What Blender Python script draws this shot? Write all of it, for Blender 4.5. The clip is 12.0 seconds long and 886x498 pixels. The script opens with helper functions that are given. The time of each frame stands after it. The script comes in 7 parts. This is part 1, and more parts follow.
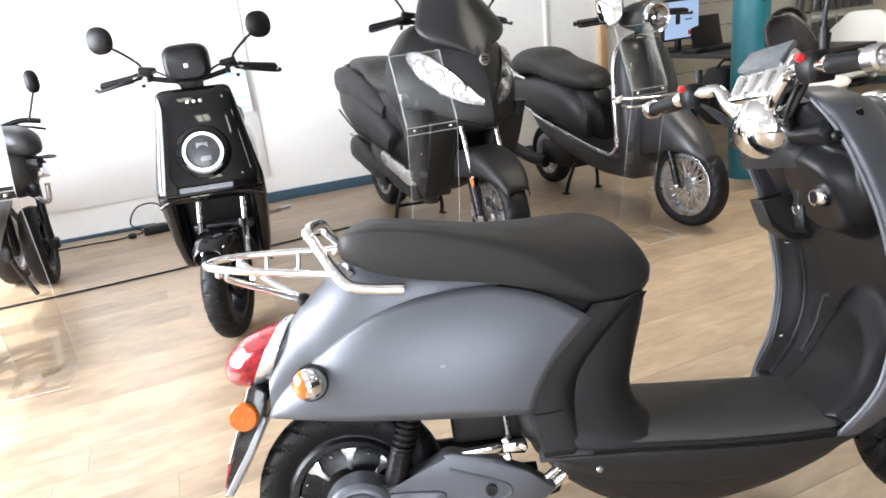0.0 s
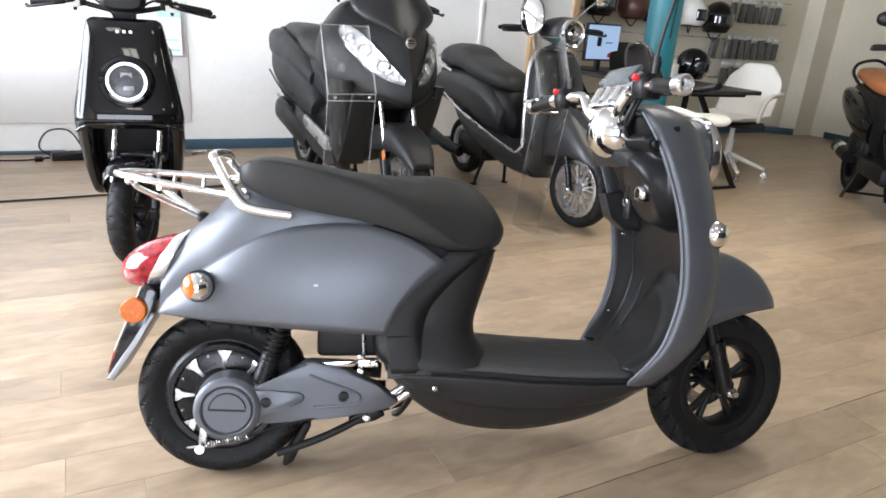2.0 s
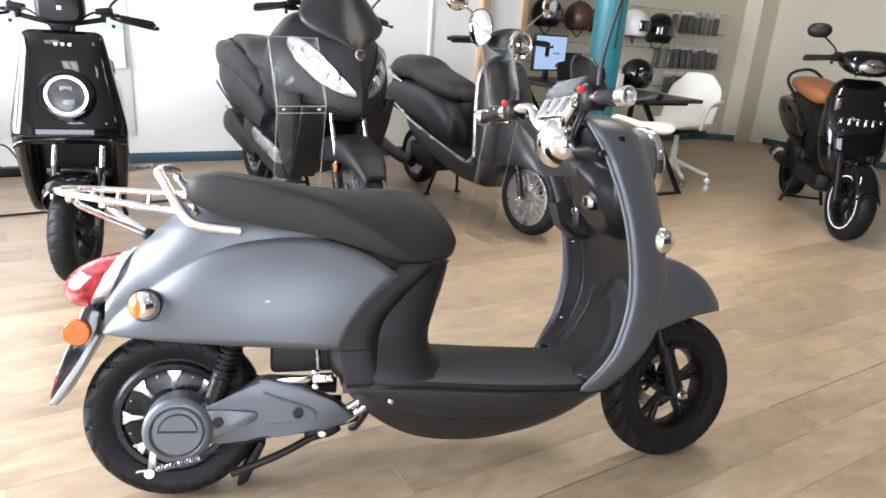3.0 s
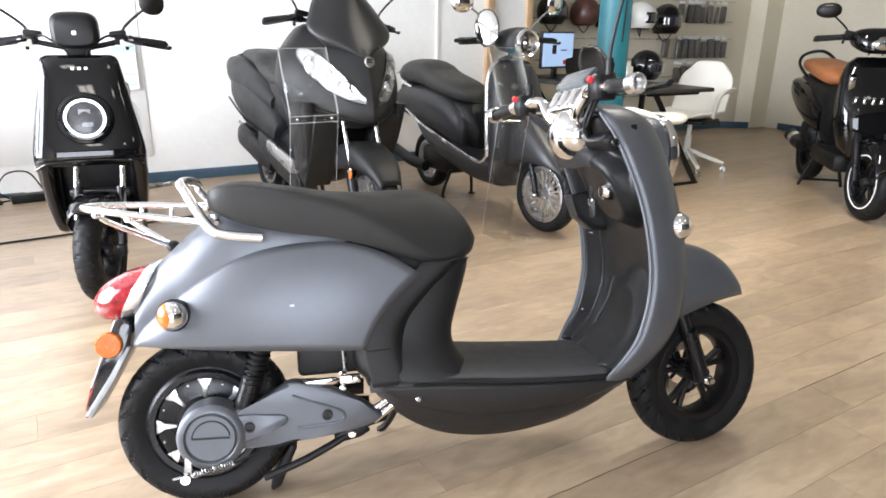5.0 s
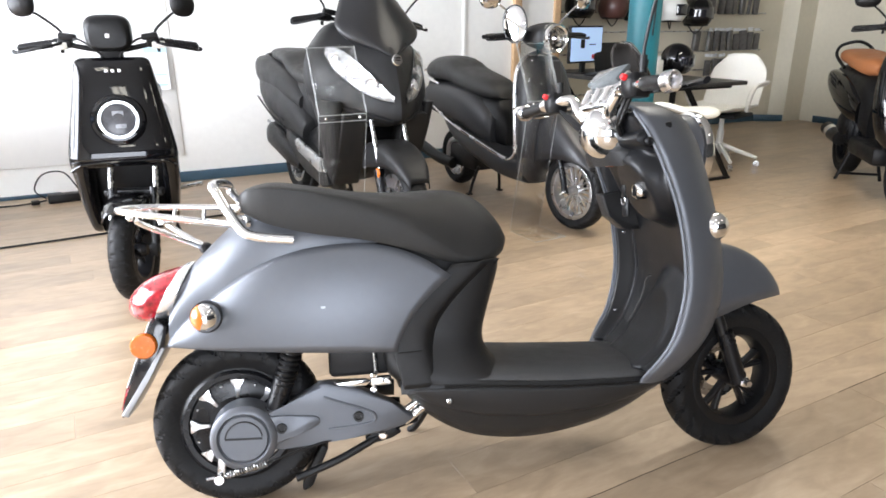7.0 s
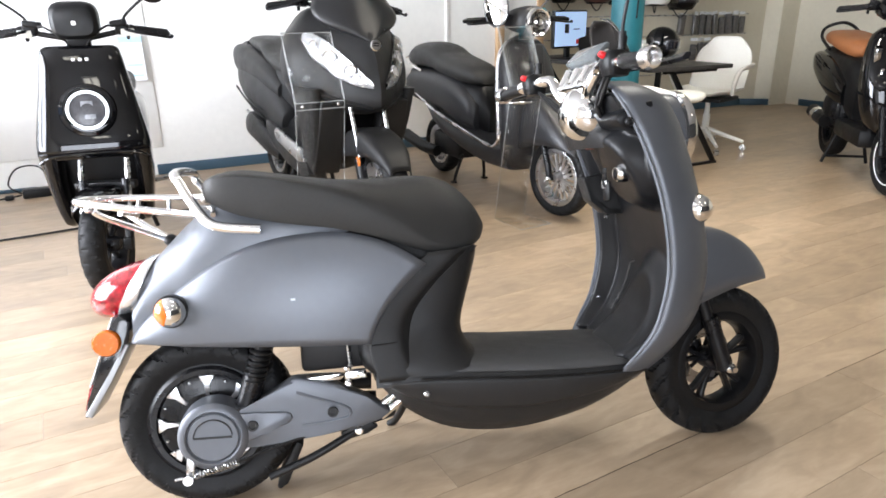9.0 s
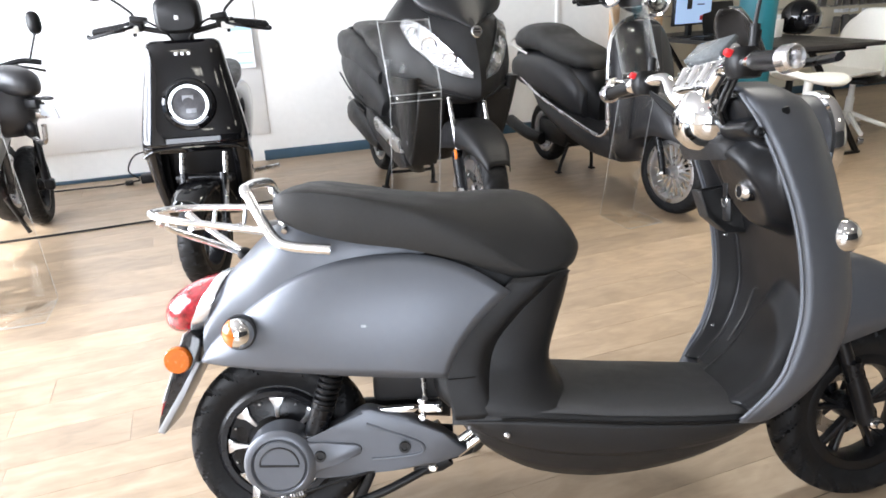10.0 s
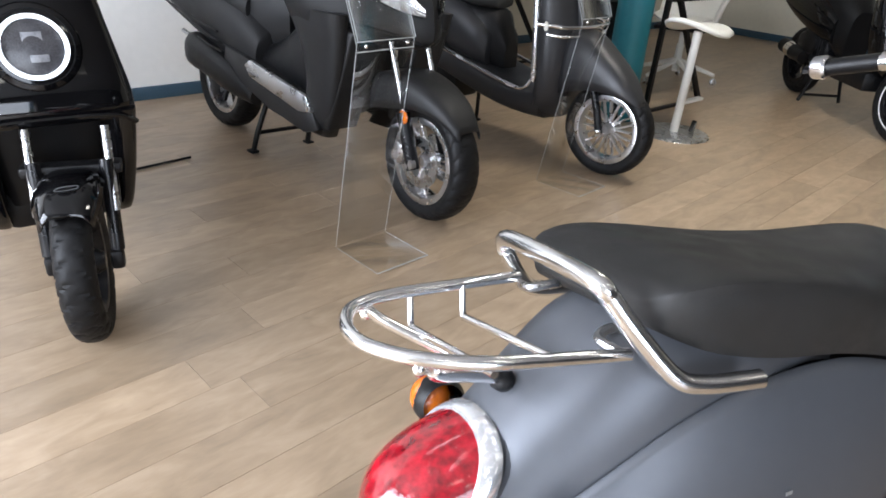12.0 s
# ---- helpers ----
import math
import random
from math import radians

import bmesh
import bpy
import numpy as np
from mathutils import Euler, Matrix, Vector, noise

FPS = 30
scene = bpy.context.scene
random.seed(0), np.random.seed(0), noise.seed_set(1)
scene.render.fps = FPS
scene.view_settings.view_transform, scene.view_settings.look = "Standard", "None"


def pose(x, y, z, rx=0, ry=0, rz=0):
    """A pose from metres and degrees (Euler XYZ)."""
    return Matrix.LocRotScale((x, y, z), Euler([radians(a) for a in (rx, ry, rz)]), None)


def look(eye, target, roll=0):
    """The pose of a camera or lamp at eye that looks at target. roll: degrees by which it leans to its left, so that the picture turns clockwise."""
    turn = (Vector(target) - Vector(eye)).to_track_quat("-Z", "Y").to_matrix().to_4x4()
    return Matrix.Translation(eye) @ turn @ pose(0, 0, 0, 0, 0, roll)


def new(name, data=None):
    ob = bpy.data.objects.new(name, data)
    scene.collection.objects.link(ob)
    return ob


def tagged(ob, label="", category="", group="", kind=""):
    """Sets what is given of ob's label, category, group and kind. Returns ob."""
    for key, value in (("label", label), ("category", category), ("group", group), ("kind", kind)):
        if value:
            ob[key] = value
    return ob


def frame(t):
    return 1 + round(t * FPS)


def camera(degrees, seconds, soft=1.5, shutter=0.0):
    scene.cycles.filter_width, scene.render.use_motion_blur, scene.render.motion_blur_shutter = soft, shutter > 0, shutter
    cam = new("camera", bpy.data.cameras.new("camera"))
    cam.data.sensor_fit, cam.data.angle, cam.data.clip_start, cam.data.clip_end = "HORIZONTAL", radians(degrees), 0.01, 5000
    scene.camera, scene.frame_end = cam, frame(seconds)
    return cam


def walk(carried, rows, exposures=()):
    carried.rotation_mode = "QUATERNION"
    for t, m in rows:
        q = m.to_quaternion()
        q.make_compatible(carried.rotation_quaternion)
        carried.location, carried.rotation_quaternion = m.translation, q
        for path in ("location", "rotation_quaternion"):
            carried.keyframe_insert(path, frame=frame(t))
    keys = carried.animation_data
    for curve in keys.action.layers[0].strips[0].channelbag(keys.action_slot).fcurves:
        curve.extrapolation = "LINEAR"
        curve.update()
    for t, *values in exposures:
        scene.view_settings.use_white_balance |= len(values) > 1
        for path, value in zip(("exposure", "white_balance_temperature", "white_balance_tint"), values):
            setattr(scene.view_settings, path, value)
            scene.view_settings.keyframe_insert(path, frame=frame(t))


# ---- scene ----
cam = camera(67.4, 12.0, soft=1.7)
PATH = [
    (0, (0.72, 1.151, 1.145), (1.328, 2.943, 0.497), -6.4),
    (0.5, (0.651, 0.994, 1.125), (1.306, 2.781, 0.511), -3.8),
    (1, (0.628, 0.944, 1.13), (1.283, 2.738, 0.535), -0.3),
    (1.5, (0.665, 0.903, 1.117), (1.329, 2.661, 0.433), 1.2),
    (2, (0.704, 0.874, 1.129), (1.535, 2.562, 0.449), 4.3),
    (2.5, (0.707, 0.869, 1.127), (1.611, 2.524, 0.464), 4.6),
    (3, (0.708, 0.87, 1.136), (1.661, 2.506, 0.492), 4.3),
    (3.2, (0.707, 0.868, 1.134), (1.656, 2.524, 0.537), 3.3),
    (5, (0.695, 0.854, 1.123), (1.604, 2.519, 0.491), 0.8),
    (5.5, (0.686, 0.871, 1.13), (1.572, 2.545, 0.486), 0.4),
    (6, (0.686, 0.883, 1.128), (1.537, 2.573, 0.48), 0.2),
    (6.5, (0.69, 0.878, 1.132), (1.524, 2.577, 0.486), -0.1),
    (8.5, (0.699, 0.866, 1.116), (1.561, 2.552, 0.472), -0.6),
    (9, (0.748, 0.903, 1.107), (1.606, 2.579, 0.434), -0.8),
    (9.5, (0.833, 0.984, 1.123), (1.626, 2.681, 0.422), -1.4),
    (10, (0.866, 1.048, 1.144), (1.418, 2.827, 0.416), -2.6),
    (10.2, (0.82, 1.093, 1.131), (1.268, 2.893, 0.385), -3.2),
    (10.5, (0.723, 1.211, 1.109), (1.285, 2.951, 0.299), -1.6),
    (10.7, (0.627, 1.314, 1.104), (1.399, 2.963, 0.277), -0.2),
    (11, (0.517, 1.472, 1.117), (1.404, 3.053, 0.271), 1.9),
    (11.2, (0.463, 1.578, 1.113), (1.398, 3.124, 0.256), 0.1),
    (11.5, (0.403, 1.793, 1.114), (1.377, 3.309, 0.246), -3.6),
    (11.7, (0.368, 1.92, 1.14), (1.372, 3.406, 0.256), -1.2),
    (12, (0.358, 2.092, 1.11), (1.567, 3.398, 0.197), 3.7),
]
walk(cam, [(t, look(eye, target, roll)) for t, eye, target, roll in PATH],
     [(0.0, 0.52, 6350, 10), (0.5, 0.34, 6300, 10), (1.5, 0.26, 6200, 10), (2.2, 0.38, 6200, 10), (3.0, 0.56, 6250, 10), (5.0, 0.62, 6300, 10), (8.5, 0.58, 6300, 10), (9.5, 0.56, 6300, 10), (10.1, 0.5, 6200, 10), (10.5, 0.24, 6000, 10), (11.0, 0.30, 6100, 10), (11.5, 0.24, 5950, 10), (12.0, -0.03, 6050, 10)])
scene.view_settings.exposure = 0.75

# ---- daylight ----
world = bpy.data.worlds.new("sky")
scene.world = world
world.use_nodes = True
wn = world.node_tree.nodes
sky = wn.new("ShaderNodeTexSky")
sky.sky_type, sky.sun_disc = "NISHITA", False
sky.sun_elevation, sky.sun_rotation = radians(52), radians(-100)
wn["Background"].inputs["Strength"].default_value = 0.15
world.node_tree.links.new(sky.outputs["Color"], wn["Background"].inputs["Color"])
sun = bpy.data.lights.new("sun", "SUN")
sun.energy, sun.angle, sun.color = 4.0, radians(0.6), (1.0, 0.95, 0.88)
new("sun", sun).matrix_world = look((-10.2, 1.0, 10), (0, 2.4, 0))


def window_light(name, m, sx, sy, watts):
    """Skylight that enters through a window's opening."""
    la = bpy.data.lights.new(name, "AREA")
    la.shape, la.size, la.size_y, la.energy, la.color = "RECTANGLE", sx, sy, watts, (0.945, 0.968, 1.035)
    new(name, la).matrix_world = m


ROOM = dict(x0=-2.6, x1=8.2, y0=-2.6, y1=6.15, h=3.0)
window_light("skylight_front", look((-1.05, -2.45, 1.6), (0.7, 3, 0.9)), 2.6, 2.1, 130)
window_light("skylight_side", look((-2.45, 3.7, 1.55), (3, 3.2, 0.8)), 3.6, 2.2, 450)
lamp = bpy.data.lights.new("ceiling_lamp_light", "AREA")
lamp.shape, lamp.size, lamp.size_y, lamp.energy, lamp.color, lamp.spread = "RECTANGLE", 1.2, 0.25, 27, (1.0, 0.92, 0.78), radians(120)
new("ceiling_lamp_light", lamp).matrix_world = pose(3.7, 3.3, 2.88)

# ---- materials ----


def mat(name, col, rough=0.5, metal=0.0, var=0.12, scale=30.0, bump=0.0, bscale=400.0, coat=0.0, spec=0.5, fine=None, rvar=0.08):
    """A surface with mottling at two scales, a varied gloss and a fine grain."""
    m = bpy.data.materials.new(name)
    m.use_nodes = True
    nt = m.node_tree
    n, ln = nt.nodes, nt.links
    b = n["Principled BSDF"]
    tc = n.new("ShaderNodeTexCoord")
    n1 = n.new("ShaderNodeTexNoise")
    n1.inputs["Scale"].default_value, n1.inputs["Detail"].default_value = scale, 4
    n2 = n.new("ShaderNodeTexNoise")
    n2.inputs["Scale"].default_value, n2.inputs["Detail"].default_value = (fine or scale * 8), 3
    mx = n.new("ShaderNodeMath")
    mx.operation = "ADD"
    ln.new(tc.outputs["Object"], n1.inputs["Vector"])
    ln.new(tc.outputs["Object"], n2.inputs["Vector"])
    ln.new(n1.outputs["Fac"], mx.inputs[0])
    ln.new(n2.outputs["Fac"], mx.inputs[1])
    mr = n.new("ShaderNodeMapRange")
    mr.inputs["From Min"].default_value, mr.inputs["From Max"].default_value = 0.6, 1.4
    mr.inputs["To Min"].default_value, mr.inputs["To Max"].default_value = 1 - var, 1 + var
    ln.new(mx.outputs[0], mr.inputs["Value"])
    hs = n.new("ShaderNodeHueSaturation")
    hs.inputs["Color"].default_value = (*col, 1)
    ln.new(mr.outputs[0], hs.inputs["Value"])
    ln.new(hs.outputs[0], b.inputs["Base Color"])
    rr = n.new("ShaderNodeMapRange")
    rr.inputs["From Min"].default_value, rr.inputs["From Max"].default_value = 0.3, 0.7
    rr.inputs["To Min"].default_value, rr.inputs["To Max"].default_value = max(rough - rvar, 0.01), min(rough + rvar, 1)
    ln.new(n1.outputs["Fac"], rr.inputs["Value"])
    ln.new(rr.outputs[0], b.inputs["Roughness"])
    b.inputs["Metallic"].default_value = metal
    b.inputs["Coat Weight"].default_value = coat
    b.inputs["Coat Roughness"].default_value = 0.04
    b.inputs["Specular IOR Level"].default_value = spec
    if bump:
        n3 = n.new("ShaderNodeTexNoise")
        n3.inputs["Scale"].default_value = bscale
        ln.new(tc.outputs["Object"], n3.inputs["Vector"])
        bp = n.new("ShaderNodeBump")
        bp.inputs["Strength"].default_value, bp.inputs["Distance"].default_value = bump, 0.001
        ln.new(n3.outputs["Fac"], bp.inputs["Height"])
        ln.new(bp.outputs[0], b.inputs["Normal"])
    return m


def clear(name, col=(1, 1, 1), rough=0.0, ior=1.45, alpha=1.0):
    m = bpy.data.materials.new(name)
    m.use_nodes = True
    b = m.node_tree.nodes["Principled BSDF"]
    b.inputs["Base Color"].default_value = (*col, 1)
    b.inputs["Roughness"].default_value, b.inputs["IOR"].default_value = rough, ior
    b.inputs["Transmission Weight"].default_value = alpha
    return m


def pane(name, tint=(1, 1, 1), gloss=0.5, rough=0.02, base=0.012):
    """A thin clear sheet: mostly straight-through, with a mirror-like gloss that grows towards grazing angles."""
    m = bpy.data.materials.new(name)
    m.use_nodes = True
    n, ln = m.node_tree.nodes, m.node_tree.links
    n.remove(n["Principled BSDF"])
    tr, gl, mx, lw = n.new("ShaderNodeBsdfTransparent"), n.new("ShaderNodeBsdfGlossy"), n.new("ShaderNodeMixShader"), n.new("ShaderNodeLayerWeight")
    tr.inputs["Color"].default_value = (*tint, 1)
    gl.inputs["Roughness"].default_value = rough
    lw.inputs["Blend"].default_value = 0.5
    pw, ml, ad = n.new("ShaderNodeMath"), n.new("ShaderNodeMath"), n.new("ShaderNodeMath")
    pw.operation, ml.operation, ad.operation = "POWER", "MULTIPLY", "ADD"
    pw.inputs[1].default_value, ml.inputs[1].default_value, ad.inputs[1].default_value = 5.0, gloss, base
    ln.new(lw.outputs["Facing"], pw.inputs[0])
    ln.new(pw.outputs[0], ml.inputs[0])
    ln.new(ml.outputs[0], ad.inputs[0])
    ln.new(ad.outputs[0], mx.inputs[0])
    ln.new(tr.outputs[0], mx.inputs[1])
    ln.new(gl.outputs[0], mx.inputs[2])
    ln.new(mx.outputs[0], n["Material Output"].inputs["Surface"])
    return m


def glow(name, col, power):
    m = bpy.data.materials.new(name)
    m.use_nodes = True
    b = m.node_tree.nodes["Principled BSDF"]
    b.inputs["Base Color"].default_value = (*col, 1)
    b.inputs["Emission Color"].default_value, b.inputs["Emission Strength"].default_value = (*col, 1), power
    return m


def plank_material():
    """Greyed oak vinyl: long soft grain, darker streaks, a tone of its own for every plank."""
    m = bpy.data.materials.new("oak_vinyl")
    m.use_nodes = True
    n, ln = m.node_tree.nodes, m.node_tree.links
    b = n["Principled BSDF"]
    tc, oi = n.new("ShaderNodeTexCoord"), n.new("ShaderNodeObjectInfo")
    geo = n.new("ShaderNodeNewGeometry")
    off = n.new("ShaderNodeVectorMath")
    off.operation = "ADD"
    rnd = n.new("ShaderNodeMath")
    rnd.operation = "ADD"
    ln.new(oi.outputs["Random"], rnd.inputs[0])
    ln.new(geo.outputs["Random Per Island"], rnd.inputs[1])
    sc = n.new("ShaderNodeMath")
    sc.operation = "MULTIPLY"
    sc.inputs[1].default_value = 37.0
    ln.new(rnd.outputs[0], sc.inputs[0])
    ln.new(geo.outputs["Position"], off.inputs[0])
    ln.new(sc.outputs[0], off.inputs[1])

    def grain(sx, sy, detail, dist):
        mp = n.new("ShaderNodeMapping")
        mp.inputs["Scale"].default_value = (sx, sy, 1)
        ln.new(off.outputs[0], mp.inputs["Vector"])
        t = n.new("ShaderNodeTexNoise")
        t.inputs["Scale"].default_value, t.inputs["Detail"].default_value, t.inputs["Distortion"].default_value = 1.0, detail, dist
        ln.new(mp.outputs[0], t.inputs["Vector"])
        return t

    big, mid, fine = grain(2.6, 7, 6, 1.0), grain(6, 15, 6, 1.2), grain(22, 80, 4, 0.6)
    ramp = n.new("ShaderNodeValToRGB")
    e = ramp.color_ramp.elements
    e[0].position, e[0].color = 0.28, (0.228, 0.168, 0.112, 1)
    e[1].position, e[1].color = 0.72, (0.470, 0.362, 0.250, 1)
    e2 = ramp.color_ramp.elements.new(0.5)
    e2.color = (0.354, 0.262, 0.172, 1)
    w1 = n.new("ShaderNodeMix")
    w1.inputs["Factor"].default_value = 0.5
    ln.new(big.outputs["Fac"], w1.inputs["A"])
    ln.new(mid.outputs["Fac"], w1.inputs["B"])
    w2 = n.new("ShaderNodeMix")
    w2.inputs["Factor"].default_value = 0.14
    ln.new(w1.outputs["Result"], w2.inputs["A"])
    ln.new(fine.outputs["Fac"], w2.inputs["B"])
    ln.new(w2.outputs["Result"], ramp.inputs["Fac"])
    tone = n.new("ShaderNodeMapRange")
    tone.inputs["To Min"].default_value, tone.inputs["To Max"].default_value = 0.87, 1.11
    fr = n.new("ShaderNodeMath")
    fr.operation = "FRACT"
    ln.new(rnd.outputs[0], fr.inputs[0])
    ln.new(fr.outputs[0], tone.inputs["Value"])
    hs = n.new("ShaderNodeHueSaturation")
    ln.new(ramp.outputs[0], hs.inputs["Color"])
    ln.new(tone.outputs[0], hs.inputs["Value"])
    # short dark knots and cracks that lie along the grain
    dirt = grain(5.5, 30, 9, 2.2)
    dirt.inputs["Roughness"].default_value = 0.72
    dr = n.new("ShaderNodeMapRange")
    dr.inputs["From Min"].default_value, dr.inputs["From Max"].default_value = 0.615, 0.74
    dr.inputs["To Min"].default_value, dr.inputs["To Max"].default_value = 0.0, 0.38
    ln.new(dirt.outputs["Fac"], dr.inputs["Value"])
    dm = n.new("ShaderNodeMix")
    dm.data_type = "RGBA"
    ln.new(dr.outputs[0], dm.inputs["Factor"])
    ln.new(hs.outputs[0], dm.inputs[6])
    dm.inputs[7].default_value = (0.12, 0.092, 0.065, 1)
    ln.new(dm.outputs[2], b.inputs["Base Color"])
    rg = n.new("ShaderNodeMapRange")
    rg.inputs["To Min"].default_value, rg.inputs["To Max"].default_value = 0.27, 0.42
    ln.new(big.outputs["Fac"], rg.inputs["Value"])
    ln.new(rg.outputs[0], b.inputs["Roughness"])
    b.inputs["Roughness"].default_value = 0.33
    b.inputs["Specular IOR Level"].default_value = 0.7
    bp = n.new("ShaderNodeBump")
    bp.inputs["Strength"].default_value, bp.inputs["Distance"].default_value = 0.12, 0.002
    ln.new(mid.outputs["Fac"], bp.inputs["Height"])
    ln.new(bp.outputs[0], b.inputs["Normal"])
    return m


OAK = plank_material()
JOINT = mat("joint", (0.30, 0.23, 0.16), 0.8)
CRACK = mat("open_joint_dirt", (0.11, 0.084, 0.06), 0.9, var=0.5, scale=60)
WALL = mat("wall_paint", (0.88, 0.87, 0.83), 0.7, var=0.03, scale=3, bump=0.15, bscale=120)
PANEL = mat("white_panel", (0.92, 0.92, 0.90), 0.35, var=0.02, scale=2)
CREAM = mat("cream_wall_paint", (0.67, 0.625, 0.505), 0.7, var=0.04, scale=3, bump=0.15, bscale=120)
PEARL = mat("pearl_lamp_glass", (0.72, 0.73, 0.75), 0.3, 0.5, var=0.3, scale=60)
NAVY = mat("inner_shield_plastic", (0.0062, 0.0064, 0.0072), 0.37, var=0.12, scale=14, bump=0.12, bscale=900, spec=0.26)
# charcoal plastic again, slightly lighter where the footboard's side catches light
CHARLIT = mat("lit_charcoal_plastic", (0.0155, 0.0152, 0.0154), 0.45, var=0.1, scale=14, bump=0.35, bscale=1200, spec=0.35)
# unseen white ceiling, darkened to mid grey so it bounces less light
CEIL = mat("darkened_ceiling_paint", (0.35, 0.35, 0.35), 0.8, var=0.02, scale=3)
SKIRT = mat("skirting_blue", (0.035, 0.075, 0.11), 0.45, var=0.15, scale=12)
TEAL = mat("teal_paint", (0.012, 0.125, 0.16), 0.42, var=0.08, scale=5, bump=0.1, bscale=60)
WOOD = mat("pine_trim", (0.55, 0.36, 0.2), 0.5, var=0.2, scale=8)
GREY = mat("matte_grey_paint", (0.112, 0.119, 0.133), 0.42, 0.5, var=0.04, scale=6, bump=0.12, bscale=1500, spec=0.5, rvar=0.03)
CHAR = mat("charcoal_plastic", (0.014, 0.0138, 0.014), 0.46, var=0.15, scale=14, bump=0.35, bscale=1200, spec=0.33)
BLACK = mat("black_plastic", (0.0045, 0.0045, 0.005), 0.42, var=0.15, scale=20, bump=0.3, bscale=900, spec=0.3)
SATIN = mat("satin_black", (0.006, 0.006, 0.007), 0.3, var=0.1, scale=12, spec=0.3)
MATTE = mat("matte_black_paint", (0.0125, 0.0124, 0.0127), 0.46, var=0.12, scale=9, bump=0.2, bscale=1100, spec=0.28)
GLOSS = mat("gloss_black_paint", (0.003, 0.003, 0.0035), 0.03, var=0.05, scale=5, rvar=0.012, spec=0.5)
SEAT = mat("seat_vinyl", (0.023, 0.0225, 0.0215), 0.5, var=0.12, scale=18, bump=0.6, bscale=900, spec=0.35)
TAN = mat("tan_seat_vinyl", (0.33, 0.125, 0.045), 0.5, var=0.12, scale=15, bump=0.5, bscale=800)
RUBBER = mat("tyre_rubber", (0.0085, 0.0085, 0.0088), 0.52, var=0.4, scale=25, bump=0.4, bscale=500, spec=0.2)
CHROME = mat("chrome", (0.88, 0.88, 0.88), 0.06, 1.0, var=0.03, scale=8, rvar=0.03)
STEEL = mat("steel", (0.5, 0.5, 0.5), 0.28, 1.0, var=0.1, scale=40)
ALLOY = mat("cast_alloy", (0.62, 0.62, 0.63), 0.3, 1.0, var=0.08, scale=20)
ALLOYP = mat("silver_paint", (0.32, 0.33, 0.34), 0.35, 0.4, var=0.06, scale=8)
REDP = mat("red_plastic", (0.6, 0.015, 0.02), 0.35)
AMBER = mat("amber_lens", (0.55, 0.13, 0.008), 0.22, var=0.25, scale=90, coat=0.6)
SILVER = mat("silver_reflector", (0.8, 0.8, 0.82), 0.24, 1.0, var=0.03, scale=12)
BLADE = mat("polished_black_plastic", (0.018, 0.018, 0.020), 0.12, var=0.15, scale=14, rvar=0.06, spec=0.6)
MATMAT = mat("rubber_mat", (0.058, 0.057, 0.056), 0.58, var=0.15, scale=30, bump=0.6, bscale=500, spec=0.22)
REDLENS = mat("red_lens", (0.27, 0.004, 0.012), 0.15, var=0.95, scale=34, coat=0.7, fine=80, bump=0.9, bscale=90)
WHSILV = mat("bright_silver_paint", (0.86, 0.87, 0.89), 0.2, 0.75, var=0.05, scale=40, rvar=0.06)
TUBING = mat("polished_tube", (0.90, 0.90, 0.90), 0.17, 1.0, var=0.03, scale=8, rvar=0.04)
LENS = clear("clear_lens", (0.97, 0.98, 1.0))
REFLECT = mat("lamp_reflector", (0.60, 0.61, 0.62), 0.16, 1.0, var=0.4, scale=26, fine=70, bump=1.0, bscale=55)
SCREEN = mat("dark_smoked_plastic", (0.02, 0.018, 0.0165), 0.22, var=0.15, scale=9, spec=0.45)
DASHGL = mat("grey_display_glass", (0.10, 0.11, 0.115), 0.12, var=0.3, scale=40)
ORANGE = mat("orange_plastic", (0.75, 0.16, 0.02), 0.4)
ACRYL = pane("clear_acrylic", (0.95, 0.95, 0.945), 0.35, 0.02, 0.010)
EDGE = mat("acrylic_edge", (0.42, 0.44, 0.44), 0.25, var=0.05)
MIRROR = mat("mirror_glass", (0.9, 0.9, 0.9), 0.02, 1.0, var=0.0, rvar=0.01)
WHITEP = mat("white_plastic", (0.78, 0.77, 0.72), 0.4, var=0.03, scale=8)
WHITE = mat("white_mark", (0.85, 0.85, 0.85), 0.5, var=0.02)
BLUEP = mat("blue_print", (0.12, 0.45, 0.7), 0.5)
PALEB = mat("pale_blue_print", (0.45, 0.68, 0.82), 0.5)
PAPER = mat("paper", (0.82, 0.84, 0.86), 0.6, var=0.03)
DARKW = mat("dark_desk_top", (0.03, 0.028, 0.027), 0.45, var=0.2, scale=12)
SCREENM = glow("lit_screen", (0.42, 0.58, 0.85), 0.36)
CELL = mat("lamp_cell", (0.24, 0.25, 0.27), 0.3, var=0.3, scale=60)
WARM = glow("warm_diffuser", (1.0, 0.93, 0.82), 2.0)
SPOT = glow("lit_panel", (1.0, 0.95, 0.82), 6.0)
RING = glow("daytime_ring", (0.9, 0.95, 1.0), 1.6)
GLASS = pane("window_glass", (0.97, 0.98, 0.98), 0.6, 0.0)
# colour of the unseen front wall, set dark so gloss paint mirrors black
FRONTW = mat("darkened_front_paint", (0.035, 0.035, 0.036), 0.7, var=0.05, scale=3)
STREET = mat("street_ground", (0.22, 0.22, 0.21), 0.9, var=0.15, scale=2)
MAROON = mat("maroon_leather", (0.085, 0.035, 0.028), 0.4, var=0.15, scale=20)
BAGM = mat("clear_bag_goods", (0.10, 0.095, 0.09), 0.35, var=0.5, scale=25)

# ---- mesh helpers ----


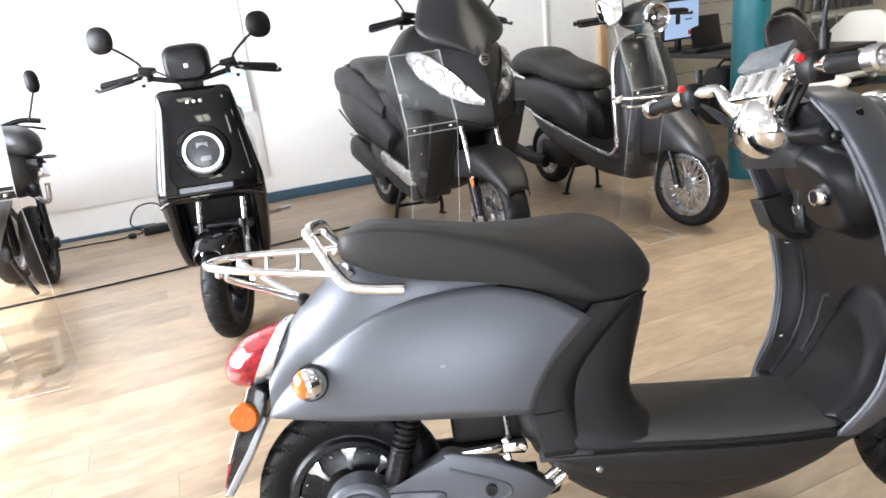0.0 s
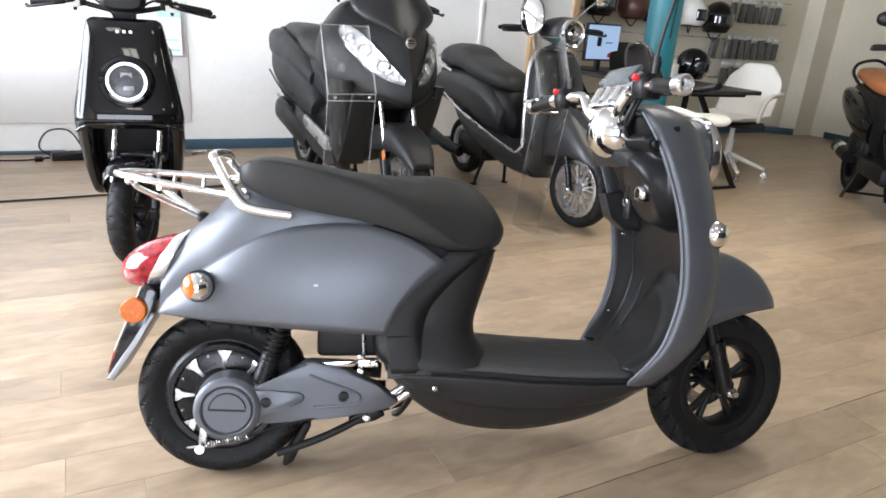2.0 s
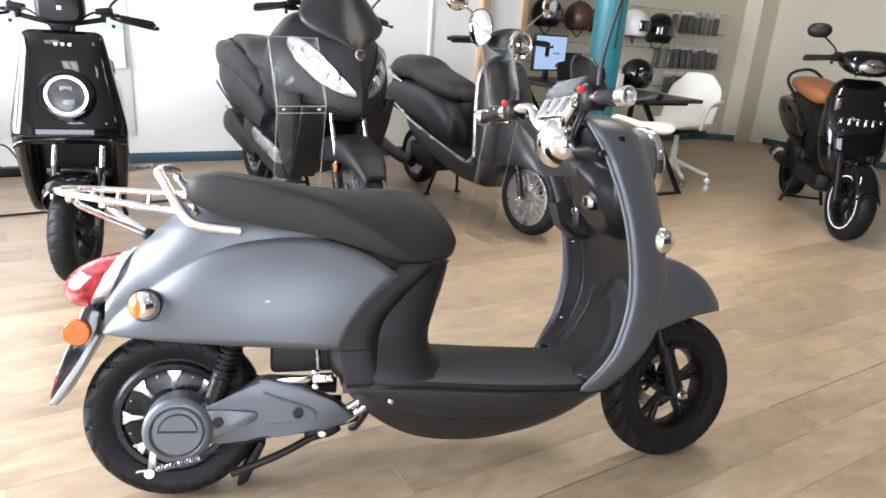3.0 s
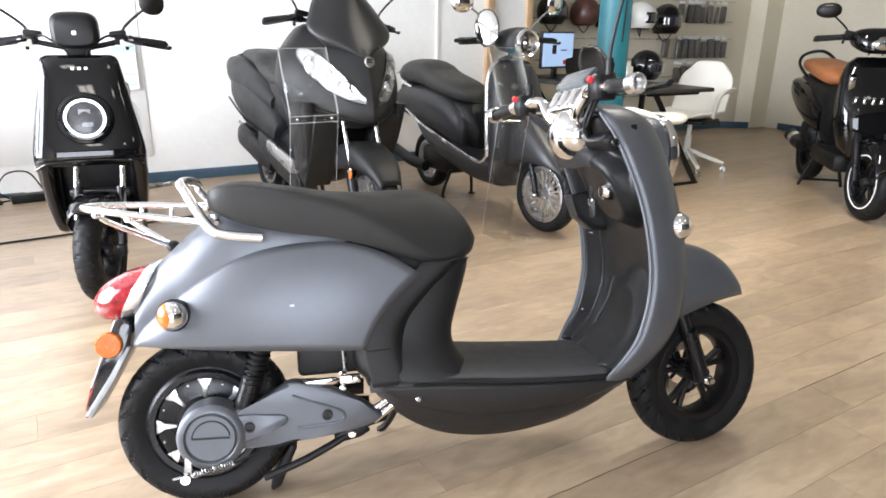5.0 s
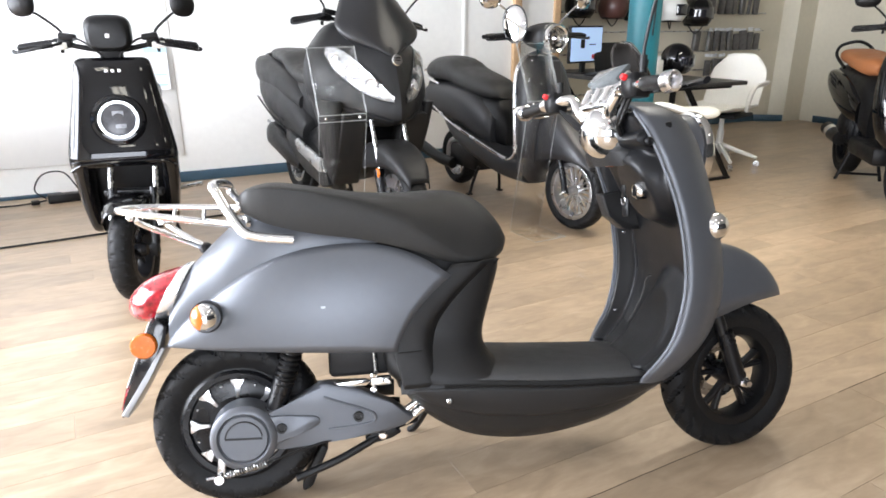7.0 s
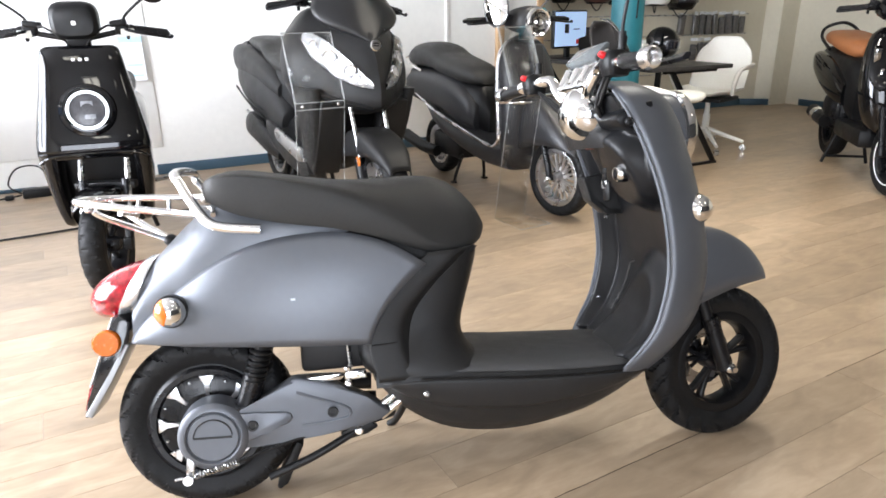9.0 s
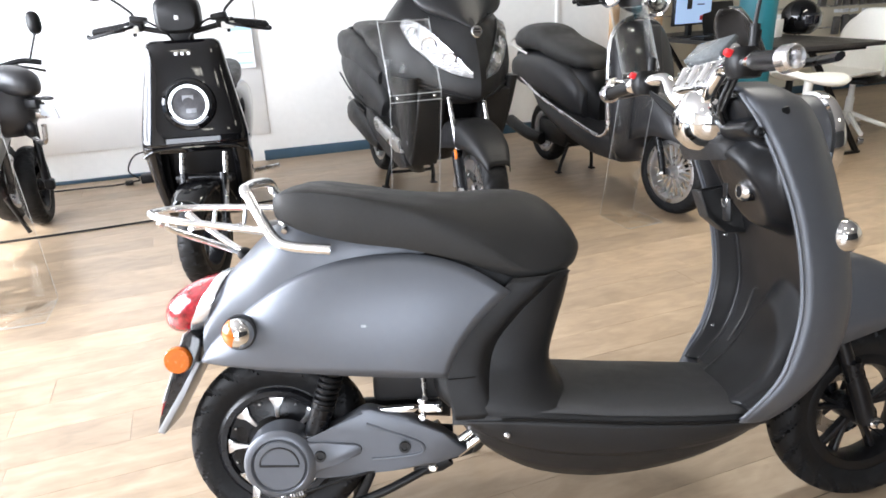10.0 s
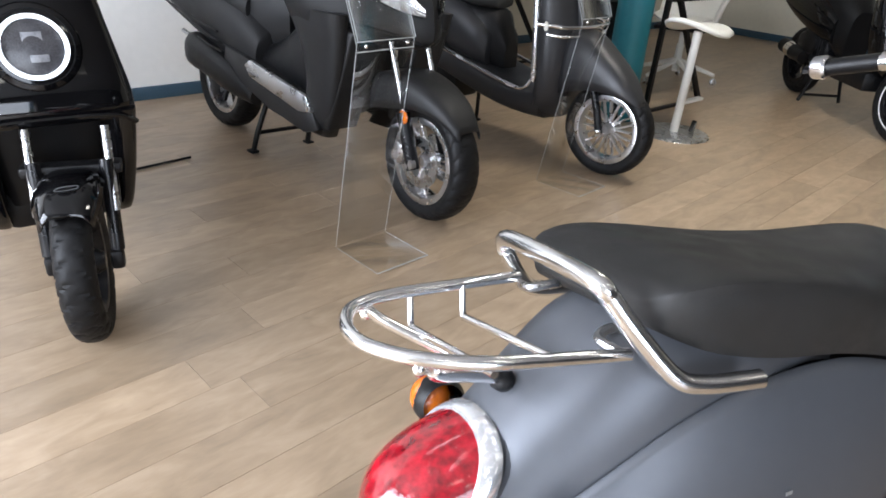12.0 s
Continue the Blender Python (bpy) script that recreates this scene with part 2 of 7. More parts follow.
def part(name, bm, material, parent=None, label="", sub=0, solid=0.0, angle=38.0, bev=0.0):
    """Links a bmesh as one mesh object under a thing or part."""
    me = bpy.data.meshes.new(name)
    bmesh.ops.recalc_face_normals(bm, faces=bm.faces)
    bm.to_mesh(me)
    bm.free()
    me.materials.append(material)
    for p in me.polygons:
        p.use_smooth = True
    if not sub:
        me.set_sharp_from_angle(angle=radians(angle))
    ob = new(name, me)
    if parent is not None:
        ob.parent = parent
    if solid:
        md = ob.modifiers.new("thick", "SOLIDIFY")
        md.thickness, md.offset = solid, -1
    if bev:
        md = ob.modifiers.new("round", "BEVEL")
        md.width, md.segments = bev, 2
    if sub:
        md = ob.modifiers.new("smooth", "SUBSURF")
        md.levels = md.render_levels = sub
    if label:
        ob["label"] = label
    return ob


def thing(name, label, category, m, group=""):
    e = new(name)
    e.empty_display_size = 0.05
    e.matrix_world = m
    return tagged(e, label, category, group)


def lerp(a, b, k):
    return a + (b - a) * k


def curve(tab, x):
    """Smooth value at x of a table of (x, value...) rows."""
    if x <= tab[0][0]:
        return list(tab[0][1:])
    for i in range(len(tab) - 1):
        a, b = tab[i], tab[i + 1]
        if x <= b[0]:
            k = (x - a[0]) / (b[0] - a[0])
            p, q = tab[max(i - 1, 0)], tab[min(i + 2, len(tab) - 1)]
            out = []
            for j in range(1, len(a)):
                ma = (b[j] - p[j]) / max(b[0] - p[0], 1e-6) * (b[0] - a[0])
                mb = (q[j] - a[j]) / max(q[0] - a[0], 1e-6) * (b[0] - a[0])
                h = k * k * (3 - 2 * k)
                out.append((1 - h) * a[j] + h * b[j] + k * (1 - k) * ((1 - k) * ma - k * mb))
            return out
    return list(tab[-1][1:])


def skin(bm, rs, closed=True, caps=True):
    vs = [[bm.verts.new(p) for p in r] for r in rs]
    n = len(vs[0])
    for a, b in zip(vs, vs[1:]):
        for i in range(n if closed else n - 1):
            bm.faces.new((a[i], a[(i + 1) % n], b[(i + 1) % n], b[i]))
    if caps and closed:
        bm.faces.new(vs[0])
        bm.faces.new(list(reversed(vs[-1])))
    return vs


def sring(c, u, v, a, b, n=20, p=2.6):
    """A rounded ring about c, half-widths a along u and b along v; p: squareness."""
    c, u, v = Vector(c), Vector(u).normalized(), Vector(v).normalized()
    out = []
    for i in range(n):
        t = 2 * math.pi * i / n
        s, q = math.sin(t), math.cos(t)
        out.append(c + u * (a * math.copysign(abs(q) ** (2 / p), q)) + v * (b * math.copysign(abs(s) ** (2 / p), s)))
    return out


def loft_x(tab, xs, n=20, p=2.6, skew=0.0):
    """A body along x. tab rows: x, centre z, half width, half height."""
    bm = bmesh.new()
    rs = []
    for x in xs:
        z, a, b = curve(tab, x)
        rs.append(sring((x, 0, z), (0, 1, 0), (skew, 0, 1), a, b, n, p))
    skin(bm, rs)
    return bm


def loft_z(tab, zs, n=20, p=3.0):
    """A body along z. tab rows: z, back x, front x, half width."""
    bm = bmesh.new()
    rs = []
    for z in zs:
        b, f, w = curve(tab, z)
        rs.append(sring(((b + f) / 2, 0, z), (1, 0, 0), (0, 1, 0), (f - b) / 2, w, n, p))
    skin(bm, rs)
    return bm


def steps(a, b, n):
    return [a + (b - a) * i / n for i in range(n + 1)]


def patch(fn, ns, nt, bm=None):
    """A surface from fn(s, t), s and t from 0 to 1."""
    bm = bm or bmesh.new()
    g = [[bm.verts.new(fn(i / ns, j / nt)) for j in range(nt + 1)] for i in range(ns + 1)]
    for i in range(ns):
        for j in range(nt):
            bm.faces.new((g[i][j], g[i + 1][j], g[i + 1][j + 1], g[i][j + 1]))
    return bm


def flow(pts, per=6):
    """A smooth line through points."""
    p = [Vector(q) for q in pts]
    if len(p) < 3:
        return p
    out = []
    for i in range(len(p) - 1):
        a, b, c, d = p[max(i - 1, 0)], p[i], p[i + 1], p[min(i + 2, len(p) - 1)]
        for k in range(per):
            t = k / per
            out.append(0.5 * ((2 * b) + (c - a) * t + (2 * a - 5 * b + 4 * c - d) * t * t + (3 * b - a - 3 * c + d) * t ** 3))
    return out + [p[-1]]


def tube(pts, r, n=10, bm=None, per=6, smooth=True, flat=1.0, r2=None):
    """A pipe along a line; r2: its radius at the end."""
    bm = bm or bmesh.new()
    p = flow(pts, per) if smooth else [Vector(q) for q in pts]
    rs = []
    ref = None
    for i, q in enumerate(p):
        d = (p[min(i + 1, len(p) - 1)] - p[max(i - 1, 0)]).normalized()
        if ref is None:
            ref = d.orthogonal().normalized()
        ref = (ref - d * ref.dot(d)).normalized()
        v = d.cross(ref)
        rad = r if r2 is None else lerp(r, r2, i / (len(p) - 1))
        rs.append([q + (ref * math.cos(2 * math.pi * k / n) * flat + v * math.sin(2 * math.pi * k / n)) * rad for k in range(n)])
    skin(bm, rs)
    return bm


AX = {"x": Matrix.Rotation(radians(90), 4, "Y"), "y": Matrix.Rotation(radians(90), 4, "X"), "z": Matrix.Identity(4)}


def lathe(prof, n=32, at=(0, 0, 0), axis="y", bm=None, loop=False, arc=1.0):
    """Turns a profile of (radius, height) about an axis. With axis y, height runs towards minus y."""
    bm = bm or bmesh.new()
    m = Matrix.Translation(at) @ (AX[axis] if isinstance(axis, str) else axis)
    rs = []
    k = n if arc == 1.0 else n + 1
    for i in range(k):
        t = 2 * math.pi * arc * i / n
        rs.append([bm.verts.new(m @ Vector((r * math.cos(t), r * math.sin(t), h))) for r, h in prof])
    for i in range(n):
        a, b = rs[i], rs[(i + 1) % k]
        for j in range(len(prof) if loop else len(prof) - 1):
            q = (j + 1) % len(prof)
            f = [a[j], a[q], b[q], b[j]]
            bm.faces.new(f)
    bmesh.ops.remove_doubles(bm, verts=bm.verts, dist=1e-6)
    return bm


def box(sx, sy, sz, m=None, bev=0.0, bm=None, seg=2):
    """A box with rounded edges, its base at z = 0 of m."""
    bm = bm or bmesh.new()
    r = bmesh.ops.create_cube(bm, size=1, matrix=(m or Matrix.Identity(4)) @ Matrix.Translation((0, 0, sz / 2)) @ Matrix.Diagonal((sx, sy, sz, 1)))
    if bev:
        vs = set(r["verts"])
        bmesh.ops.bevel(bm, geom=[e for e in bm.edges if e.verts[0] in vs and e.verts[1] in vs], offset=bev, segments=seg, affect="EDGES", profile=0.5)
    return bm


def prism(pts, y0, y1, bev=0.0, bm=None):
    """A flat piece with outline pts in x and z, from y0 to y1."""
    bm = bm or bmesh.new()
    a = [bm.verts.new((x, y0, z)) for x, z in pts]
    b = [bm.verts.new((x, y1, z)) for x, z in pts]
    n = len(pts)
    bm.faces.new(a)
    bm.faces.new(list(reversed(b)))
    for i in range(n):
        bm.faces.new((a[i], b[i], b[(i + 1) % n], a[(i + 1) % n]))
    if bev:
        bmesh.ops.bevel(bm, geom=list(bm.edges), offset=bev, segments=2, affect="EDGES", profile=0.5)
    return bm


def blob(at, rx, ry, rz, seg=20, bm=None, rot=None):
    bm = bm or bmesh.new()
    bmesh.ops.create_uvsphere(bm, u_segments=seg, v_segments=seg // 2, radius=1.0,
                              matrix=Matrix.Translation(at) @ (rot or Matrix.Identity(4)) @ Matrix.Diagonal((rx, ry, rz, 1)))
    return bm


def tyre_mesh(R, w, rim, n=264, m=24, grooves=22, depth=0.010):
    """A tyre on the y axis with slanted tread cuts; R: outer radius, w: width, rim: bead radius."""
    bm = bmesh.new()
    h = R - rim
    ring = []
    for i in range(n):
        t = 2 * math.pi * i / n
        row = []
        for j in range(m + 1):
            s = -1 + 2 * j / m
            ang = s * radians(128)
            y = w / 2 * math.copysign(abs(math.sin(ang)) ** 0.85, s) if abs(ang) < math.pi / 2 else w / 2 * math.copysign(1 - 0.32 * (abs(ang) - math.pi / 2), s)
            r = rim + h * (0.42 + 0.58 * math.cos(ang) if abs(ang) < math.pi / 2 else 0.42 + 0.58 * math.cos(ang) * 1.25)
            r = max(r, rim - 0.004)
            a = abs(ang)
            if radians(8) < a < radians(104):
                f = (t / (2 * math.pi) * grooves + a * 0.8 + (0.5 if s > 0 else 0)) % 1.0
                if f < 0.17:
                    r -= depth
                    y *= 0.94
            row.append(bm.verts.new((r * math.cos(t), y, r * math.sin(t))))
        ring.append(row)
    for i in range(n):
        for j in range(m):
            bm.faces.new((ring[i][j], ring[i][j + 1], ring[(i + 1) % n][j + 1], ring[(i + 1) % n][j]))
    return bm


def rim_mesh(R, w, lip=0.008):
    """A rim barrel with rounded lips on the y axis."""
    p = [(R - 0.022, -w / 2 + 0.002), (R - 0.006, -w / 2), (R + 0.004, -w / 2 + 0.004), (R + 0.002, -w / 2 + 0.01), (R - 0.016, -w / 2 + 0.016),
         (R - 0.022, 0), (R - 0.016, w / 2 - 0.016), (R + 0.002, w / 2 - 0.01), (R + 0.004, w / 2 - 0.004), (R - 0.006, w / 2), (R - 0.022, w / 2 - 0.002),
         (R - 0.030, w / 2 - 0.02), (R - 0.030, -w / 2 + 0.02)]
    return lathe(p, 48, loop=True)


def spoke(r0, r1, w0, w1, d, ang, twist=0.0):
    """One spoke, standing away from the hub at angle ang in the x-z plane."""
    bm = bmesh.new()
    rs = []
    for k in range(5):
        q = k / 4
        r, w = lerp(r0, r1, q), lerp(w0, w1, q)
        a = ang + twist * q
        c = Vector((math.cos(a) * r, 0, math.sin(a) * r))
        rs.append(sring(c, (-math.sin(a), 0, math.cos(a)), (0, 1, 0), w / 2, d / 2, 10, 3.5))
    skin(bm, rs)
    return bm


def moved(ob, m):
    ob.matrix_local = m
    return ob


def coil(a, b, R, r, turns, n=6):
    """A spring between two points."""
    a, b = Vector(a), Vector(b)
    d = (b - a).normalized()
    u = d.orthogonal().normalized()
    v = d.cross(u)
    k = int(turns * 14)
    return tube([a + (b - a) * (i / k) + (u * math.cos(2 * math.pi * turns * i / k) + v * math.sin(2 * math.pi * turns * i / k)) * R for i in range(k + 1)], r, n, smooth=False)


def bolt(parent, at, r=0.007, axis="y", material=None, name="bolt"):
    return part(name, lathe([(0, 0.006), (r * 0.6, 0.006), (r, 0.003), (r, -0.004), (0, -0.004)], 10, at, axis), material or STEEL, parent)

# ---- the room ----


def structure(name, bm, material, label="", bev=0.0, parent=None):
    ob = part(name, bm, material, parent, bev=bev)
    return tagged(ob, label, "", "", "structure") if parent is None else ob


def wall_with_opening(name, p, q, h, thick, opening, material, label):
    """A wall from p to q with an opening (from, to, sill, head) along it; its thickness lies to the right of p-q."""
    p, q = Vector((*p, 0)), Vector((*q, 0))
    L = (q - p).length
    d = (q - p).normalized()
    m = Matrix.Translation(p) @ Matrix.Rotation(math.atan2(d.y, d.x), 4, "Z")
    bm = bmesh.new()
    cuts = [(0, L, 0, h)] if opening is None else [(0, opening[0], 0, h), (opening[1], L, 0, h), (opening[0], opening[1], 0, opening[2]), (opening[0], opening[1], opening[3], h)]
    for a, b, z0, z1 in cuts:
        if b - a > 0.01 and z1 - z0 > 0.01:
            box(b - a, thick, z1 - z0, m @ Matrix.Translation(((a + b) / 2, -thick / 2, z0)), 0, bm)
    return structure(name, bm, material, label)


X0, X1, Y0, Y1, H = ROOM["x0"], ROOM["x1"], ROOM["y0"], ROOM["y1"], ROOM["h"]
bm = box(X1 - X0 + 0.6, 9.8, 0.1, Matrix.Translation(((X0 + X1) / 2, 2.1, -0.106)))
floor = structure("floor", bm, JOINT, "greyed oak vinyl plank floor with fine dark joints")
structure("ceiling", box(X1 - X0 + 0.6, 9.8, 0.12, Matrix.Translation(((X0 + X1) / 2, 2.1, H))), CEIL, "plain ceiling, out of view, its white darkened to mid grey")
structure("ground", box(90, 90, 0.1, Matrix.Translation((2, 2, -0.26))), STREET, "grey paved street outside the shop window")
structure("wall_back", box(4.0 - X0, 0.2, H, Matrix.Translation(((4.0 + X0) / 2, Y1 + 0.1, 0))), WALL, "white painted plaster wall behind the scooters")
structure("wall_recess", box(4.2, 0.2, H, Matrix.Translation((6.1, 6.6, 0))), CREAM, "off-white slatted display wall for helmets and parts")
structure("wall_jamb", box(0.42, 0.34, H, Matrix.Translation((4.23, 6.33, 0))), WALL, "white wall end between two wooden trims")
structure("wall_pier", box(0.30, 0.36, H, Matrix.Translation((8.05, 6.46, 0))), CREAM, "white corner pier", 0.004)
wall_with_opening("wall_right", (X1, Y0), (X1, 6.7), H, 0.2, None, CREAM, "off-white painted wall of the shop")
wall_with_opening("wall_side", (X0, 6.3), (X0, Y0), H, 0.2, (0.74, 4.9, 0.45, 2.7), WALL, "white wall with a wide shop window")
wall_with_opening("wall_front", (X0 - 0.2, Y0), (X1 + 0.2, Y0), H, 0.2, (0.35, 3.15, 0.45, 2.7), FRONTW, "unseen shop front wall with a wide window, darkened for black reflections")


def shop_window(name, m, L, z0, z1, n):
    w = thing(name, "wide shop window with grey frame and clear glass", "window", m)
    w["kind"] = "structure"
    for z in (z0, z1 - 0.06):
        part("window_frame", box(L, 0.07, 0.06, Matrix.Translation((L / 2, 0, z)), 0.005), STEEL, w)
    for i in range(n + 1):
        part("mullion", box(0.06, 0.07, z1 - z0 - 0.12, Matrix.Translation((lerp(0.03, L - 0.03, i / n), 0, z0 + 0.06)), 0.005), STEEL, w)
    step = (L - 0.06) / n
    for i in range(n):
        g = part("pane", box(step - 0.06, 0.008, z1 - z0 - 0.12, Matrix.Translation((0.03 + step * (i + 0.5), 0, z0 + 0.06))), GLASS, w)
        g.visible_shadow = False


shop_window("window_1", pose(X0 + 0.15, Y0 - 0.12, 0, 0, 0, 0), 2.8, 0.45, 2.7, 2)
shop_window("window_2", pose(X0 - 0.12, 1.4, 0, 0, 0, 90), 4.16, 0.45, 2.7, 3)

for nm, x, y, L, rz in (("skirting_back", 2.54, Y1 - 0.008, 2.92, 0), ("skirting_recess", 6.05, 6.492, 3.2, 0), ("skirting_return", 7.78, 6.385, 0.34, -36), ("skirting_right", X1 - 0.008, 1.8, 8.6, 90)):
    structure(nm, box(L, 0.016, 0.075, pose(x, y, 0, 0, 0, rz), 0.003), SKIRT, "dark blue painted skirting board")
for i, x in enumerate((4.015, 4.455)):
    structure("trim_%d" % (i + 1), box(0.07, 0.05, 2.4, Matrix.Translation((x, Y1 - 0.02 + 0.03 * i, 0)), 0.004), WOOD, "light pine door trim")
structure("trim_3", box(0.03, 0.012, 2.6, Matrix.Translation((3.5, Y1 - 0.006, 0)), 0.003), WALL, "white painted joint strip on the wall")
structure("wall_panel", box(3.6, 0.008, 2.4, Matrix.Translation((-0.66, Y1 - 0.004, 0.2)), 0.002), PANEL, "glossy white wall panel above the skirting")

col = thing("column", "round steel column painted teal", "column", pose(3.92, 4.42, 0))
col["kind"] = "structure"
part("shaft", lathe([(0, 0), (0.105, 0), (0.105, H), (0, H)], 40, (0, 0, 0), "z"), TEAL, col)
part("cable_strip", tube([(-0.02, -0.108, 1.05), (0.0, -0.109, 1.6), (0.03, -0.106, 2.9)], 0.006, 6), BLACK, col)

cl = thing("ceiling_light", "long white ceiling light with a warm lit diffuser", "ceiling light", pose(3.7, 3.3, H - 0.08))
part("housing", box(1.3, 0.32, 0.08, None, 0.006), WHITEP, cl)
part("diffuser", box(1.24, 0.26, 0.008, Matrix.Translation((0, 0, -0.01)), 0.002), WARM, cl, "warm lit diffuser")

for x, y in ((-0.2, 1.0), (1.6, 1.0), (-0.2, -0.9), (1.6, -0.9), (3.6, 0.2)):
    cp = thing("ceiling_panel", "small square lit ceiling panel with a white frame", "ceiling light", pose(x, y, H - 0.03), "lit ceiling panels")
    part("frame", box(0.42, 0.42, 0.03, None, 0.004), WHITEP, cp)
    for k in (-1, 1):
        part("diffuser", box(0.15, 0.34, 0.006, Matrix.Translation((k * 0.095, 0, -0.006)), 0.001), SPOT, cp, "bright warm diffuser")

# ---- the grey electric scooter in the middle ----
MAIN = pose(0.85, 2.337, 0.002, 0, 0, -16.6) @ pose(0, 0, 0, -12.5, 0, 0)
sc = thing("electric_scooter", "matte grey retro electric scooter leaning on its side stand", "scooter", MAIN)

# wheels
RW = 0.205


def main_wheel(name, at, label, front):
    tyre_r, rim_r, w = RW, 0.138, 0.088 if front else 0.098
    wh = moved(part(name, rim_mesh(rim_r, w * 0.82), BLACK, sc, label), Matrix.Translation(at))
    part("tyre", tyre_mesh(tyre_r, w, rim_r + 0.002), RUBBER, wh, "black rubber tyre with slanted tread", angle=25)
    if front:
        for i in range(5):
            for s in (-1, 1):
                part("spoke", spoke(0.026, rim_r - 0.018, 0.013, 0.016, 0.022, radians(72 * i + 20) + s * 0.06, s * 0.13), SATIN, wh)
        part("hub", lathe([(0, 0.045), (0.026, 0.045), (0.03, 0.03), (0.03, -0.03), (0.026, -0.045), (0, -0.045)], 24), SATIN, wh)
        part("brake_disc", lathe([(0.05, 0.0), (0.085, 0.0), (0.085, 0.004), (0.05, 0.004)], 40, (0, 0.045, 0), loop=True), STEEL, wh, "steel brake disc")
        for i in range(5):
            part("disc_arm", spoke(0.026, 0.056, 0.014, 0.012, 0.004, radians(72 * i)), SATIN, wh).location = (0, 0.043, 0)
    else:
        part("motor_hub", lathe([(0, 0.036), (0.098, 0.036), (0.104, 0.028), (0.104, -0.028), (0.098, -0.036), (0, -0.036)], 48), BLACK, wh, "black hub motor drum")
        part("hub_step", lathe([(0.07, 0.043), (0.08, 0.041), (0.1, 0.0365), (0.111, 0.037), (0.116, 0.047), (0.128, 0.048), (0.135, 0.042)], 48), SATIN, wh)
        for i in range(8):
            a = radians(45 * i - 2)
            sp = part("spoke", prism([(0.066, -0.004), (0.094, -0.005), (0.102, -0.013), (0.112, -0.017), (0.112, 0.017), (0.102, 0.013), (0.094, 0.005), (0.066, 0.004)], -0.005, 0.004, 0.0015), ALLOY, wh, "machined silver spoke")
            sp.matrix_local = Matrix.Translation((0, -0.0405, 0)) @ Matrix.Rotation(-a, 4, "Y")
            bolt(wh, (math.cos(a + 0.39) * 0.103, -0.037, math.sin(a + 0.39) * 0.103), 0.004)
    return wh


main_wheel("rear_wheel", (0.012, 0, RW), "black rear wheel with silver machined spokes", False)
fw = main_wheel("front_wheel", (1.328, 0, RW), "black cast front wheel", True)
fw.rotation_euler = (0, 0, radians(7))

# side panels
TOPL = [(0.0, -0.126, 0.430, 0.066), (0.10, -0.097, 0.464, 0.066), (0.2, -0.040, 0.512, 0.078), (0.3, 0.022, 0.557, 0.097), (0.42, 0.10, 0.602, 0.113), (0.54, 0.2, 0.631, 0.121), (0.68, 0.32, 0.638, 0.129), (0.78, 0.396, 0.625, 0.136), (0.9, 0.468, 0.595, 0.144), (1.0, 0.530, 0.553, 0.151)]
BOTL = [(0.0, -0.126, 0.416), (0.3, 0.03, 0.406), (0.6, 0.2, 0.396), (1.0, 0.395, 0.384)]


def tail_shift(x):
    """The far side of the tail reaches further out than the near side."""
    return 0.03 * min(max((0.12 - x) / 0.2, 0), 1)


def panel_half(x):
    return curve([(-0.14, 0.078), (-0.05, 0.112), (0.05, 0.138), (0.2, 0.163), (0.35, 0.171), (0.52, 0.158)], x)[0]


def side_point(s, t, sgn, off=0.0):
    bx, bz = curve(BOTL, s)
    tx, tz, ty = curve(TOPL, s)
    x, z = lerp(bx, tx, t), lerp(bz, tz, t)
    x -= 0.10 * t * (1 - t) * s ** 4
    ph = panel_half(x)
    y = ph * (1 - 0.05 * (1 - t) ** 2) - (panel_half(tx) - ty) * t ** 2.4 - off + (2 * tail_shift(x) if sgn > 0 else 0)
    return Vector((x, sgn * y, z))


for sgn in (-1, 1):
    part("side_panel", patch(lambda s, t: side_point(s, t, sgn), 34, 14), GREY, sc, "smooth matte grey side panel", solid=0.006, angle=60)

mp = side_point(0.62, 0.42, -1)
part("small_mark", box(0.010, 0.0012, 0.005, Matrix.Translation(mp + Vector((0, -0.001, 0)))), ALLOYP, sc)

# tail cover between the two creases, under the seat
def tail_point(s, t):
    tx, tz, ty = curve(TOPL, s * 0.82)
    sh = tail_shift(tx)
    y = ty - 0.004 - 0.03 * max(s - 0.7, 0) / 0.3 + sh
    zt = curve([(-0.128, 0.505), (-0.1, 0.563), (-0.075, 0.594), (-0.036, 0.632), (0.003, 0.668), (0.058, 0.712), (0.12, 0.728), (0.3, 0.70), (0.52, 0.62)], tx)[0]
    c, q = math.cos(math.pi * t), math.sin(math.pi * t)
    return Vector((tx, -y * math.copysign(abs(c) ** 0.75, c) + sh, lerp(tz - 0.004 - 0.02 * max(s - 0.8, 0) / 0.2, max(zt, tz + 0.004), abs(q) ** 0.8)))


part("tail_cover", patch(tail_point, 36, 26), GREY, sc, "matte grey tail cover", angle=70)
part("inner_fender", loft_x([(-0.12, 0.45, 0.05, 0.02), (0.05, 0.46, 0.11, 0.035), (0.25, 0.45, 0.13, 0.06), (0.42, 0.44, 0.13, 0.07)], steps(-0.12, 0.42, 8), 18, 3), BLACK, sc)

part("seat_pan", loft_x([(0.20, 0.635, 0.095, 0.03), (0.3, 0.61, 0.108, 0.06), (0.45, 0.575, 0.118, 0.06), (0.60, 0.56, 0.108, 0.045)], steps(0.20, 0.60, 8), 24, 4), BLACK, sc)

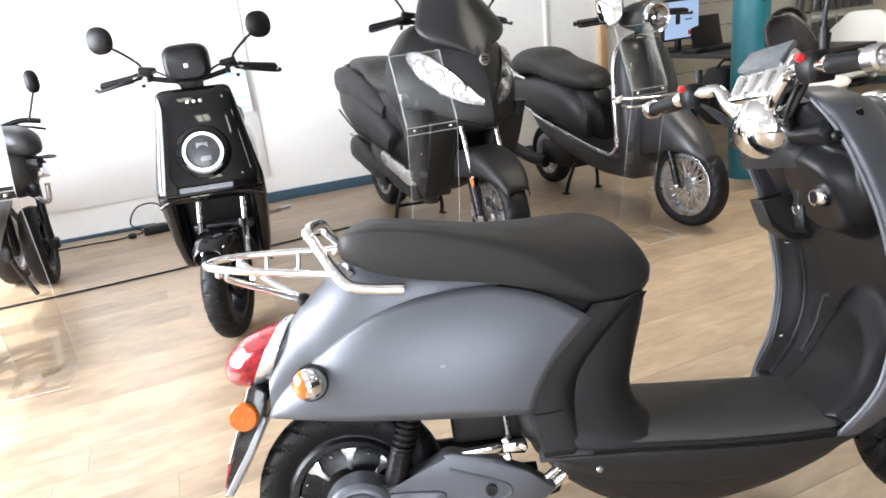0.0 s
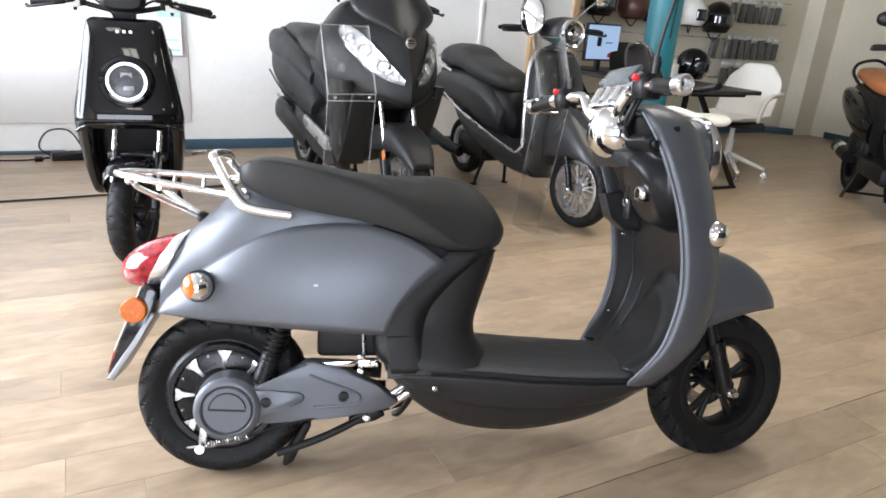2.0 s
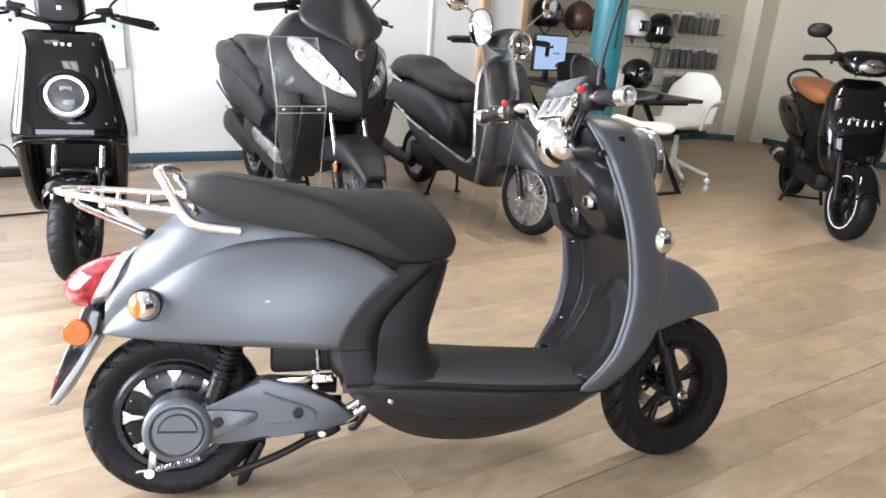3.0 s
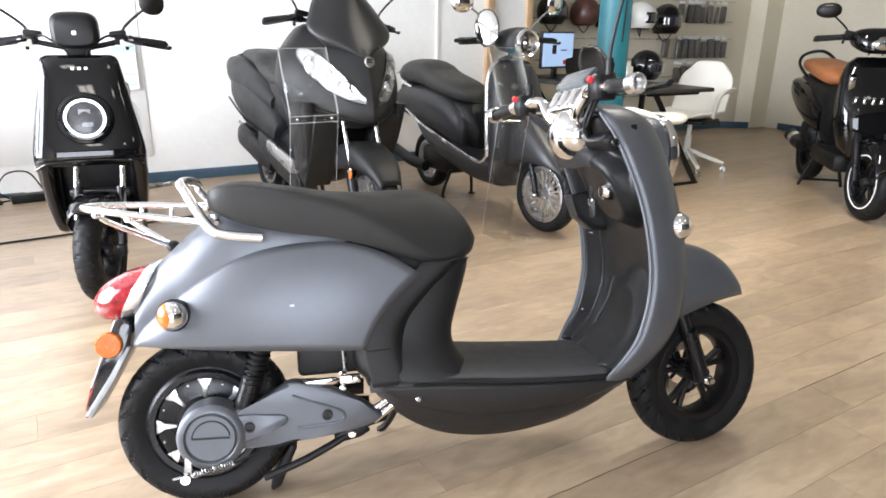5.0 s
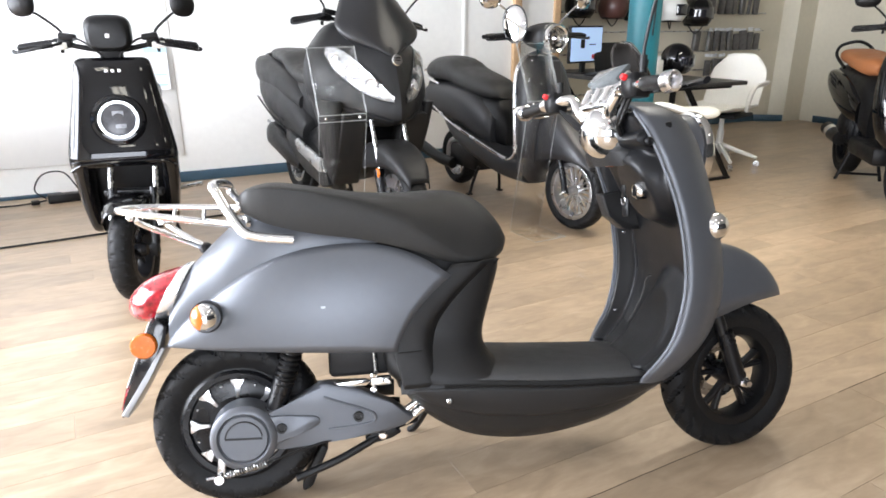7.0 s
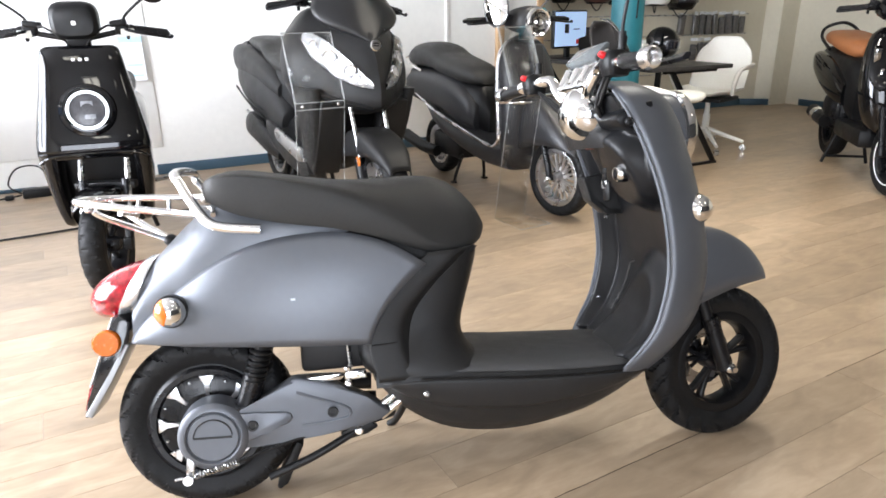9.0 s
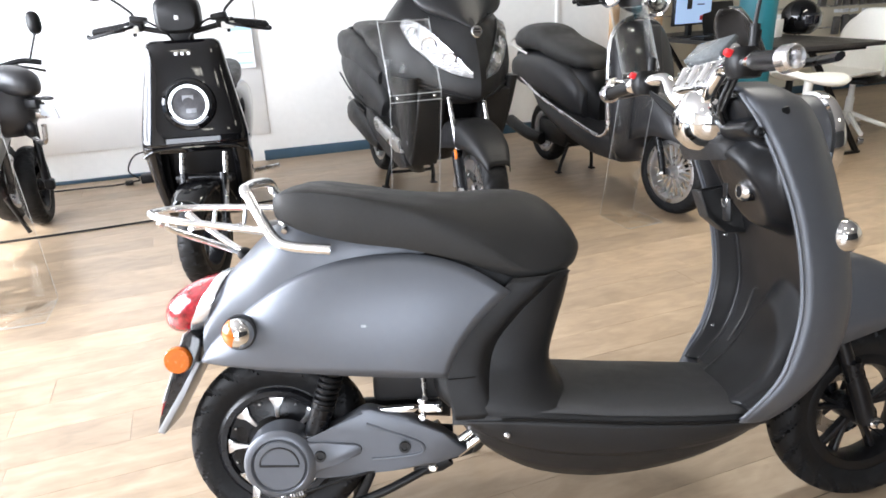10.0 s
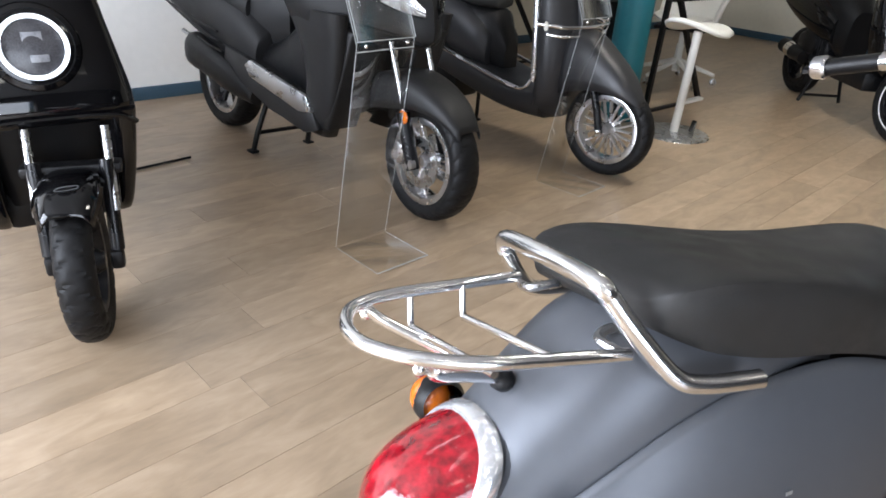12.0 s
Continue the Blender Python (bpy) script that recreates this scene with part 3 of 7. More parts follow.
# seat: a flat top that rolls over to the sides ever lower towards the nose
SEAT_TAB = [(0.055, 0.752, 0.746, 0.735, 0.10), (0.062, 0.766, 0.752, 0.722, 0.125), (0.085, 0.778, 0.758, 0.708, 0.142), (0.13, 0.784, 0.756, 0.688, 0.150), (0.22, 0.770, 0.746, 0.665, 0.155), (0.33, 0.752, 0.722, 0.646, 0.155),
            (0.43, 0.747, 0.678, 0.618, 0.152), (0.50, 0.749, 0.636, 0.590, 0.145), (0.56, 0.746, 0.596, 0.570, 0.134), (0.61, 0.730, 0.586, 0.568, 0.117), (0.65, 0.698, 0.600, 0.576, 0.092), (0.68, 0.660, 0.612, 0.59, 0.063), (0.694, 0.632, 0.619, 0.606, 0.03)]


def seat_ring(x):
    top, sh, bot, w = curve(SEAT_TAB, x)
    q = min(max((x - 0.2) / 0.35, 0), 1)
    half = []
    for i in range(13):
        a = radians(lerp(87, 68, q)) * i / 12
        e = lerp(0.36, 0.92, q)
        half.append((w * (math.sin(a) / math.sin(radians(lerp(87, 68, q)))) ** 1.0, sh + (top - sh) * ((math.cos(a) - math.cos(radians(lerp(87, 68, q)))) / (1 - math.cos(radians(lerp(87, 68, q))))) ** e))
    half[-1] = (w - 0.002, sh + 0.003)
    d = sh - bot
    half += [(w, sh - min(0.003, d * 0.3)), (w - 0.002, sh - 0.4 * d), (w - 0.006, sh - 0.8 * d), (w - 0.012, bot), (w * 0.5, bot - 0.002), (0, bot - 0.002)]
    pts = half + [(-y, z) for y, z in reversed(half[1:-1])]
    return [Vector((x, y + 0.008, z)) for y, z in pts]


bm = bmesh.new()
skin(bm, [seat_ring(x) for x in [0.055, 0.058, 0.062, 0.072] + steps(0.085, 0.56, 20) + [0.585, 0.61, 0.632, 0.65, 0.668, 0.68, 0.688, 0.694]])
part("seat", bm, SEAT, sc, "long black vinyl seat with a rounded nose", angle=50)

# legroom: the dark cowl under the seat, the floor and its skirt
part("seat_cowl", loft_z([(0.285, 0.40, 0.745, 0.168), (0.31, 0.37, 0.668, 0.166), (0.345, 0.35, 0.632, 0.150), (0.39, 0.345, 0.622, 0.130), (0.45, 0.36, 0.637, 0.120), (0.52, 0.38, 0.659, 0.116), (0.575, 0.42, 0.670, 0.110), (0.60, 0.46, 0.655, 0.10)], steps(0.285, 0.60, 20), 40, 3.0), CHAR, sc, "dark grey textured plastic cowl", angle=75)
COWL_OUT = [(0.295, 0.405), (0.387, 0.388), (0.44, 0.400), (0.50, 0.440), (0.552, 0.508), (0.60, 0.56)]
COWL_IN = [(0.295, 0.49), (0.338, 0.472), (0.393, 0.462), (0.446, 0.476), (0.503, 0.526), (0.559, 0.590), (0.60, 0.628)]


def cowl_wing(s, t, sgn):
    """The band beside the side panel; past its inner edge it sinks into the hollow of the cowl."""
    z = lerp(0.295, 0.578, s)
    xa, xb = curve(COWL_OUT, z)[0], curve(COWL_IN, z)[0]
    yo = curve([(0.295, 0.168), (0.40, 0.158), (0.5, 0.151), (0.6, 0.130)], z)[0]
    if t < 0.6:
        k = t / 0.6
        return Vector((lerp(xa, xb, k), sgn * (yo - 0.003 * k - 0.004 * k ** 6), z))
    k = (t - 0.6) / 0.4
    return Vector((xb + 0.055 * k, sgn * (yo - 0.007 - 0.046 * math.sin(k * math.pi / 2) ** 1.3), z))


for sgn in (-1, 1):
    part("cowl_wing", patch(lambda s, t: cowl_wing(s, t, sgn), 22, 24), CHAR, sc, "dark plastic band along the side panel", solid=0.004, angle=60)
    part("cowl_seam", tube([(0.394, sgn * 0.1605, 0.380), (0.42, sgn * 0.159, 0.3803), (0.452, sgn * 0.1555, 0.381)], 0.0016, 6), BLACK, sc)


BOARD = [(0.40, 0.322, 0.27, 0.140), (0.46, 0.330, 0.205, 0.166), (0.55, 0.328, 0.148, 0.170), (0.64, 0.321, 0.124, 0.172), (0.75, 0.311, 0.118, 0.173), (0.89, 0.302, 0.138, 0.170), (0.99, 0.297, 0.170, 0.160), (1.06, 0.293, 0.205, 0.145)]


def board_ring(x):
    top, bot, w = curve(BOARD, x)
    half = [(0, top), (w * 0.55, top - 0.002), (w * 0.8, top - 0.009), (w - 0.010, top - 0.024), (w - 0.002, top - 0.032), (w + 0.001, top - 0.048), (w - 0.014, lerp(top, bot, 0.55)), (w - 0.045, lerp(top, bot, 0.82)), (w * 0.55, bot + 0.004), (0, bot)]
    pts = [(y, z) for y, z in half] + [(-y, z) for y, z in reversed(half[1:-1])]
    return [Vector((x, y, z)) for y, z in pts]


bm = bmesh.new()
skin(bm, [board_ring(x) for x in steps(0.40, 1.06, 22)])
part("floorboard", bm, CHAR, sc, "dark grey plastic footboard with rounded belly", angle=50)
def mat_point(s, t):
    x = lerp(0.50, 1.05, s)
    top, bot, w = curve(BOARD, x)
    u = abs(2 * t - 1)
    return Vector((x, lerp(-1, 1, t) * (w - 0.005), top + 0.0035 - 0.007 * u ** 2 - 0.020 * u ** 6))


def lit_band_point(s, t, sgn):
    x = lerp(0.415, 1.052, s)
    top, bot, w = curve(BOARD, x)
    z0, z1 = top - 0.040, lerp(top, bot, 0.60)
    return Vector((x, sgn * (w + 0.004 - 0.020 * t * t), lerp(z0, z1, t)))


part("foot_mat", patch(mat_point, 20, 14), MATMAT, sc, "dark rubber foot mat", solid=0.003)
# thin band over the board's side, its lighter colour standing for caught light
for sgn in (-1, 1):
    part("lit_side_band", patch(lambda s, t: lit_band_point(s, t, sgn), 24, 8), CHARLIT, sc, "charcoal side of the footboard, lightened where it catches light", solid=0.003, angle=60)
for sgn in (-1, 1):
    part("floor_trim", tube([(x, sgn * (curve(BOARD, x)[2] + 0.002), curve(BOARD, x)[0] - 0.036) for x in steps(0.50, 1.05, 12)], 0.0028, 6), BLACK, sc)
    bolt(sc, (0.51, sgn * 0.168, 0.258), 0.007)

# leg shield
SHIELD = [(0.22, 0.975, 1.09, 0.13), (0.28, 1.0, 1.15, 0.182), (0.35, 1.05, 1.21, 0.2), (0.42, 1.076, 1.243, 0.204), (0.5, 1.09, 1.255, 0.206), (0.6, 1.085, 1.245, 0.206), (0.7, 1.066, 1.225, 0.204), (0.8, 1.032, 1.2, 0.198), (0.86, 1.008, 1.18, 0.188), (0.91, 0.99, 1.15, 0.165), (0.945, 0.98, 1.09, 0.11)]


def shield_outer(s, t):
    z = lerp(0.22, 0.945, s)
    e, f, w = curve(SHIELD, z)
    a = math.pi * t
    c, q = math.cos(a), math.sin(a)
    return Vector((lerp(e, f, abs(q) ** 0.8), -w * math.copysign(abs(c) ** 0.8, c), z))


def swell(y, z, cy, cz, ry, down, up, high, soft):
    """Height of a rounded bulge at (y, z), with a shoulder of width soft."""
    d = math.hypot((y - cy) / ry, (z - cz) / (down if z < cz else up))
    k = min(max((1 - d) / soft, 0.0), 1.0)
    return high * k * k * (3 - 2 * k)


def inner_at(y, z, off=0.0):
    """The inner face at height z, y metres from the middle; off: towards the rider."""
    e, f, w = curve(SHIELD, z)
    u = min(abs(y) / (w - 0.007), 1.0)
    dish = curve([(0.28, 0.012), (0.34, 0.035), (0.45, 0.048), (0.58, 0.04), (0.68, 0.03), (0.78, 0.01), (0.86, -0.005), (0.92, -0.015)], z)[0]
    x = e + 0.004 + dish * (1 - u ** 6) + 0.016 * math.exp(-((u - 0.84) / 0.075) ** 2) * (1 if z < 0.82 else 0.3)
    x -= swell(y, z, -0.075, 0.715, 0.118, 0.085, 0.13, 0.052, 0.34)
    x -= swell(y, z, -0.055, 0.30, 0.130, 0.20, 0.235, 0.036, 0.30)
    return Vector((x - off, y, z))


def shield_inner(s, t):
    z = lerp(0.285, 0.915, s)
    return inner_at(lerp(-1, 1, t) * (curve(SHIELD, z)[2] - 0.007), z)


part("leg_shield", patch(shield_outer, 40, 40), GREY, sc, "matte grey curved front leg shield", solid=0.008, angle=70)
part("inner_shield", patch(shield_inner, 84, 64), NAVY, sc, "dark grey moulded inner leg shield", solid=0.004, angle=70)
for sgn in (-1, 1):
    part("shield_edge", tube([(curve(SHIELD, z)[0] - 0.003, sgn * (curve(SHIELD, z)[2] - 0.002), z) for z in steps(0.27, 0.92, 14)], 0.004, 8), GREY, sc)
# glove box, ignition lock and key
pc = part("open_pocket", prism([(1.09, 0.61), (1.045, 0.612), (1.0, 0.65), (0.98, 0.712), (0.987, 0.716), (1.008, 0.66), (1.05, 0.627), (1.09, 0.625)], 0.105, 0.16, 0.003), CHAR, sc, "open pocket with a slanted lip")
pc.location = (0.03, 0.0, 0.0)
for y in (0.105, 0.156):
    part("pocket_wall", prism([(1.09, 0.612), (1.045, 0.614), (1.002, 0.65), (0.984, 0.712), (1.07, 0.725)], y, y + 0.005), CHAR, pc)
lk = part("lock", lathe([(0, 0.012), (0.010, 0.012), (0.012, 0.004), (0.018, 0.008), (0.021, 0.002), (0.021, -0.02), (0, -0.02)], 22, (1.02, -0.10, 0.727), Matrix.Rotation(radians(-90), 4, "Y")), SATIN, sc, "ignition lock with a bright ring")
part("lock_ring", lathe([(0.011, 0.006), (0.0125, 0.013), (0.016, 0.013), (0.021, 0.006), (0.0215, 0.0)], 22, (1.02, -0.10, 0.727), Matrix.Rotation(radians(-90), 4, "Y")), CHROME, lk)
key = part("key", box(0.003, 0.022, 0.03, pose(1.0, -0.055, 0.712), 0.001), BLACK, lk, "black key in the lock")
part("key_fob", box(0.010, 0.024, 0.05, pose(1.008, -0.05, 0.66, 0, 0, 20), 0.005), BLACK, lk, "black remote key fob")
part("key_ring", tube([(1.0, -0.05 + 0.012 * math.cos(a), 0.704 + 0.012 * math.sin(a)) for a in steps(0, 2 * math.pi, 14)], 0.0012, 5, smooth=False), STEEL, lk)
for y, z in ((0.165, 0.37), (0.16, 0.60)):
    bolt(sc, (curve(SHIELD, z)[0] + 0.012, y, z), 0.004, Matrix.Rotation(radians(-90), 4, "Y"), STEEL)
part("hook", box(0.02, 0.028, 0.014, pose(1.005, 0.045, 0.79), 0.004), ORANGE, sc, "small orange bag hook")
part("shield_rib", tube([inner_at(0.105, 0.345, 0.001), inner_at(0.098, 0.41, 0.002), inner_at(0.092, 0.468, 0.002), inner_at(0.078, 0.480, 0.001), inner_at(0.066, 0.482, -0.001)], 0.0055, 8), CHAR, sc)
part("shield_ledge", prism([(1.07, 0.895), (1.0, 0.876), (0.978, 0.862), (0.976, 0.848), (0.998, 0.832), (1.07, 0.818)], -0.178, 0.178, 0.009), NAVY, sc, "moulded ledge under the headset")
part("lower_hook", box(0.03, 0.03, 0.022, Matrix.Translation((0.652, 0, 0.535)), 0.005), BLACK, sc)
part("cap_screw", lathe([(0, 0.003), (0.004, 0.003), (0.006, 0.006), (0.009, 0.005), (0.011, 0), (0, 0)], 14, (1.0, -0.196, 0.845)), BLACK, sc)

# headlamp in the upper shield
part("headlamp_bowl", lathe([(0.0, 0.10), (0.045, 0.095), (0.08, 0.07), (0.094, 0.03), (0.096, 0.0), (0.09, -0.03)], 40, (1.165, 0, 0.825), AX["x"]), GREY, sc, "round grey headlamp housing")
part("headlamp_ring", lathe([(0.094, 0.03), (0.101, 0.034), (0.103, 0.045), (0.097, 0.058), (0.084, 0.06), (0.084, 0.05)], 44, (1.168, 0, 0.825), AX["x"]), CHROME, sc, "chrome headlamp ring")
part("headlamp_lens", lathe([(0, 0.085), (0.04, 0.08), (0.07, 0.068), (0.086, 0.052)], 36, (1.170, 0, 0.825), AX["x"]), LENS, sc, "clear headlamp lens")

# handlebar, turned a little to the left
HB = Matrix.Translation((0.988, 0.004, 0.876)) @ Matrix.Rotation(radians(9.5), 4, "Z")


def hb(name, bm, material, label="", parent=None, **kw):
    ob = part(name, bm, material, parent or sc, label, **kw)
    if parent is None:
        ob.matrix_local = HB
    return ob


hb("headset_bowl", lathe([(0, 0.092), (0.026, 0.088), (0.05, 0.075), (0.065, 0.052), (0.07, 0.022), (0.07, -0.04), (0, -0.045)], 36, (0.008, -0.012, -0.002), Matrix.Rotation(radians(-82), 4, "Y")), CHROME, "polished chrome headset bowl", angle=60)
hb("headset_collar", loft_z([(-0.085, -0.025, 0.11, 0.115), (-0.05, -0.042, 0.10, 0.10), (-0.03, -0.03, 0.08, 0.075)], [-0.085, -0.07, -0.05, -0.04, -0.03], 26, 2.6), CHAR)
DASH = pose(0.018, 0, 0.082, 0, -55, 0)
dash = hb("instrument_housing", box(0.12, 0.15, 0.052, DASH, 0.016, seg=4), CHROME, "chrome instrument housing with gauge tubes")
for k in range(3):
    part("gauge_slot", box(0.052, 0.030, 0.006, DASH @ pose(-0.024, -0.045 + 0.045 * k, 0.0485), 0.0028), STEEL, dash)
    part("gauge_tube", tube([DASH @ Vector((-0.044, -0.045 + 0.045 * k, 0.05)), DASH @ Vector((-0.002, -0.045 + 0.045 * k, 0.053))], 0.0105, 14, smooth=False), CHROME, dash, "short chrome gauge tube")
part("instrument_glass", box(0.058, 0.138, 0.016, DASH @ pose(0.040, 0, 0.044, 0, 12, 0), 0.007), DASHGL, dash, "grey display window")
hb("fly_screen", patch(lambda s, t: Vector((0.08 - 0.05 * s + 0.04 * (1 - (2 * t - 1) ** 2), (2 * t - 1) * 0.074 * math.sqrt(max(1 - (s * 0.985) ** 3, 0.02)), 0.125 + 0.108 * s)), 14, 18), SCREEN, "small dark smoked fly screen", solid=0.003, angle=60)
for k in range(3):
    hb("cable_bundle", tube([(-0.045 + 0.008 * k, -0.165, 0.09), (-0.035 + 0.008 * k, -0.125 + 0.006 * k, 0.07), (-0.035 + 0.012 * k, -0.092 + 0.007 * k, 0.02), (0.0 + 0.012 * k, -0.075, -0.03), (0.03, -0.06, -0.05)], 0.006, 8), BLACK)
for sgn in (-1, 1):
    hb("handlebar_tube", tube([(-0.035, sgn * 0.045, 0.03), (-0.045, sgn * 0.075, 0.06), (-0.04, sgn * 0.11, 0.095), (-0.05, sgn * 0.155, 0.1), (-0.065, sgn * 0.24, 0.094)], 0.0145, 14), CHROME, "chrome handlebar tube")
    sw = hb("switch_block", loft_z([(0.07, -0.075, -0.022, 0.02), (0.09, -0.082, -0.02, 0.026), (0.115, -0.08, -0.024, 0.024), (0.125, -0.07, -0.035, 0.018)], [0.07, 0.08, 0.09, 0.105, 0.115, 0.125], 18, 3.5), BLACK, "black switch block")
    sw.matrix_local = HB @ Matrix.Translation((0, sgn * 0.19, 0))
    part("button", lathe([(0, 0.01), (0.006, 0.01), (0.008, 0.005), (0.008, -0.004), (0, -0.004)], 14, (-0.08, 0, 0.115), Matrix.Rotation(radians(-70), 4, "Y")), REDP, sw, "red switch button")
    grip = hb("grip", tube([(-0.058, sgn * 0.225, 0.096), (-0.066, sgn * 0.28, 0.091), (-0.074, sgn * 0.335, 0.085)], 0.0165, 16), BLACK, "ribbed black rubber grip")
    part("grip_collar", tube([(-0.057, sgn * 0.222, 0.0962), (-0.060, sgn * 0.238, 0.0955)], 0.0175, 16, smooth=False), CHROME, grip)
    part("bar_end", lathe([(0.0, 0.014), (0.008, 0.014), (0.012, 0.024), (0.018, 0.026), (0.0225, 0.021), (0.0235, 0.0), (0.019, -0.005)], 24, (-0.074, sgn * 0.333, 0.0855), AX["y"] if sgn < 0 else Matrix.Rotation(radians(-90), 4, "X")), SILVER, grip, "bright metal bar end")
    hb("brake_lever", tube([(-0.03, sgn * 0.185, 0.085), (-0.005, sgn * 0.23, 0.086), (-0.012, sgn * 0.32, 0.082), (-0.03, sgn * 0.40, 0.08)], 0.0065, 8, flat=1.5), SATIN, "brake lever")
    part("lever_perch", tube([(-0.035, sgn * 0.0, 0.10), (-0.033, sgn * 0.004, 0.135), (-0.03, sgn * 0.006, 0.155)], 0.0095, 10), BLACK, sw)
    if sgn < 0:
        stem = hb("mirror_stem", tube([(-0.034, -0.195, 0.15), (-0.03, -0.197, 0.19), (-0.02, -0.212, 0.26), (0.0, -0.235, 0.36)], 0.004, 8), BLACK, "black mirror stem")
        part("stem_boot", tube([(-0.035, -0.195, 0.13), (-0.033, -0.196, 0.165)], 0.009, 10, smooth=False), BLACK, stem)
        part("mirror_head", loft_x([(-0.022, 0.40, 0.062, 0.04), (-0.008, 0.40, 0.066, 0.043), (0.008, 0.40, 0.05, 0.03), (0.016, 0.40, 0.02, 0.012)], [-0.022, -0.016, -0.008, 0.0, 0.008, 0.016], 24, 2.6), BLACK, stem).location = (0.0, -0.245, 0)
    for k in range(3):
        hb("brake_hose", tube([(-0.05, sgn * 0.17, 0.075), (-0.035, sgn * (0.12 - 0.008 * k), 0.045 - 0.012 * k), (-0.02, sgn * (0.075 - 0.006 * k), 0.005), (0.03, sgn * 0.06, -0.05)], 0.0045, 6), BLACK)

# front fork, mudguard
for sgn in (-1, 1):
    fk = part("fork_leg", tube([(1.24, sgn * 0.062, 0.44), (1.285, sgn * 0.066, 0.30), (1.316, sgn * 0.066, 0.225)], 0.016, 12), SATIN, sc, "black fork leg")
    part("fork_slider", tube([(1.278, sgn * 0.066, 0.34), (1.321, sgn * 0.066, 0.200)], 0.021, 14, smooth=False), SATIN, fk)
    part("axle_nut", lathe([(0, 0.022), (0.008, 0.022), (0.009, 0.008), (0.014, 0.006), (0.014, -0.004), (0, -0.004)], 6, (1.328, sgn * 0.08, 0.203), AX["y"] if sgn < 0 else Matrix.Rotation(radians(-90), 4, "X")), CHROME, fk, "chrome axle nut")


def mudguard(s, t):
    x = lerp(1.195, 1.476, s)
    zt = curve([(1.18, 0.565), (1.26, 0.578), (1.33, 0.565), (1.40, 0.525), (1.45, 0.468), (1.478, 0.424)], x)[0]
    zb = curve([(1.18, 0.36), (1.27, 0.395), (1.35, 0.418), (1.43, 0.426), (1.478, 0.42)], x)[0]
    w = curve([(1.18, 0.085), (1.3, 0.085), (1.4, 0.07), (1.45, 0.045), (1.478, 0.012)], x)[0]
    a = math.pi * t
    c, q = math.cos(a), math.sin(a)
    return Vector((x, -w * math.copysign(abs(c) ** 0.6, c), lerp(zb, zt, abs(q) ** 0.75)))


part("front_mudguard", patch(mudguard, 26, 24), GREY, sc, "matte grey front mudguard", solid=0.005, angle=70)

# indicators
for sgn in (-1, 1):
    ax = AX["y"] if sgn < 0 else Matrix.Rotation(radians(-90), 4, "X")
    fb = part("front_indicator", lathe([(0.026, -0.02), (0.033, -0.012), (0.036, 0.0), (0.035, 0.006)], 28, (1.182, sgn * 0.166, 0.636), ax), BLACK, sc)
    part("indicator_shell", lathe([(0.034, 0.004), (0.034, 0.012), (0.026, 0.026), (0.012, 0.034), (0, 0.036)], 28, (1.182, sgn * 0.166, 0.636), ax), CHROME, fb, "clear faceted chrome indicator")
    rb = part("rear_indicator", lathe([(0.03, -0.02), (0.036, -0.01), (0.036, 0.008), (0.03, 0.01)], 28, ((-0.03, -0.112, 0.488) if sgn < 0 else (-0.078, 0.152, 0.552)), ax), BLACK, sc, "round rear indicator")
    part("indicator_shell", lathe([(0.033, 0.008), (0.032, 0.015), (0.025, 0.027), (0.012, 0.035), (0, 0.037)], 28, ((-0.03, -0.112, 0.488) if sgn < 0 else (-0.078, 0.152, 0.552)), ax), CHROME, rb, "chrome half of the indicator")
    if sgn > 0:
        part("indicator_cap", blob((-0.086, 0.160, 0.554), 0.029, 0.028, 0.031, 20), AMBER, rb, "amber indicator lens")
    part("indicator_stalk", tube([((-0.03, -0.10, 0.488) if sgn < 0 else (-0.06, 0.15, 0.545)), (-0.03, sgn * 0.06, 0.50)], 0.014, 10, smooth=False), BLACK, rb)
    part("indicator_lens", lathe([(0.0335, 0.008), (0.0325, 0.0155), (0.0255, 0.0275), (0.0125, 0.0355), (0, 0.0375)], 20, ((-0.0305, -0.112, 0.488) if sgn < 0 else (-0.0785, 0.152, 0.552)), ax @ Matrix.Rotation(radians(113), 4, "Z"), arc=0.37), AMBER, rb, "amber indicator lens")

# tail lamp
def lamp_ring(k, grow=0.0):
    c = Vector((lerp(-0.108, -0.232, k), 0.03, lerp(0.534, 0.505, k)))
    q = max(1 - max(k, 0.0) ** 2.5, 0.0) ** 0.5
    v = Vector((lerp(0.5, 0.12, k), 0, 1))
    return sring(c, (0, 1, 0), v, 0.080 * q + grow, 0.067 * q + grow, 30, 2.3)


bm = bmesh.new()
skin(bm, [lamp_ring(k) for k in (0.05, 0.15, 0.3, 0.42, 0.55, 0.68, 0.8, 0.9, 0.96, 0.985, 0.997)])
tl = part("tail_lamp", bm, REDLENS, sc, "large glossy red tail lamp", angle=70)


def slant_ring(high, low, grow):
    """A ring of the band, at step high on its crown and low at its foot."""
    a, b = lamp_ring(high, grow), lamp_ring(low, grow)
    top, foot = max(p.z for p in a), min(p.z for p in a)
    return [p.lerp(q, (top - p.z) / (top - foot)) for p, q in zip(a, b)]


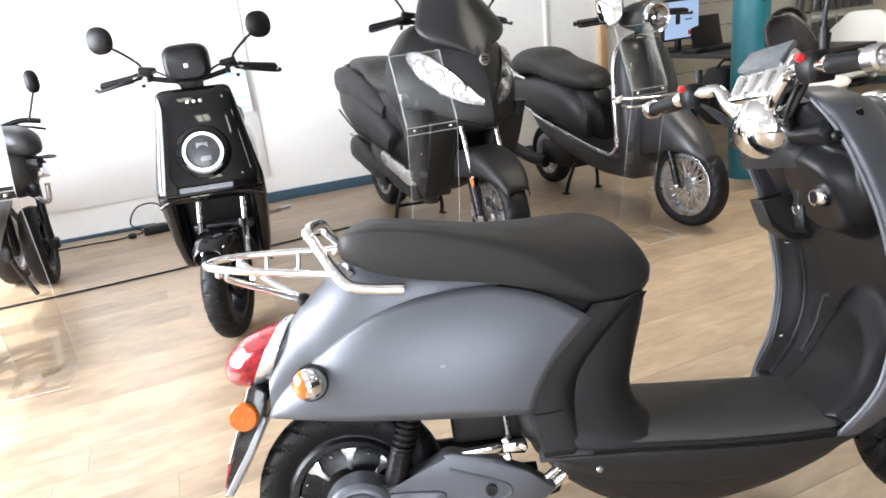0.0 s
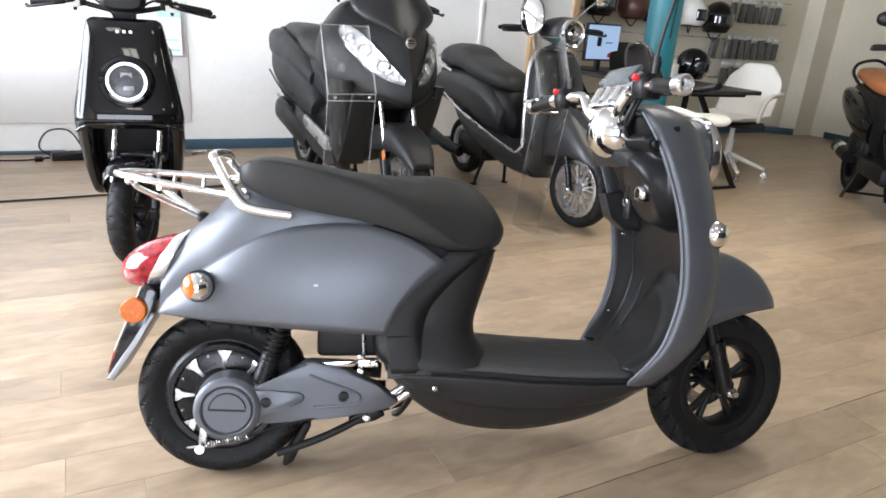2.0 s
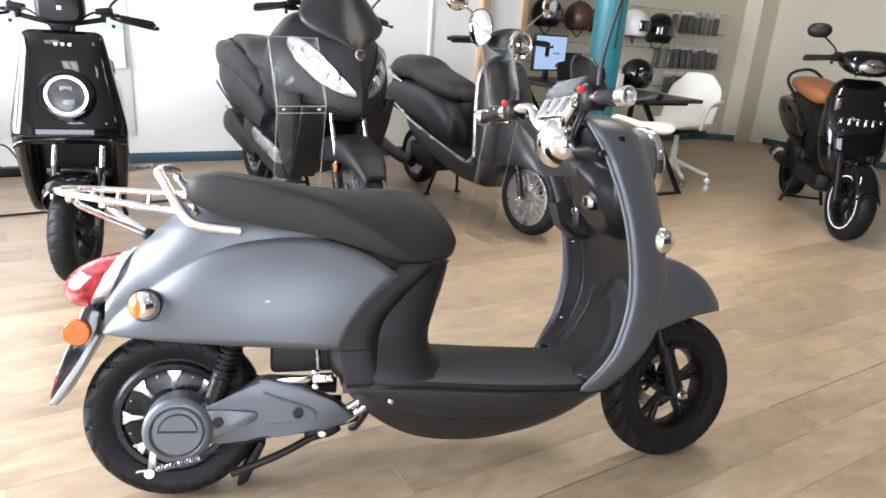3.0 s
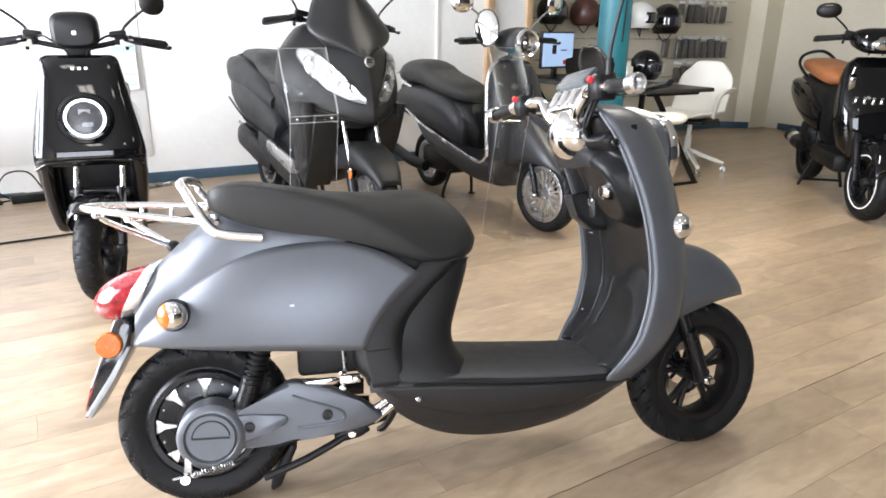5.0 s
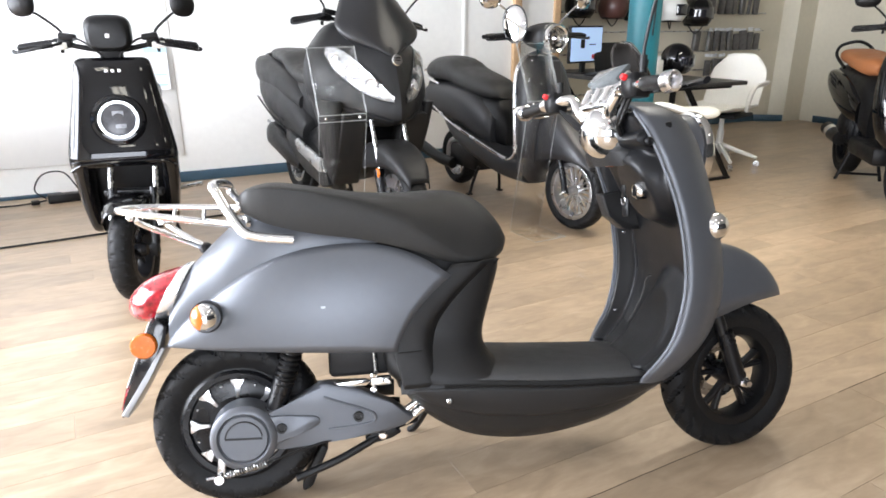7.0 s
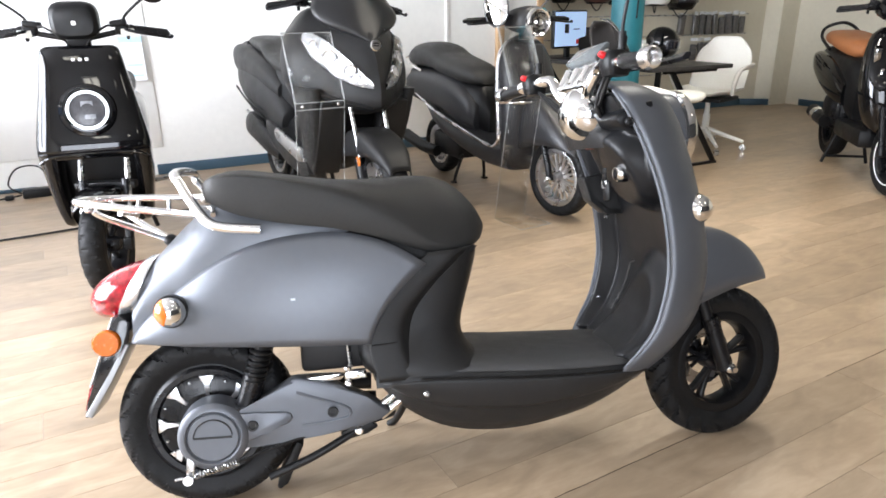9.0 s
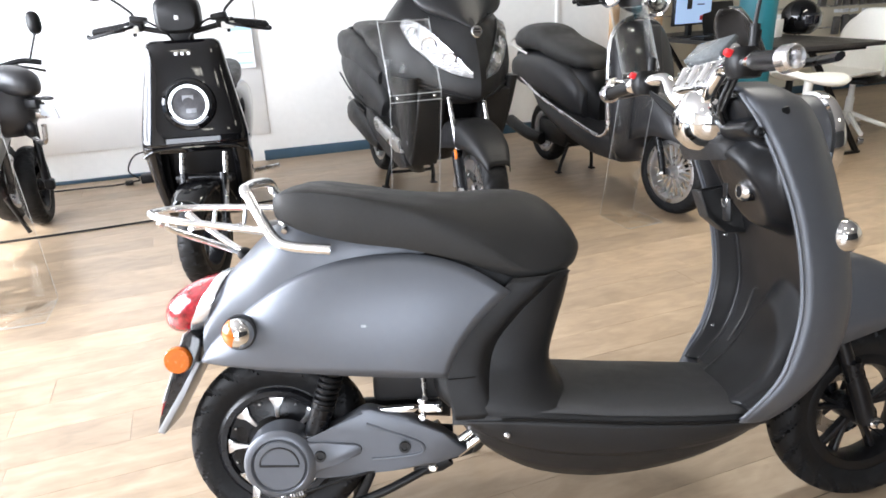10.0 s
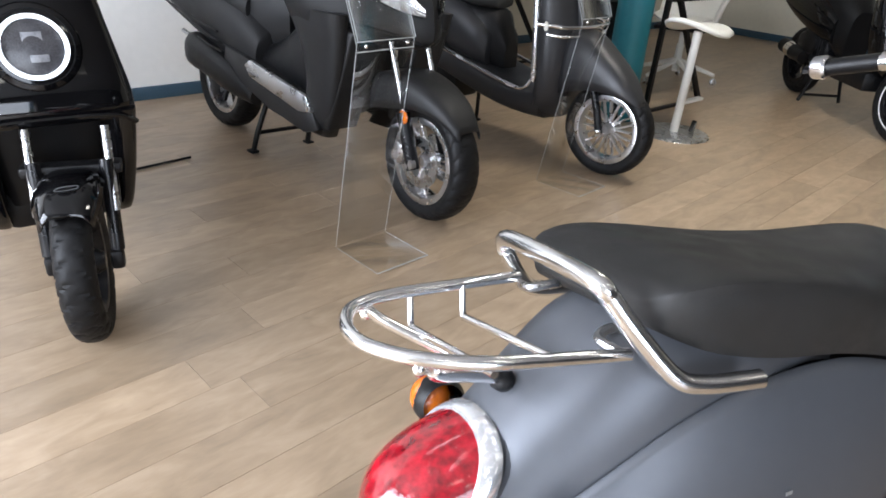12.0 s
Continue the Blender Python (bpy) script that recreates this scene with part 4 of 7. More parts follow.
bm = bmesh.new()
skin(bm, [slant_ring(h, q, g) for h, q, g in ((-0.03, -0.10, -0.002), (-0.02, -0.08, 0.004), (0.02, 0.0, 0.006), (0.07, 0.12, 0.006), (0.11, 0.24, 0.0055), (0.135, 0.31, 0.004), (0.14, 0.32, -0.003))], caps=False)
socket = bmesh.new()
skin(socket, [lamp_ring(q, g) for q, g in ((-0.5, -0.010), (-0.25, -0.003), (-0.07, 0.002))], caps=False)
part("lamp_socket", socket, GREY, tl, "grey collar behind the lamp", angle=60)
part("lamp_ring", bm, WHSILV, tl, "wide bright silver band round the tail lamp", angle=30)

# number plate carrier
fin = part("plate_carrier", prism([(-0.159, 0.479), (-0.131, 0.459), (-0.143, 0.407), (-0.186, 0.334), (-0.238, 0.25), (-0.253, 0.246), (-0.242, 0.283), (-0.213, 0.351), (-0.192, 0.433)], -0.05, 0.05, 0.006), BLADE, sc, "glossy black number plate carrier")
part("carrier_edge", prism([(-0.139, 0.407), (-0.182, 0.334), (-0.234, 0.248), (-0.25, 0.254), (-0.193, 0.34), (-0.149, 0.411)], -0.054, 0.054, 0.003), ALLOYP, fin, "grey edge of the carrier")
PLATE = pose(-0.234, 0, 0.318, 0, 22, 0)
plate = part("number_plate", box(0.003, 0.09, 0.165, PLATE, 0.001), WHITE, fin, "small white number plate")
part("plate_band", box(0.002, 0.014, 0.155, PLATE @ pose(-0.0022, 0.036, 0.005)), BLUEP, plate)
for j in range(2):
    for k in range(3):
        part("plate_mark", box(0.002, 0.014, 0.05, PLATE @ pose(-0.0022, 0.016 - 0.022 * k, 0.02 + 0.07 * j)), CHAR, plate)
part("rear_reflector", box(0.008, 0.055, 0.055, pose(-0.253, 0, 0.258, 0, 16, 0), 0.003), REDLENS, fin, "red reflector strip")
for sgn in (-1, 1):
    ax = AX["y"] if sgn < 0 else Matrix.Rotation(radians(-90), 4, "X")
    rf = part("side_reflector", lathe([(0.0, 0.008), (0.027, 0.008), (0.03, 0.004), (0.03, -0.004), (0, -0.004)], 30, (-0.185, sgn * 0.058, 0.418), ax), AMBER, sc, "round amber side reflector")
    part("reflector_arm", tube([(-0.155, sgn * 0.03, 0.42), (-0.185, sgn * 0.054, 0.418)], 0.012, 8, smooth=False), BLACK, rf)

# chrome luggage rack
rk = part("luggage_rack", tube([(0.04, -0.093, 0.692), (-0.06, -0.092, 0.708), (-0.13, -0.088, 0.719), (-0.19, -0.064, 0.728), (-0.226, -0.018, 0.732), (-0.230, 0.035, 0.734), (-0.206, 0.086, 0.734), (-0.15, 0.108, 0.732), (-0.06, 0.114, 0.727), (0.03, 0.116, 0.722)], 0.0078, 12), TUBING, sc, "chrome tube luggage rack")
for sgn, yo, zo in ((-1, 0.0, 0.0), (1, 0.02, 0.016)):
    part("grab_rail", tube([(0.176, sgn * (0.147 + yo), 0.655 + zo), (0.1, sgn * (0.141 + yo), 0.664 + zo), (0.066, sgn * (0.133 + yo), 0.678 + zo), (0.034, sgn * (0.114 + yo), 0.722 + zo * 0.5), (0.01, sgn * (0.096 + yo), 0.764)], 0.0115, 12), TUBING, rk, "chrome grab rail")
part("grab_bow", tube([(0.01, -0.096, 0.764), (0.0, -0.084, 0.779), (-0.002, 0.0, 0.785), (0.004, 0.10, 0.782), (0.01, 0.116, 0.764)], 0.0115, 12), TUBING, rk, "chrome rear bow of the grab rail")
# two stays from the hoop to the foot on the tail
part("rack_leg", tube([(-0.175, -0.066, 0.712), (-0.165, -0.055, 0.700), (-0.11, -0.01, 0.666), (-0.052, 0.026, 0.634)], 0.0068, 10), TUBING, rk)
part("rack_leg", tube([(-0.185, 0.098, 0.722), (-0.165, 0.09, 0.704), (-0.11, 0.06, 0.670), (-0.052, 0.036, 0.636)], 0.0068, 10), TUBING, rk)
part("leg_foot", blob((-0.046, 0.031, 0.630), 0.016, 0.022, 0.015, 14), BLACK, rk)
for y in (-0.063, 0.102):
    part("leg_bolt", blob((-0.188, y, 0.716), 0.008, 0.008, 0.008, 10), TUBING, rk)
# cranked cross bars, hung from the far tube
for xf, xn in ((-0.127, -0.118), (-0.056, -0.048)):
    part("cross_bar", tube([(xf, 0.111, 0.727), (xf - 0.004, 0.104, 0.694), (xf - 0.004, 0.100, 0.688), (xn, -0.086, 0.704)], 0.0048, 10, smooth=False), TUBING, rk)
for sgn, yo, z in ((-1, 0.0, 0.695), (1, 0.02, 0.712)):
    part("rack_lug", tube([(0.032, sgn * (0.092 + yo), z), (0.026, sgn * (0.06 + yo), z + 0.006), (0.05, sgn * (0.05 + yo), z + 0.010), (0.068, sgn * (0.058 + yo), z + 0.006), (0.072, sgn * (0.085 + yo), z - 0.006)], 0.006, 8), STEEL, rk)

# swing arm with its plastic cover, shock absorber, stand
arm = part("swing_arm_cover", prism([(0.06, 0.262), (0.125, 0.272), (0.205, 0.322), (0.222, 0.323), (0.30, 0.300), (0.37, 0.262), (0.425, 0.222), (0.40, 0.205), (0.352, 0.192), (0.26, 0.184), (0.12, 0.176), (0.06, 0.172)], -0.128, -0.085, 0.008), GREY, sc, "grey plastic swing arm cover")
part("raised_rib", prism([(0.075, 0.259), (0.12, 0.2565), (0.185, 0.251), (0.198, 0.245), (0.201, 0.235), (0.195, 0.226), (0.15, 0.209), (0.107, 0.193), (0.075, 0.188)], -0.1335, -0.12, 0.004), GREY, arm)
part("cover_ridge", tube([(0.212, -0.1275, 0.291), (0.250, -0.128, 0.275), (0.314, -0.128, 0.249), (0.329, -0.128, 0.235), (0.322, -0.128, 0.221), (0.28, -0.128, 0.215), (0.22, -0.128, 0.213)], 0.0035, 8, flat=1.0), GREY, arm)
part("cover_disc", lathe([(0, 0.012), (0.052, 0.012), (0.056, 0.008), (0.060, 0.013), (0.068, 0.012), (0.076, 0.004), (0.078, -0.05), (0, -0.05)], 48, (0.028, -0.128, 0.213)), GREY, arm, "round grey motor cover")
bm = box(0.082, 0.003, 0.004, pose(0.028, -0.1405, 0.212, 0, 3, 0))
tube([(0.028 + 0.041 * math.cos(a), -0.1405, 0.213 + 0.041 * math.sin(a)) for a in steps(radians(5), radians(175), 12)], 0.0018, 6, bm)
part("cover_mark", bm, CHAR, arm)
for x, z in ((0.113, 0.228), (0.290, 0.239)):
    part("screw_cup", lathe([(0, 0.002), (0.006, 0.002), (0.007, 0.005), (0.0115, 0.005), (0.0125, 0.0), (0, 0)], 16, (x, -0.134, z)), CHAR, arm)
arm.location = (0.008, -0.006, -0.008)
for sgn in (-1, 1):
    sh = part("shock_absorber", tube([(0.166, sgn * 0.105, 0.43), (0.103, sgn * 0.105, 0.24)], 0.011, 12, smooth=False), STEEL, sc, "black coil shock absorber")
    part("spring", coil((0.162, sgn * 0.105, 0.415), (0.128, sgn * 0.105, 0.315), 0.021, 0.005, 8), BLACK, sh)
    part("sleeve", tube([(0.131, sgn * 0.105, 0.325), (0.106, sgn * 0.105, 0.252)], 0.024, 16, smooth=False), SATIN, sh)
    part("lower_ring", tube([(0.1075, sgn * 0.105, 0.257), (0.104, sgn * 0.105, 0.247)], 0.0255, 16, smooth=False), STEEL, sh)
    part("upper_mount", tube([(0.17, sgn * 0.105, 0.44), (0.162, sgn * 0.105, 0.414)], 0.02, 12, smooth=False), BLACK, sh)
    part("spring_core", tube([(0.164, sgn * 0.105, 0.42), (0.130, sgn * 0.105, 0.32)], 0.016, 12, smooth=False), BLACK, sh)
part("swing_arm", tube([(0.03, -0.075, 0.205), (0.2, -0.075, 0.235), (0.40, -0.075, 0.225)], 0.022, 10), BLACK, sc)
part("swing_arm", tube([(0.03, 0.085, 0.205), (0.2, 0.085, 0.235), (0.40, 0.075, 0.225)], 0.022, 10), BLACK, sc)
part("controller_box", box(0.22, 0.2, 0.12, Matrix.Translation((0.345, 0, 0.315)), 0.012), BLACK, sc, "black controller box under the seat")
part("frame_tube", tube([(0.20, -0.09, 0.40), (0.32, -0.09, 0.40), (0.46, -0.06, 0.30), (0.50, -0.04, 0.24)], 0.016, 10), BLACK, sc)
part("frame_tube", tube([(0.20, 0.09, 0.40), (0.32, 0.09, 0.40), (0.46, 0.06, 0.30), (0.50, 0.04, 0.24)], 0.016, 10), BLACK, sc)
br = part("brake_arm", prism([(0.205, 0.338), (0.30, 0.342), (0.312, 0.336), (0.30, 0.326), (0.205, 0.326)], -0.125, -0.11, 0.003), CHROME, sc, "chrome brake linkage")
part("clamp", box(0.05, 0.02, 0.02, Matrix.Translation((0.335, -0.118, 0.325)), 0.004), CHROME, br)
for x, z in ((0.318, 0.352), (0.318, 0.318), (0.352, 0.335)):
    bolt(br, (x, -0.13, z), 0.008, material=CHROME)
br.location = (0.02, 0, -0.028)
part("link_rod", tube([(0.325, -0.118, 0.35), (0.322, -0.11, 0.41)], 0.005, 8, smooth=False), STEEL, br)
for k in (0, 1):
    part("side_tube", tube([(0.395 + 0.012 * k, -0.11, 0.213 - 0.018 * k), (0.47 + 0.012 * k, -0.10, 0.262 - 0.018 * k)], 0.009, 10, smooth=False), CHROME, sc, "short chrome frame tube")
part("pivot_plate", prism([(0.33, 0.205), (0.43, 0.215), (0.46, 0.25), (0.44, 0.19), (0.36, 0.17), (0.32, 0.178)], -0.105, -0.08, 0.004), BLACK, sc)
bolt(sc, (0.354, -0.115, 0.170), 0.010, material=CHROME)
part("stand_bracket", prism([(0.31, 0.165), (0.335, 0.178), (0.385, 0.186), (0.40, 0.172), (0.375, 0.158), (0.325, 0.148)], -0.112, -0.092, 0.004), BLACK, sc)
bl = part("brake_lever_arm", prism([(0.018, 0.145), (0.034, 0.145), (0.030, 0.10), (0.012, 0.10)], -0.128, -0.12, 0.002), STEEL, sc, "steel brake arm with cable spring")
bl.location = (-0.041, -0.018, 0.020)
part("cable_spring", coil((0.03, -0.124, 0.102), (0.125, -0.124, 0.122), 0.0065, 0.0018, 16, 5), STEEL, bl)
part("cable_nut", lathe([(0, 0.014), (0.011, 0.014), (0.012, 0), (0.0, -0.004)], 10, (0.018, -0.124, 0.098)), CHROME, bl)
part("cable_pin", tube([(-0.012, -0.124, 0.098), (0.03, -0.124, 0.102)], 0.0035, 8, smooth=False), STEEL, bl)
part("brake_cable", tube([(0.084, -0.142, 0.142), (0.15, -0.138, 0.160), (0.225, -0.132, 0.176), (0.32, -0.115, 0.188), (0.42, -0.09, 0.21)], 0.0035, 6), BLACK, sc)
st = part("centre_stand", tube([(0.345, -0.105, 0.165), (0.249, -0.12, 0.124), (0.146, -0.12, 0.088)], 0.0095, 10), BLACK, sc, "black folded centre stand")
part("stand_tread", prism([(0.205, 0.125), (0.222, 0.118), (0.178, 0.022), (0.158, 0.010), (0.150, 0.016), (0.165, 0.06)], -0.03, 0.04, 0.005), BLACK, st)
part("centre_stand", tube([(0.37, 0.10, 0.175), (0.28, 0.115, 0.135), (0.17, 0.12, 0.092)], 0.0105, 10), BLACK, sc)
part("side_stand", tube([(0.5, 0.11, 0.16), (0.47, 0.19, 0.07), (0.45, 0.215, 0.046)], 0.010, 10), BLACK, sc, "lowered side stand")

# ---- parts that the other scooters share ----


def plain_wheel(parent, name, at, R, w, rim_r, rim_mat, spoke_mat, spokes, thin, label, steer=0.0, twin=True):
    wh = part(name, rim_mesh(rim_r, w * 0.8), rim_mat, parent, label)
    wh.location, wh.rotation_euler = at, (0, 0, radians(steer))
    part("tyre", tyre_mesh(R, w, rim_r + 0.002, 192, 16, 24, 0.006), RUBBER, wh, "black rubber tyre")
    part("hub", lathe([(0, 0.05), (0.022, 0.05), (0.034, 0.03), (0.034, -0.03), (0.022, -0.05), (0, -0.05)], 20), spoke_mat, wh)
    for i in range(spokes):
        for s in ((-1, 1) if twin else (0,)):
            part("spoke", spoke(0.03, rim_r - 0.016, thin * 1.2, thin, 0.02, 2 * math.pi * i / spokes + 0.2 + 0.09 * s, 0.1 * s), spoke_mat, wh)
    return wh


def grip_side(parent, sgn, a, b, c, lever=True):
    """Handlebar tube, grip and lever on one side: from the stem a over the clamp b to the end c."""
    a, b, c = [Vector((p[0], sgn * p[1], p[2])) for p in (a, b, c)]
    t = part("handlebar_tube", tube([a, a.lerp(b, 0.6), b, c], 0.011, 10), BLACK, parent)
    g = part("grip", tube([b, c], 0.0165, 14, smooth=False), BLACK, parent, "black rubber grip")
    part("bar_end", blob(c, 0.011, 0.011, 0.011, 10), BLACK, g)
    part("grip_collar", tube([b.lerp(c, -0.02), b.lerp(c, 0.07)], 0.0195, 14, smooth=False), BLACK, g)
    for k in range(7):
        q = 0.16 + 0.11 * k
        part("grip_rib", tube([b.lerp(c, q), b.lerp(c, q + 0.045)], 0.0178, 14, smooth=False), BLACK, g)
    sw = part("switch_block", box(0.05, 0.055, 0.045, Matrix.Translation(b + Vector((0.0, -sgn * 0.03, -0.022))), 0.012), BLACK, parent)
    part("switch_tab", box(0.018, 0.014, 0.022, Matrix.Translation(b + Vector((-0.01, -sgn * 0.012, -0.042))), 0.004), BLACK, sw)
    part("brake_reservoir", box(0.045, 0.066, 0.026, pose(*(b + Vector((0.016, -sgn * 0.040, 0.012))), sgn * 9, 0, 0), 0.007), BLACK, parent, "black brake fluid reservoir")
    part("brake_hose", tube([b + Vector((0.03, -sgn * 0.06, 0.015)), b.lerp(a, 0.55) + Vector((0.055, 0, 0.03)), a + Vector((0.05, sgn * 0.01, -0.01)), a + Vector((0.02, 0, -0.07))], 0.0045, 6), BLACK, parent)
    if lever:
        part("brake_lever", tube([b + Vector((0.02, -sgn * 0.02, 0)), b + Vector((0.055, sgn * 0.03, -0.012)), c + Vector((0.05, sgn * 0.0, -0.015)), c + Vector((0.04, sgn * 0.015, -0.012))], 0.0065, 8), SATIN, parent, "brake lever")
        part("lever_knob", blob(c + Vector((0.04, sgn * 0.015, -0.012)), 0.009, 0.009, 0.009, 10), SATIN, parent)


def mirror(parent, base, head, rx, rz, frame_mat, stem_mat, turn=0.0, back=True):
    """A rear-view mirror on a bent stem; its glass looks back along minus x."""
    base, head = Vector(base), Vector(head)
    st = part("mirror_stem", tube([base, base + Vector((0.0, 0, 0.03)), base.lerp(head, 0.55) + Vector((0, 0, 0.015)), head + Vector((0.012, 0, -0.012))], 0.0055, 8), stem_mat, parent)
    m = Matrix.Translation(head) @ Matrix.Rotation(radians(turn), 4, "Z")
    bm = bmesh.new()
    skin(bm, [sring((x, 0, 0), (0, 1, 0), (0, 0, 1), rx * k, rz * k, 26, 2.3) for x, k in ((-0.006, 1.0), (0.004, 1.02), (0.016, 0.85), (0.024, 0.5), (0.027, 0.15))])
    h = part("mirror_head", bm, frame_mat, st)
    h.matrix_local = m
    bm = bmesh.new()
    skin(bm, [sring((x, 0, 0), (0, 1, 0), (0, 0, 1), rx * k, rz * k, 26, 2.3) for x, k in ((-0.0075, 0.92), (-0.0085, 0.9))])
    g = part("mirror_glass", bm, MIRROR, st)
    g.matrix_local = m


def front_ring(z, back, front, hw, keel=1.7, n=14):
    """A fairing section: pointed nose, straight back."""
    xm = back + (front - back) * 0.35
    pts = []
    for i in range(n + 1):
        a = -1 + 2 * i / n
        pts.append(Vector((xm + (front - xm) * (1 - abs(a) ** keel) ** 0.85, a * hw, z)))
    pts += [Vector((xm - (xm - back) * 0.6, hw * 0.98, z)), Vector((back, hw * 0.8, z)), Vector((back, 0, z)), Vector((back, -hw * 0.8, z)), Vector((xm - (xm - back) * 0.6, -hw * 0.98, z))]
    return pts


# ---- glossy black scooter with a round lamp ring ----
NIU = pose(0.837, 5.144, 0, 0, 0, -96)
ns = thing("electric_scooter", "glossy black electric scooter with a lit round headlamp ring", "scooter", NIU)
plain_wheel(ns, "front_wheel", (1.29, 0, 0.215), 0.215, 0.094, 0.14, SATIN, SATIN, 5, 0.02, "black front wheel", -14, False)
STEER = Matrix.Translation((1.29, 0, 0)) @ Matrix.Rotation(radians(-14), 4, "Z") @ Matrix.Translation((-1.29, 0, 0))
plain_wheel(ns, "rear_wheel", (0.02, 0, 0.215), 0.215, 0.105, 0.145, SATIN, SATIN, 5, 0.02, "black rear wheel", 0, False)
UP = [(0.555, 1.02, 1.17, 0.212), (0.58, 1.02, 1.182, 0.215), (0.62, 1.01, 1.176, 0.214), (0.70, 1.0, 1.15, 0.200), (0.80, 0.99, 1.12, 0.181), (0.90, 0.98, 1.095, 0.163), (0.96, 0.975, 1.078, 0.152), (0.985, 0.975, 1.066, 0.143), (0.995, 0.985, 1.05, 0.125)]
part("front_shield", loft_z(UP, [0.555, 0.565, 0.58, 0.6] + steps(0.62, 0.96, 12) + [0.975, 0.985, 0.995], 44, 3.6), GLOSS, ns, "glossy black front shield", angle=55)
for sgn in (-1, 1):
    bm = bmesh.new()
    rs = []
    for z in steps(0.235, 0.58, 14):
        x0, x1, yo, th = curve([(0.235, 0.93, 1.03, 0.165, 0.03), (0.26, 0.90, 1.08, 0.180, 0.05), (0.36, 0.86, 1.125, 0.198, 0.066), (0.48, 0.88, 1.160, 0.210, 0.078), (0.58, 0.95, 1.184, 0.2155, 0.085)], z)
        rs.append(sring(((x0 + x1) / 2, sgn * (yo - th / 2), z), (1, 0, 0), (0, 1, 0), (x1 - x0) / 2, th / 2, 24, 3.4))
    skin(bm, rs)
    part("side_skirt", bm, GLOSS, ns, "glossy black side skirt", angle=55)
    part("fork_leg", tube([(1.172, sgn * 0.092, 0.55), (1.205, sgn * 0.092, 0.46), (1.25, sgn * 0.092, 0.34)], 0.0115, 12), STEEL, ns, "bright upper fork tube").matrix_local = STEER
    part("fork_slider", tube([(1.205, sgn * 0.084, 0.47), (1.27, sgn * 0.082, 0.235)], 0.018, 14, smooth=False), SATIN, ns).matrix_local = STEER
    part("fork_foot", box(0.045, 0.035, 0.055, Matrix.Translation((1.275, sgn * 0.078, 0.185)), 0.01), BLACK, ns).matrix_local = STEER
    grip_side(ns, sgn, (1.0, 0.03, 1.02), (0.985, 0.20, 1.055), (0.965, 0.345, 1.035))
    mirror(ns, (0.985, sgn * 0.185, 1.075), (1.0, sgn * 0.305, 1.21), 0.052, 0.052, BLACK, BLACK, sgn * 20)
part("inner_shield", loft_z([(0.3, 0.93, 1.04, 0.13), (0.6, 0.96, 1.06, 0.17), (0.9, 0.97, 1.04, 0.15)], steps(0.3, 0.9, 6), 20, 4), BLACK, ns)
LAMP = pose(1.136, 0, 0.745, 0, -15, 0) @ AX["x"]
lp = part("headlamp", lathe([(0.0, 0.012), (0.07, 0.012), (0.094, 0.010), (0.1, 0.0), (0.1, -0.05), (0, -0.05)], 44, (0, 0, 0), LAMP), GLOSS, ns, "round headlamp with white ring")
part("light_ring", lathe([(0.068, 0.013), (0.070, 0.021), (0.0775, 0.021), (0.0795, 0.012)], 48, (0, 0, 0), LAMP), RING, lp, "white daytime light ring")
part("lamp_lens", lathe([(0.0, 0.018), (0.05, 0.017), (0.066, 0.013)], 36, (0, 0, 0), LAMP), mat("dark_lens", (0.06, 0.06, 0.066), 0.2, var=0.5, scale=30, spec=0.4), lp)
for y, z, w, h in ((0.0, 0.772, 0.052, 0.03), (0.008, 0.722, 0.044, 0.02)):
    part("lamp_cell", box(0.01, w, h, pose(1.153 - (z - 0.745) * 0.27, y, z - h / 2, 0, -15, 0), 0.004), CELL, lp)
part("mudguard", patch(lambda s, t: Vector((1.29 + 0.245 * math.cos(lerp(radians(52), radians(150), s)), (2 * t - 1) * (0.058 + 0.02 * min(s * 5, 1)), 0.228 + 0.238 * math.sin(lerp(radians(52), radians(150), s)) - 0.035 * (2 * t - 1) ** 4)), 18, 12), GLOSS, ns, "glossy black front mudguard", solid=0.004).matrix_local = STEER
dh = part("display_hood", loft_x([(0.94, 1.085, 0.075, 0.05), (0.96, 1.092, 0.088, 0.066), (1.02, 1.095, 0.09, 0.072), (1.06, 1.09, 0.086, 0.068), (1.075, 1.087, 0.07, 0.052)], [0.94, 0.95, 0.96, 0.98, 1.0, 1.02, 1.045, 1.06, 1.07, 1.075], 32, 3.6), BLACK, ns, "black display hood")
part("hood_mark", box(0.004, 0.016, 0.016, Matrix.Translation((1.075, 0.0, 1.075)), 0.001), WHITE, dh)
for sgn in (-1, 1):
    part("switch_pad", box(0.03, 0.055, 0.03, Matrix.Translation((0.998, sgn * 0.19, 1.028)), 0.006), WHITEP, ns, "pale switch block")
part("arch_lip", tube([(1.172, -0.205, 0.545), (1.187, -0.15, 0.572), (1.190, 0, 0.578), (1.187, 0.15, 0.572), (1.172, 0.205, 0.545)], 0.007, 8), GLOSS, ns)
lb = part("lamp_bezel", lathe([(0.086, 0.006), (0.092, 0.016), (0.104, 0.012), (0.112, -0.01)], 44, (0, 0, 0), LAMP), GLOSS, ns, "glossy round bezel")
part("fork_bridge", box(0.05, 0.24, 0.03, Matrix.Translation((1.19, 0, 0.43)), 0.008), BLACK, ns).matrix_local = STEER
part("steering_neck", box(0.06, 0.09, 0.06, Matrix.Translation((1.0, 0, 0.985)), 0.012), BLACK, ns)
part("front_vent", box(0.02, 0.30, 0.012, Matrix.Translation((1.165, 0, 0.562)), 0.005), SATIN, ns)
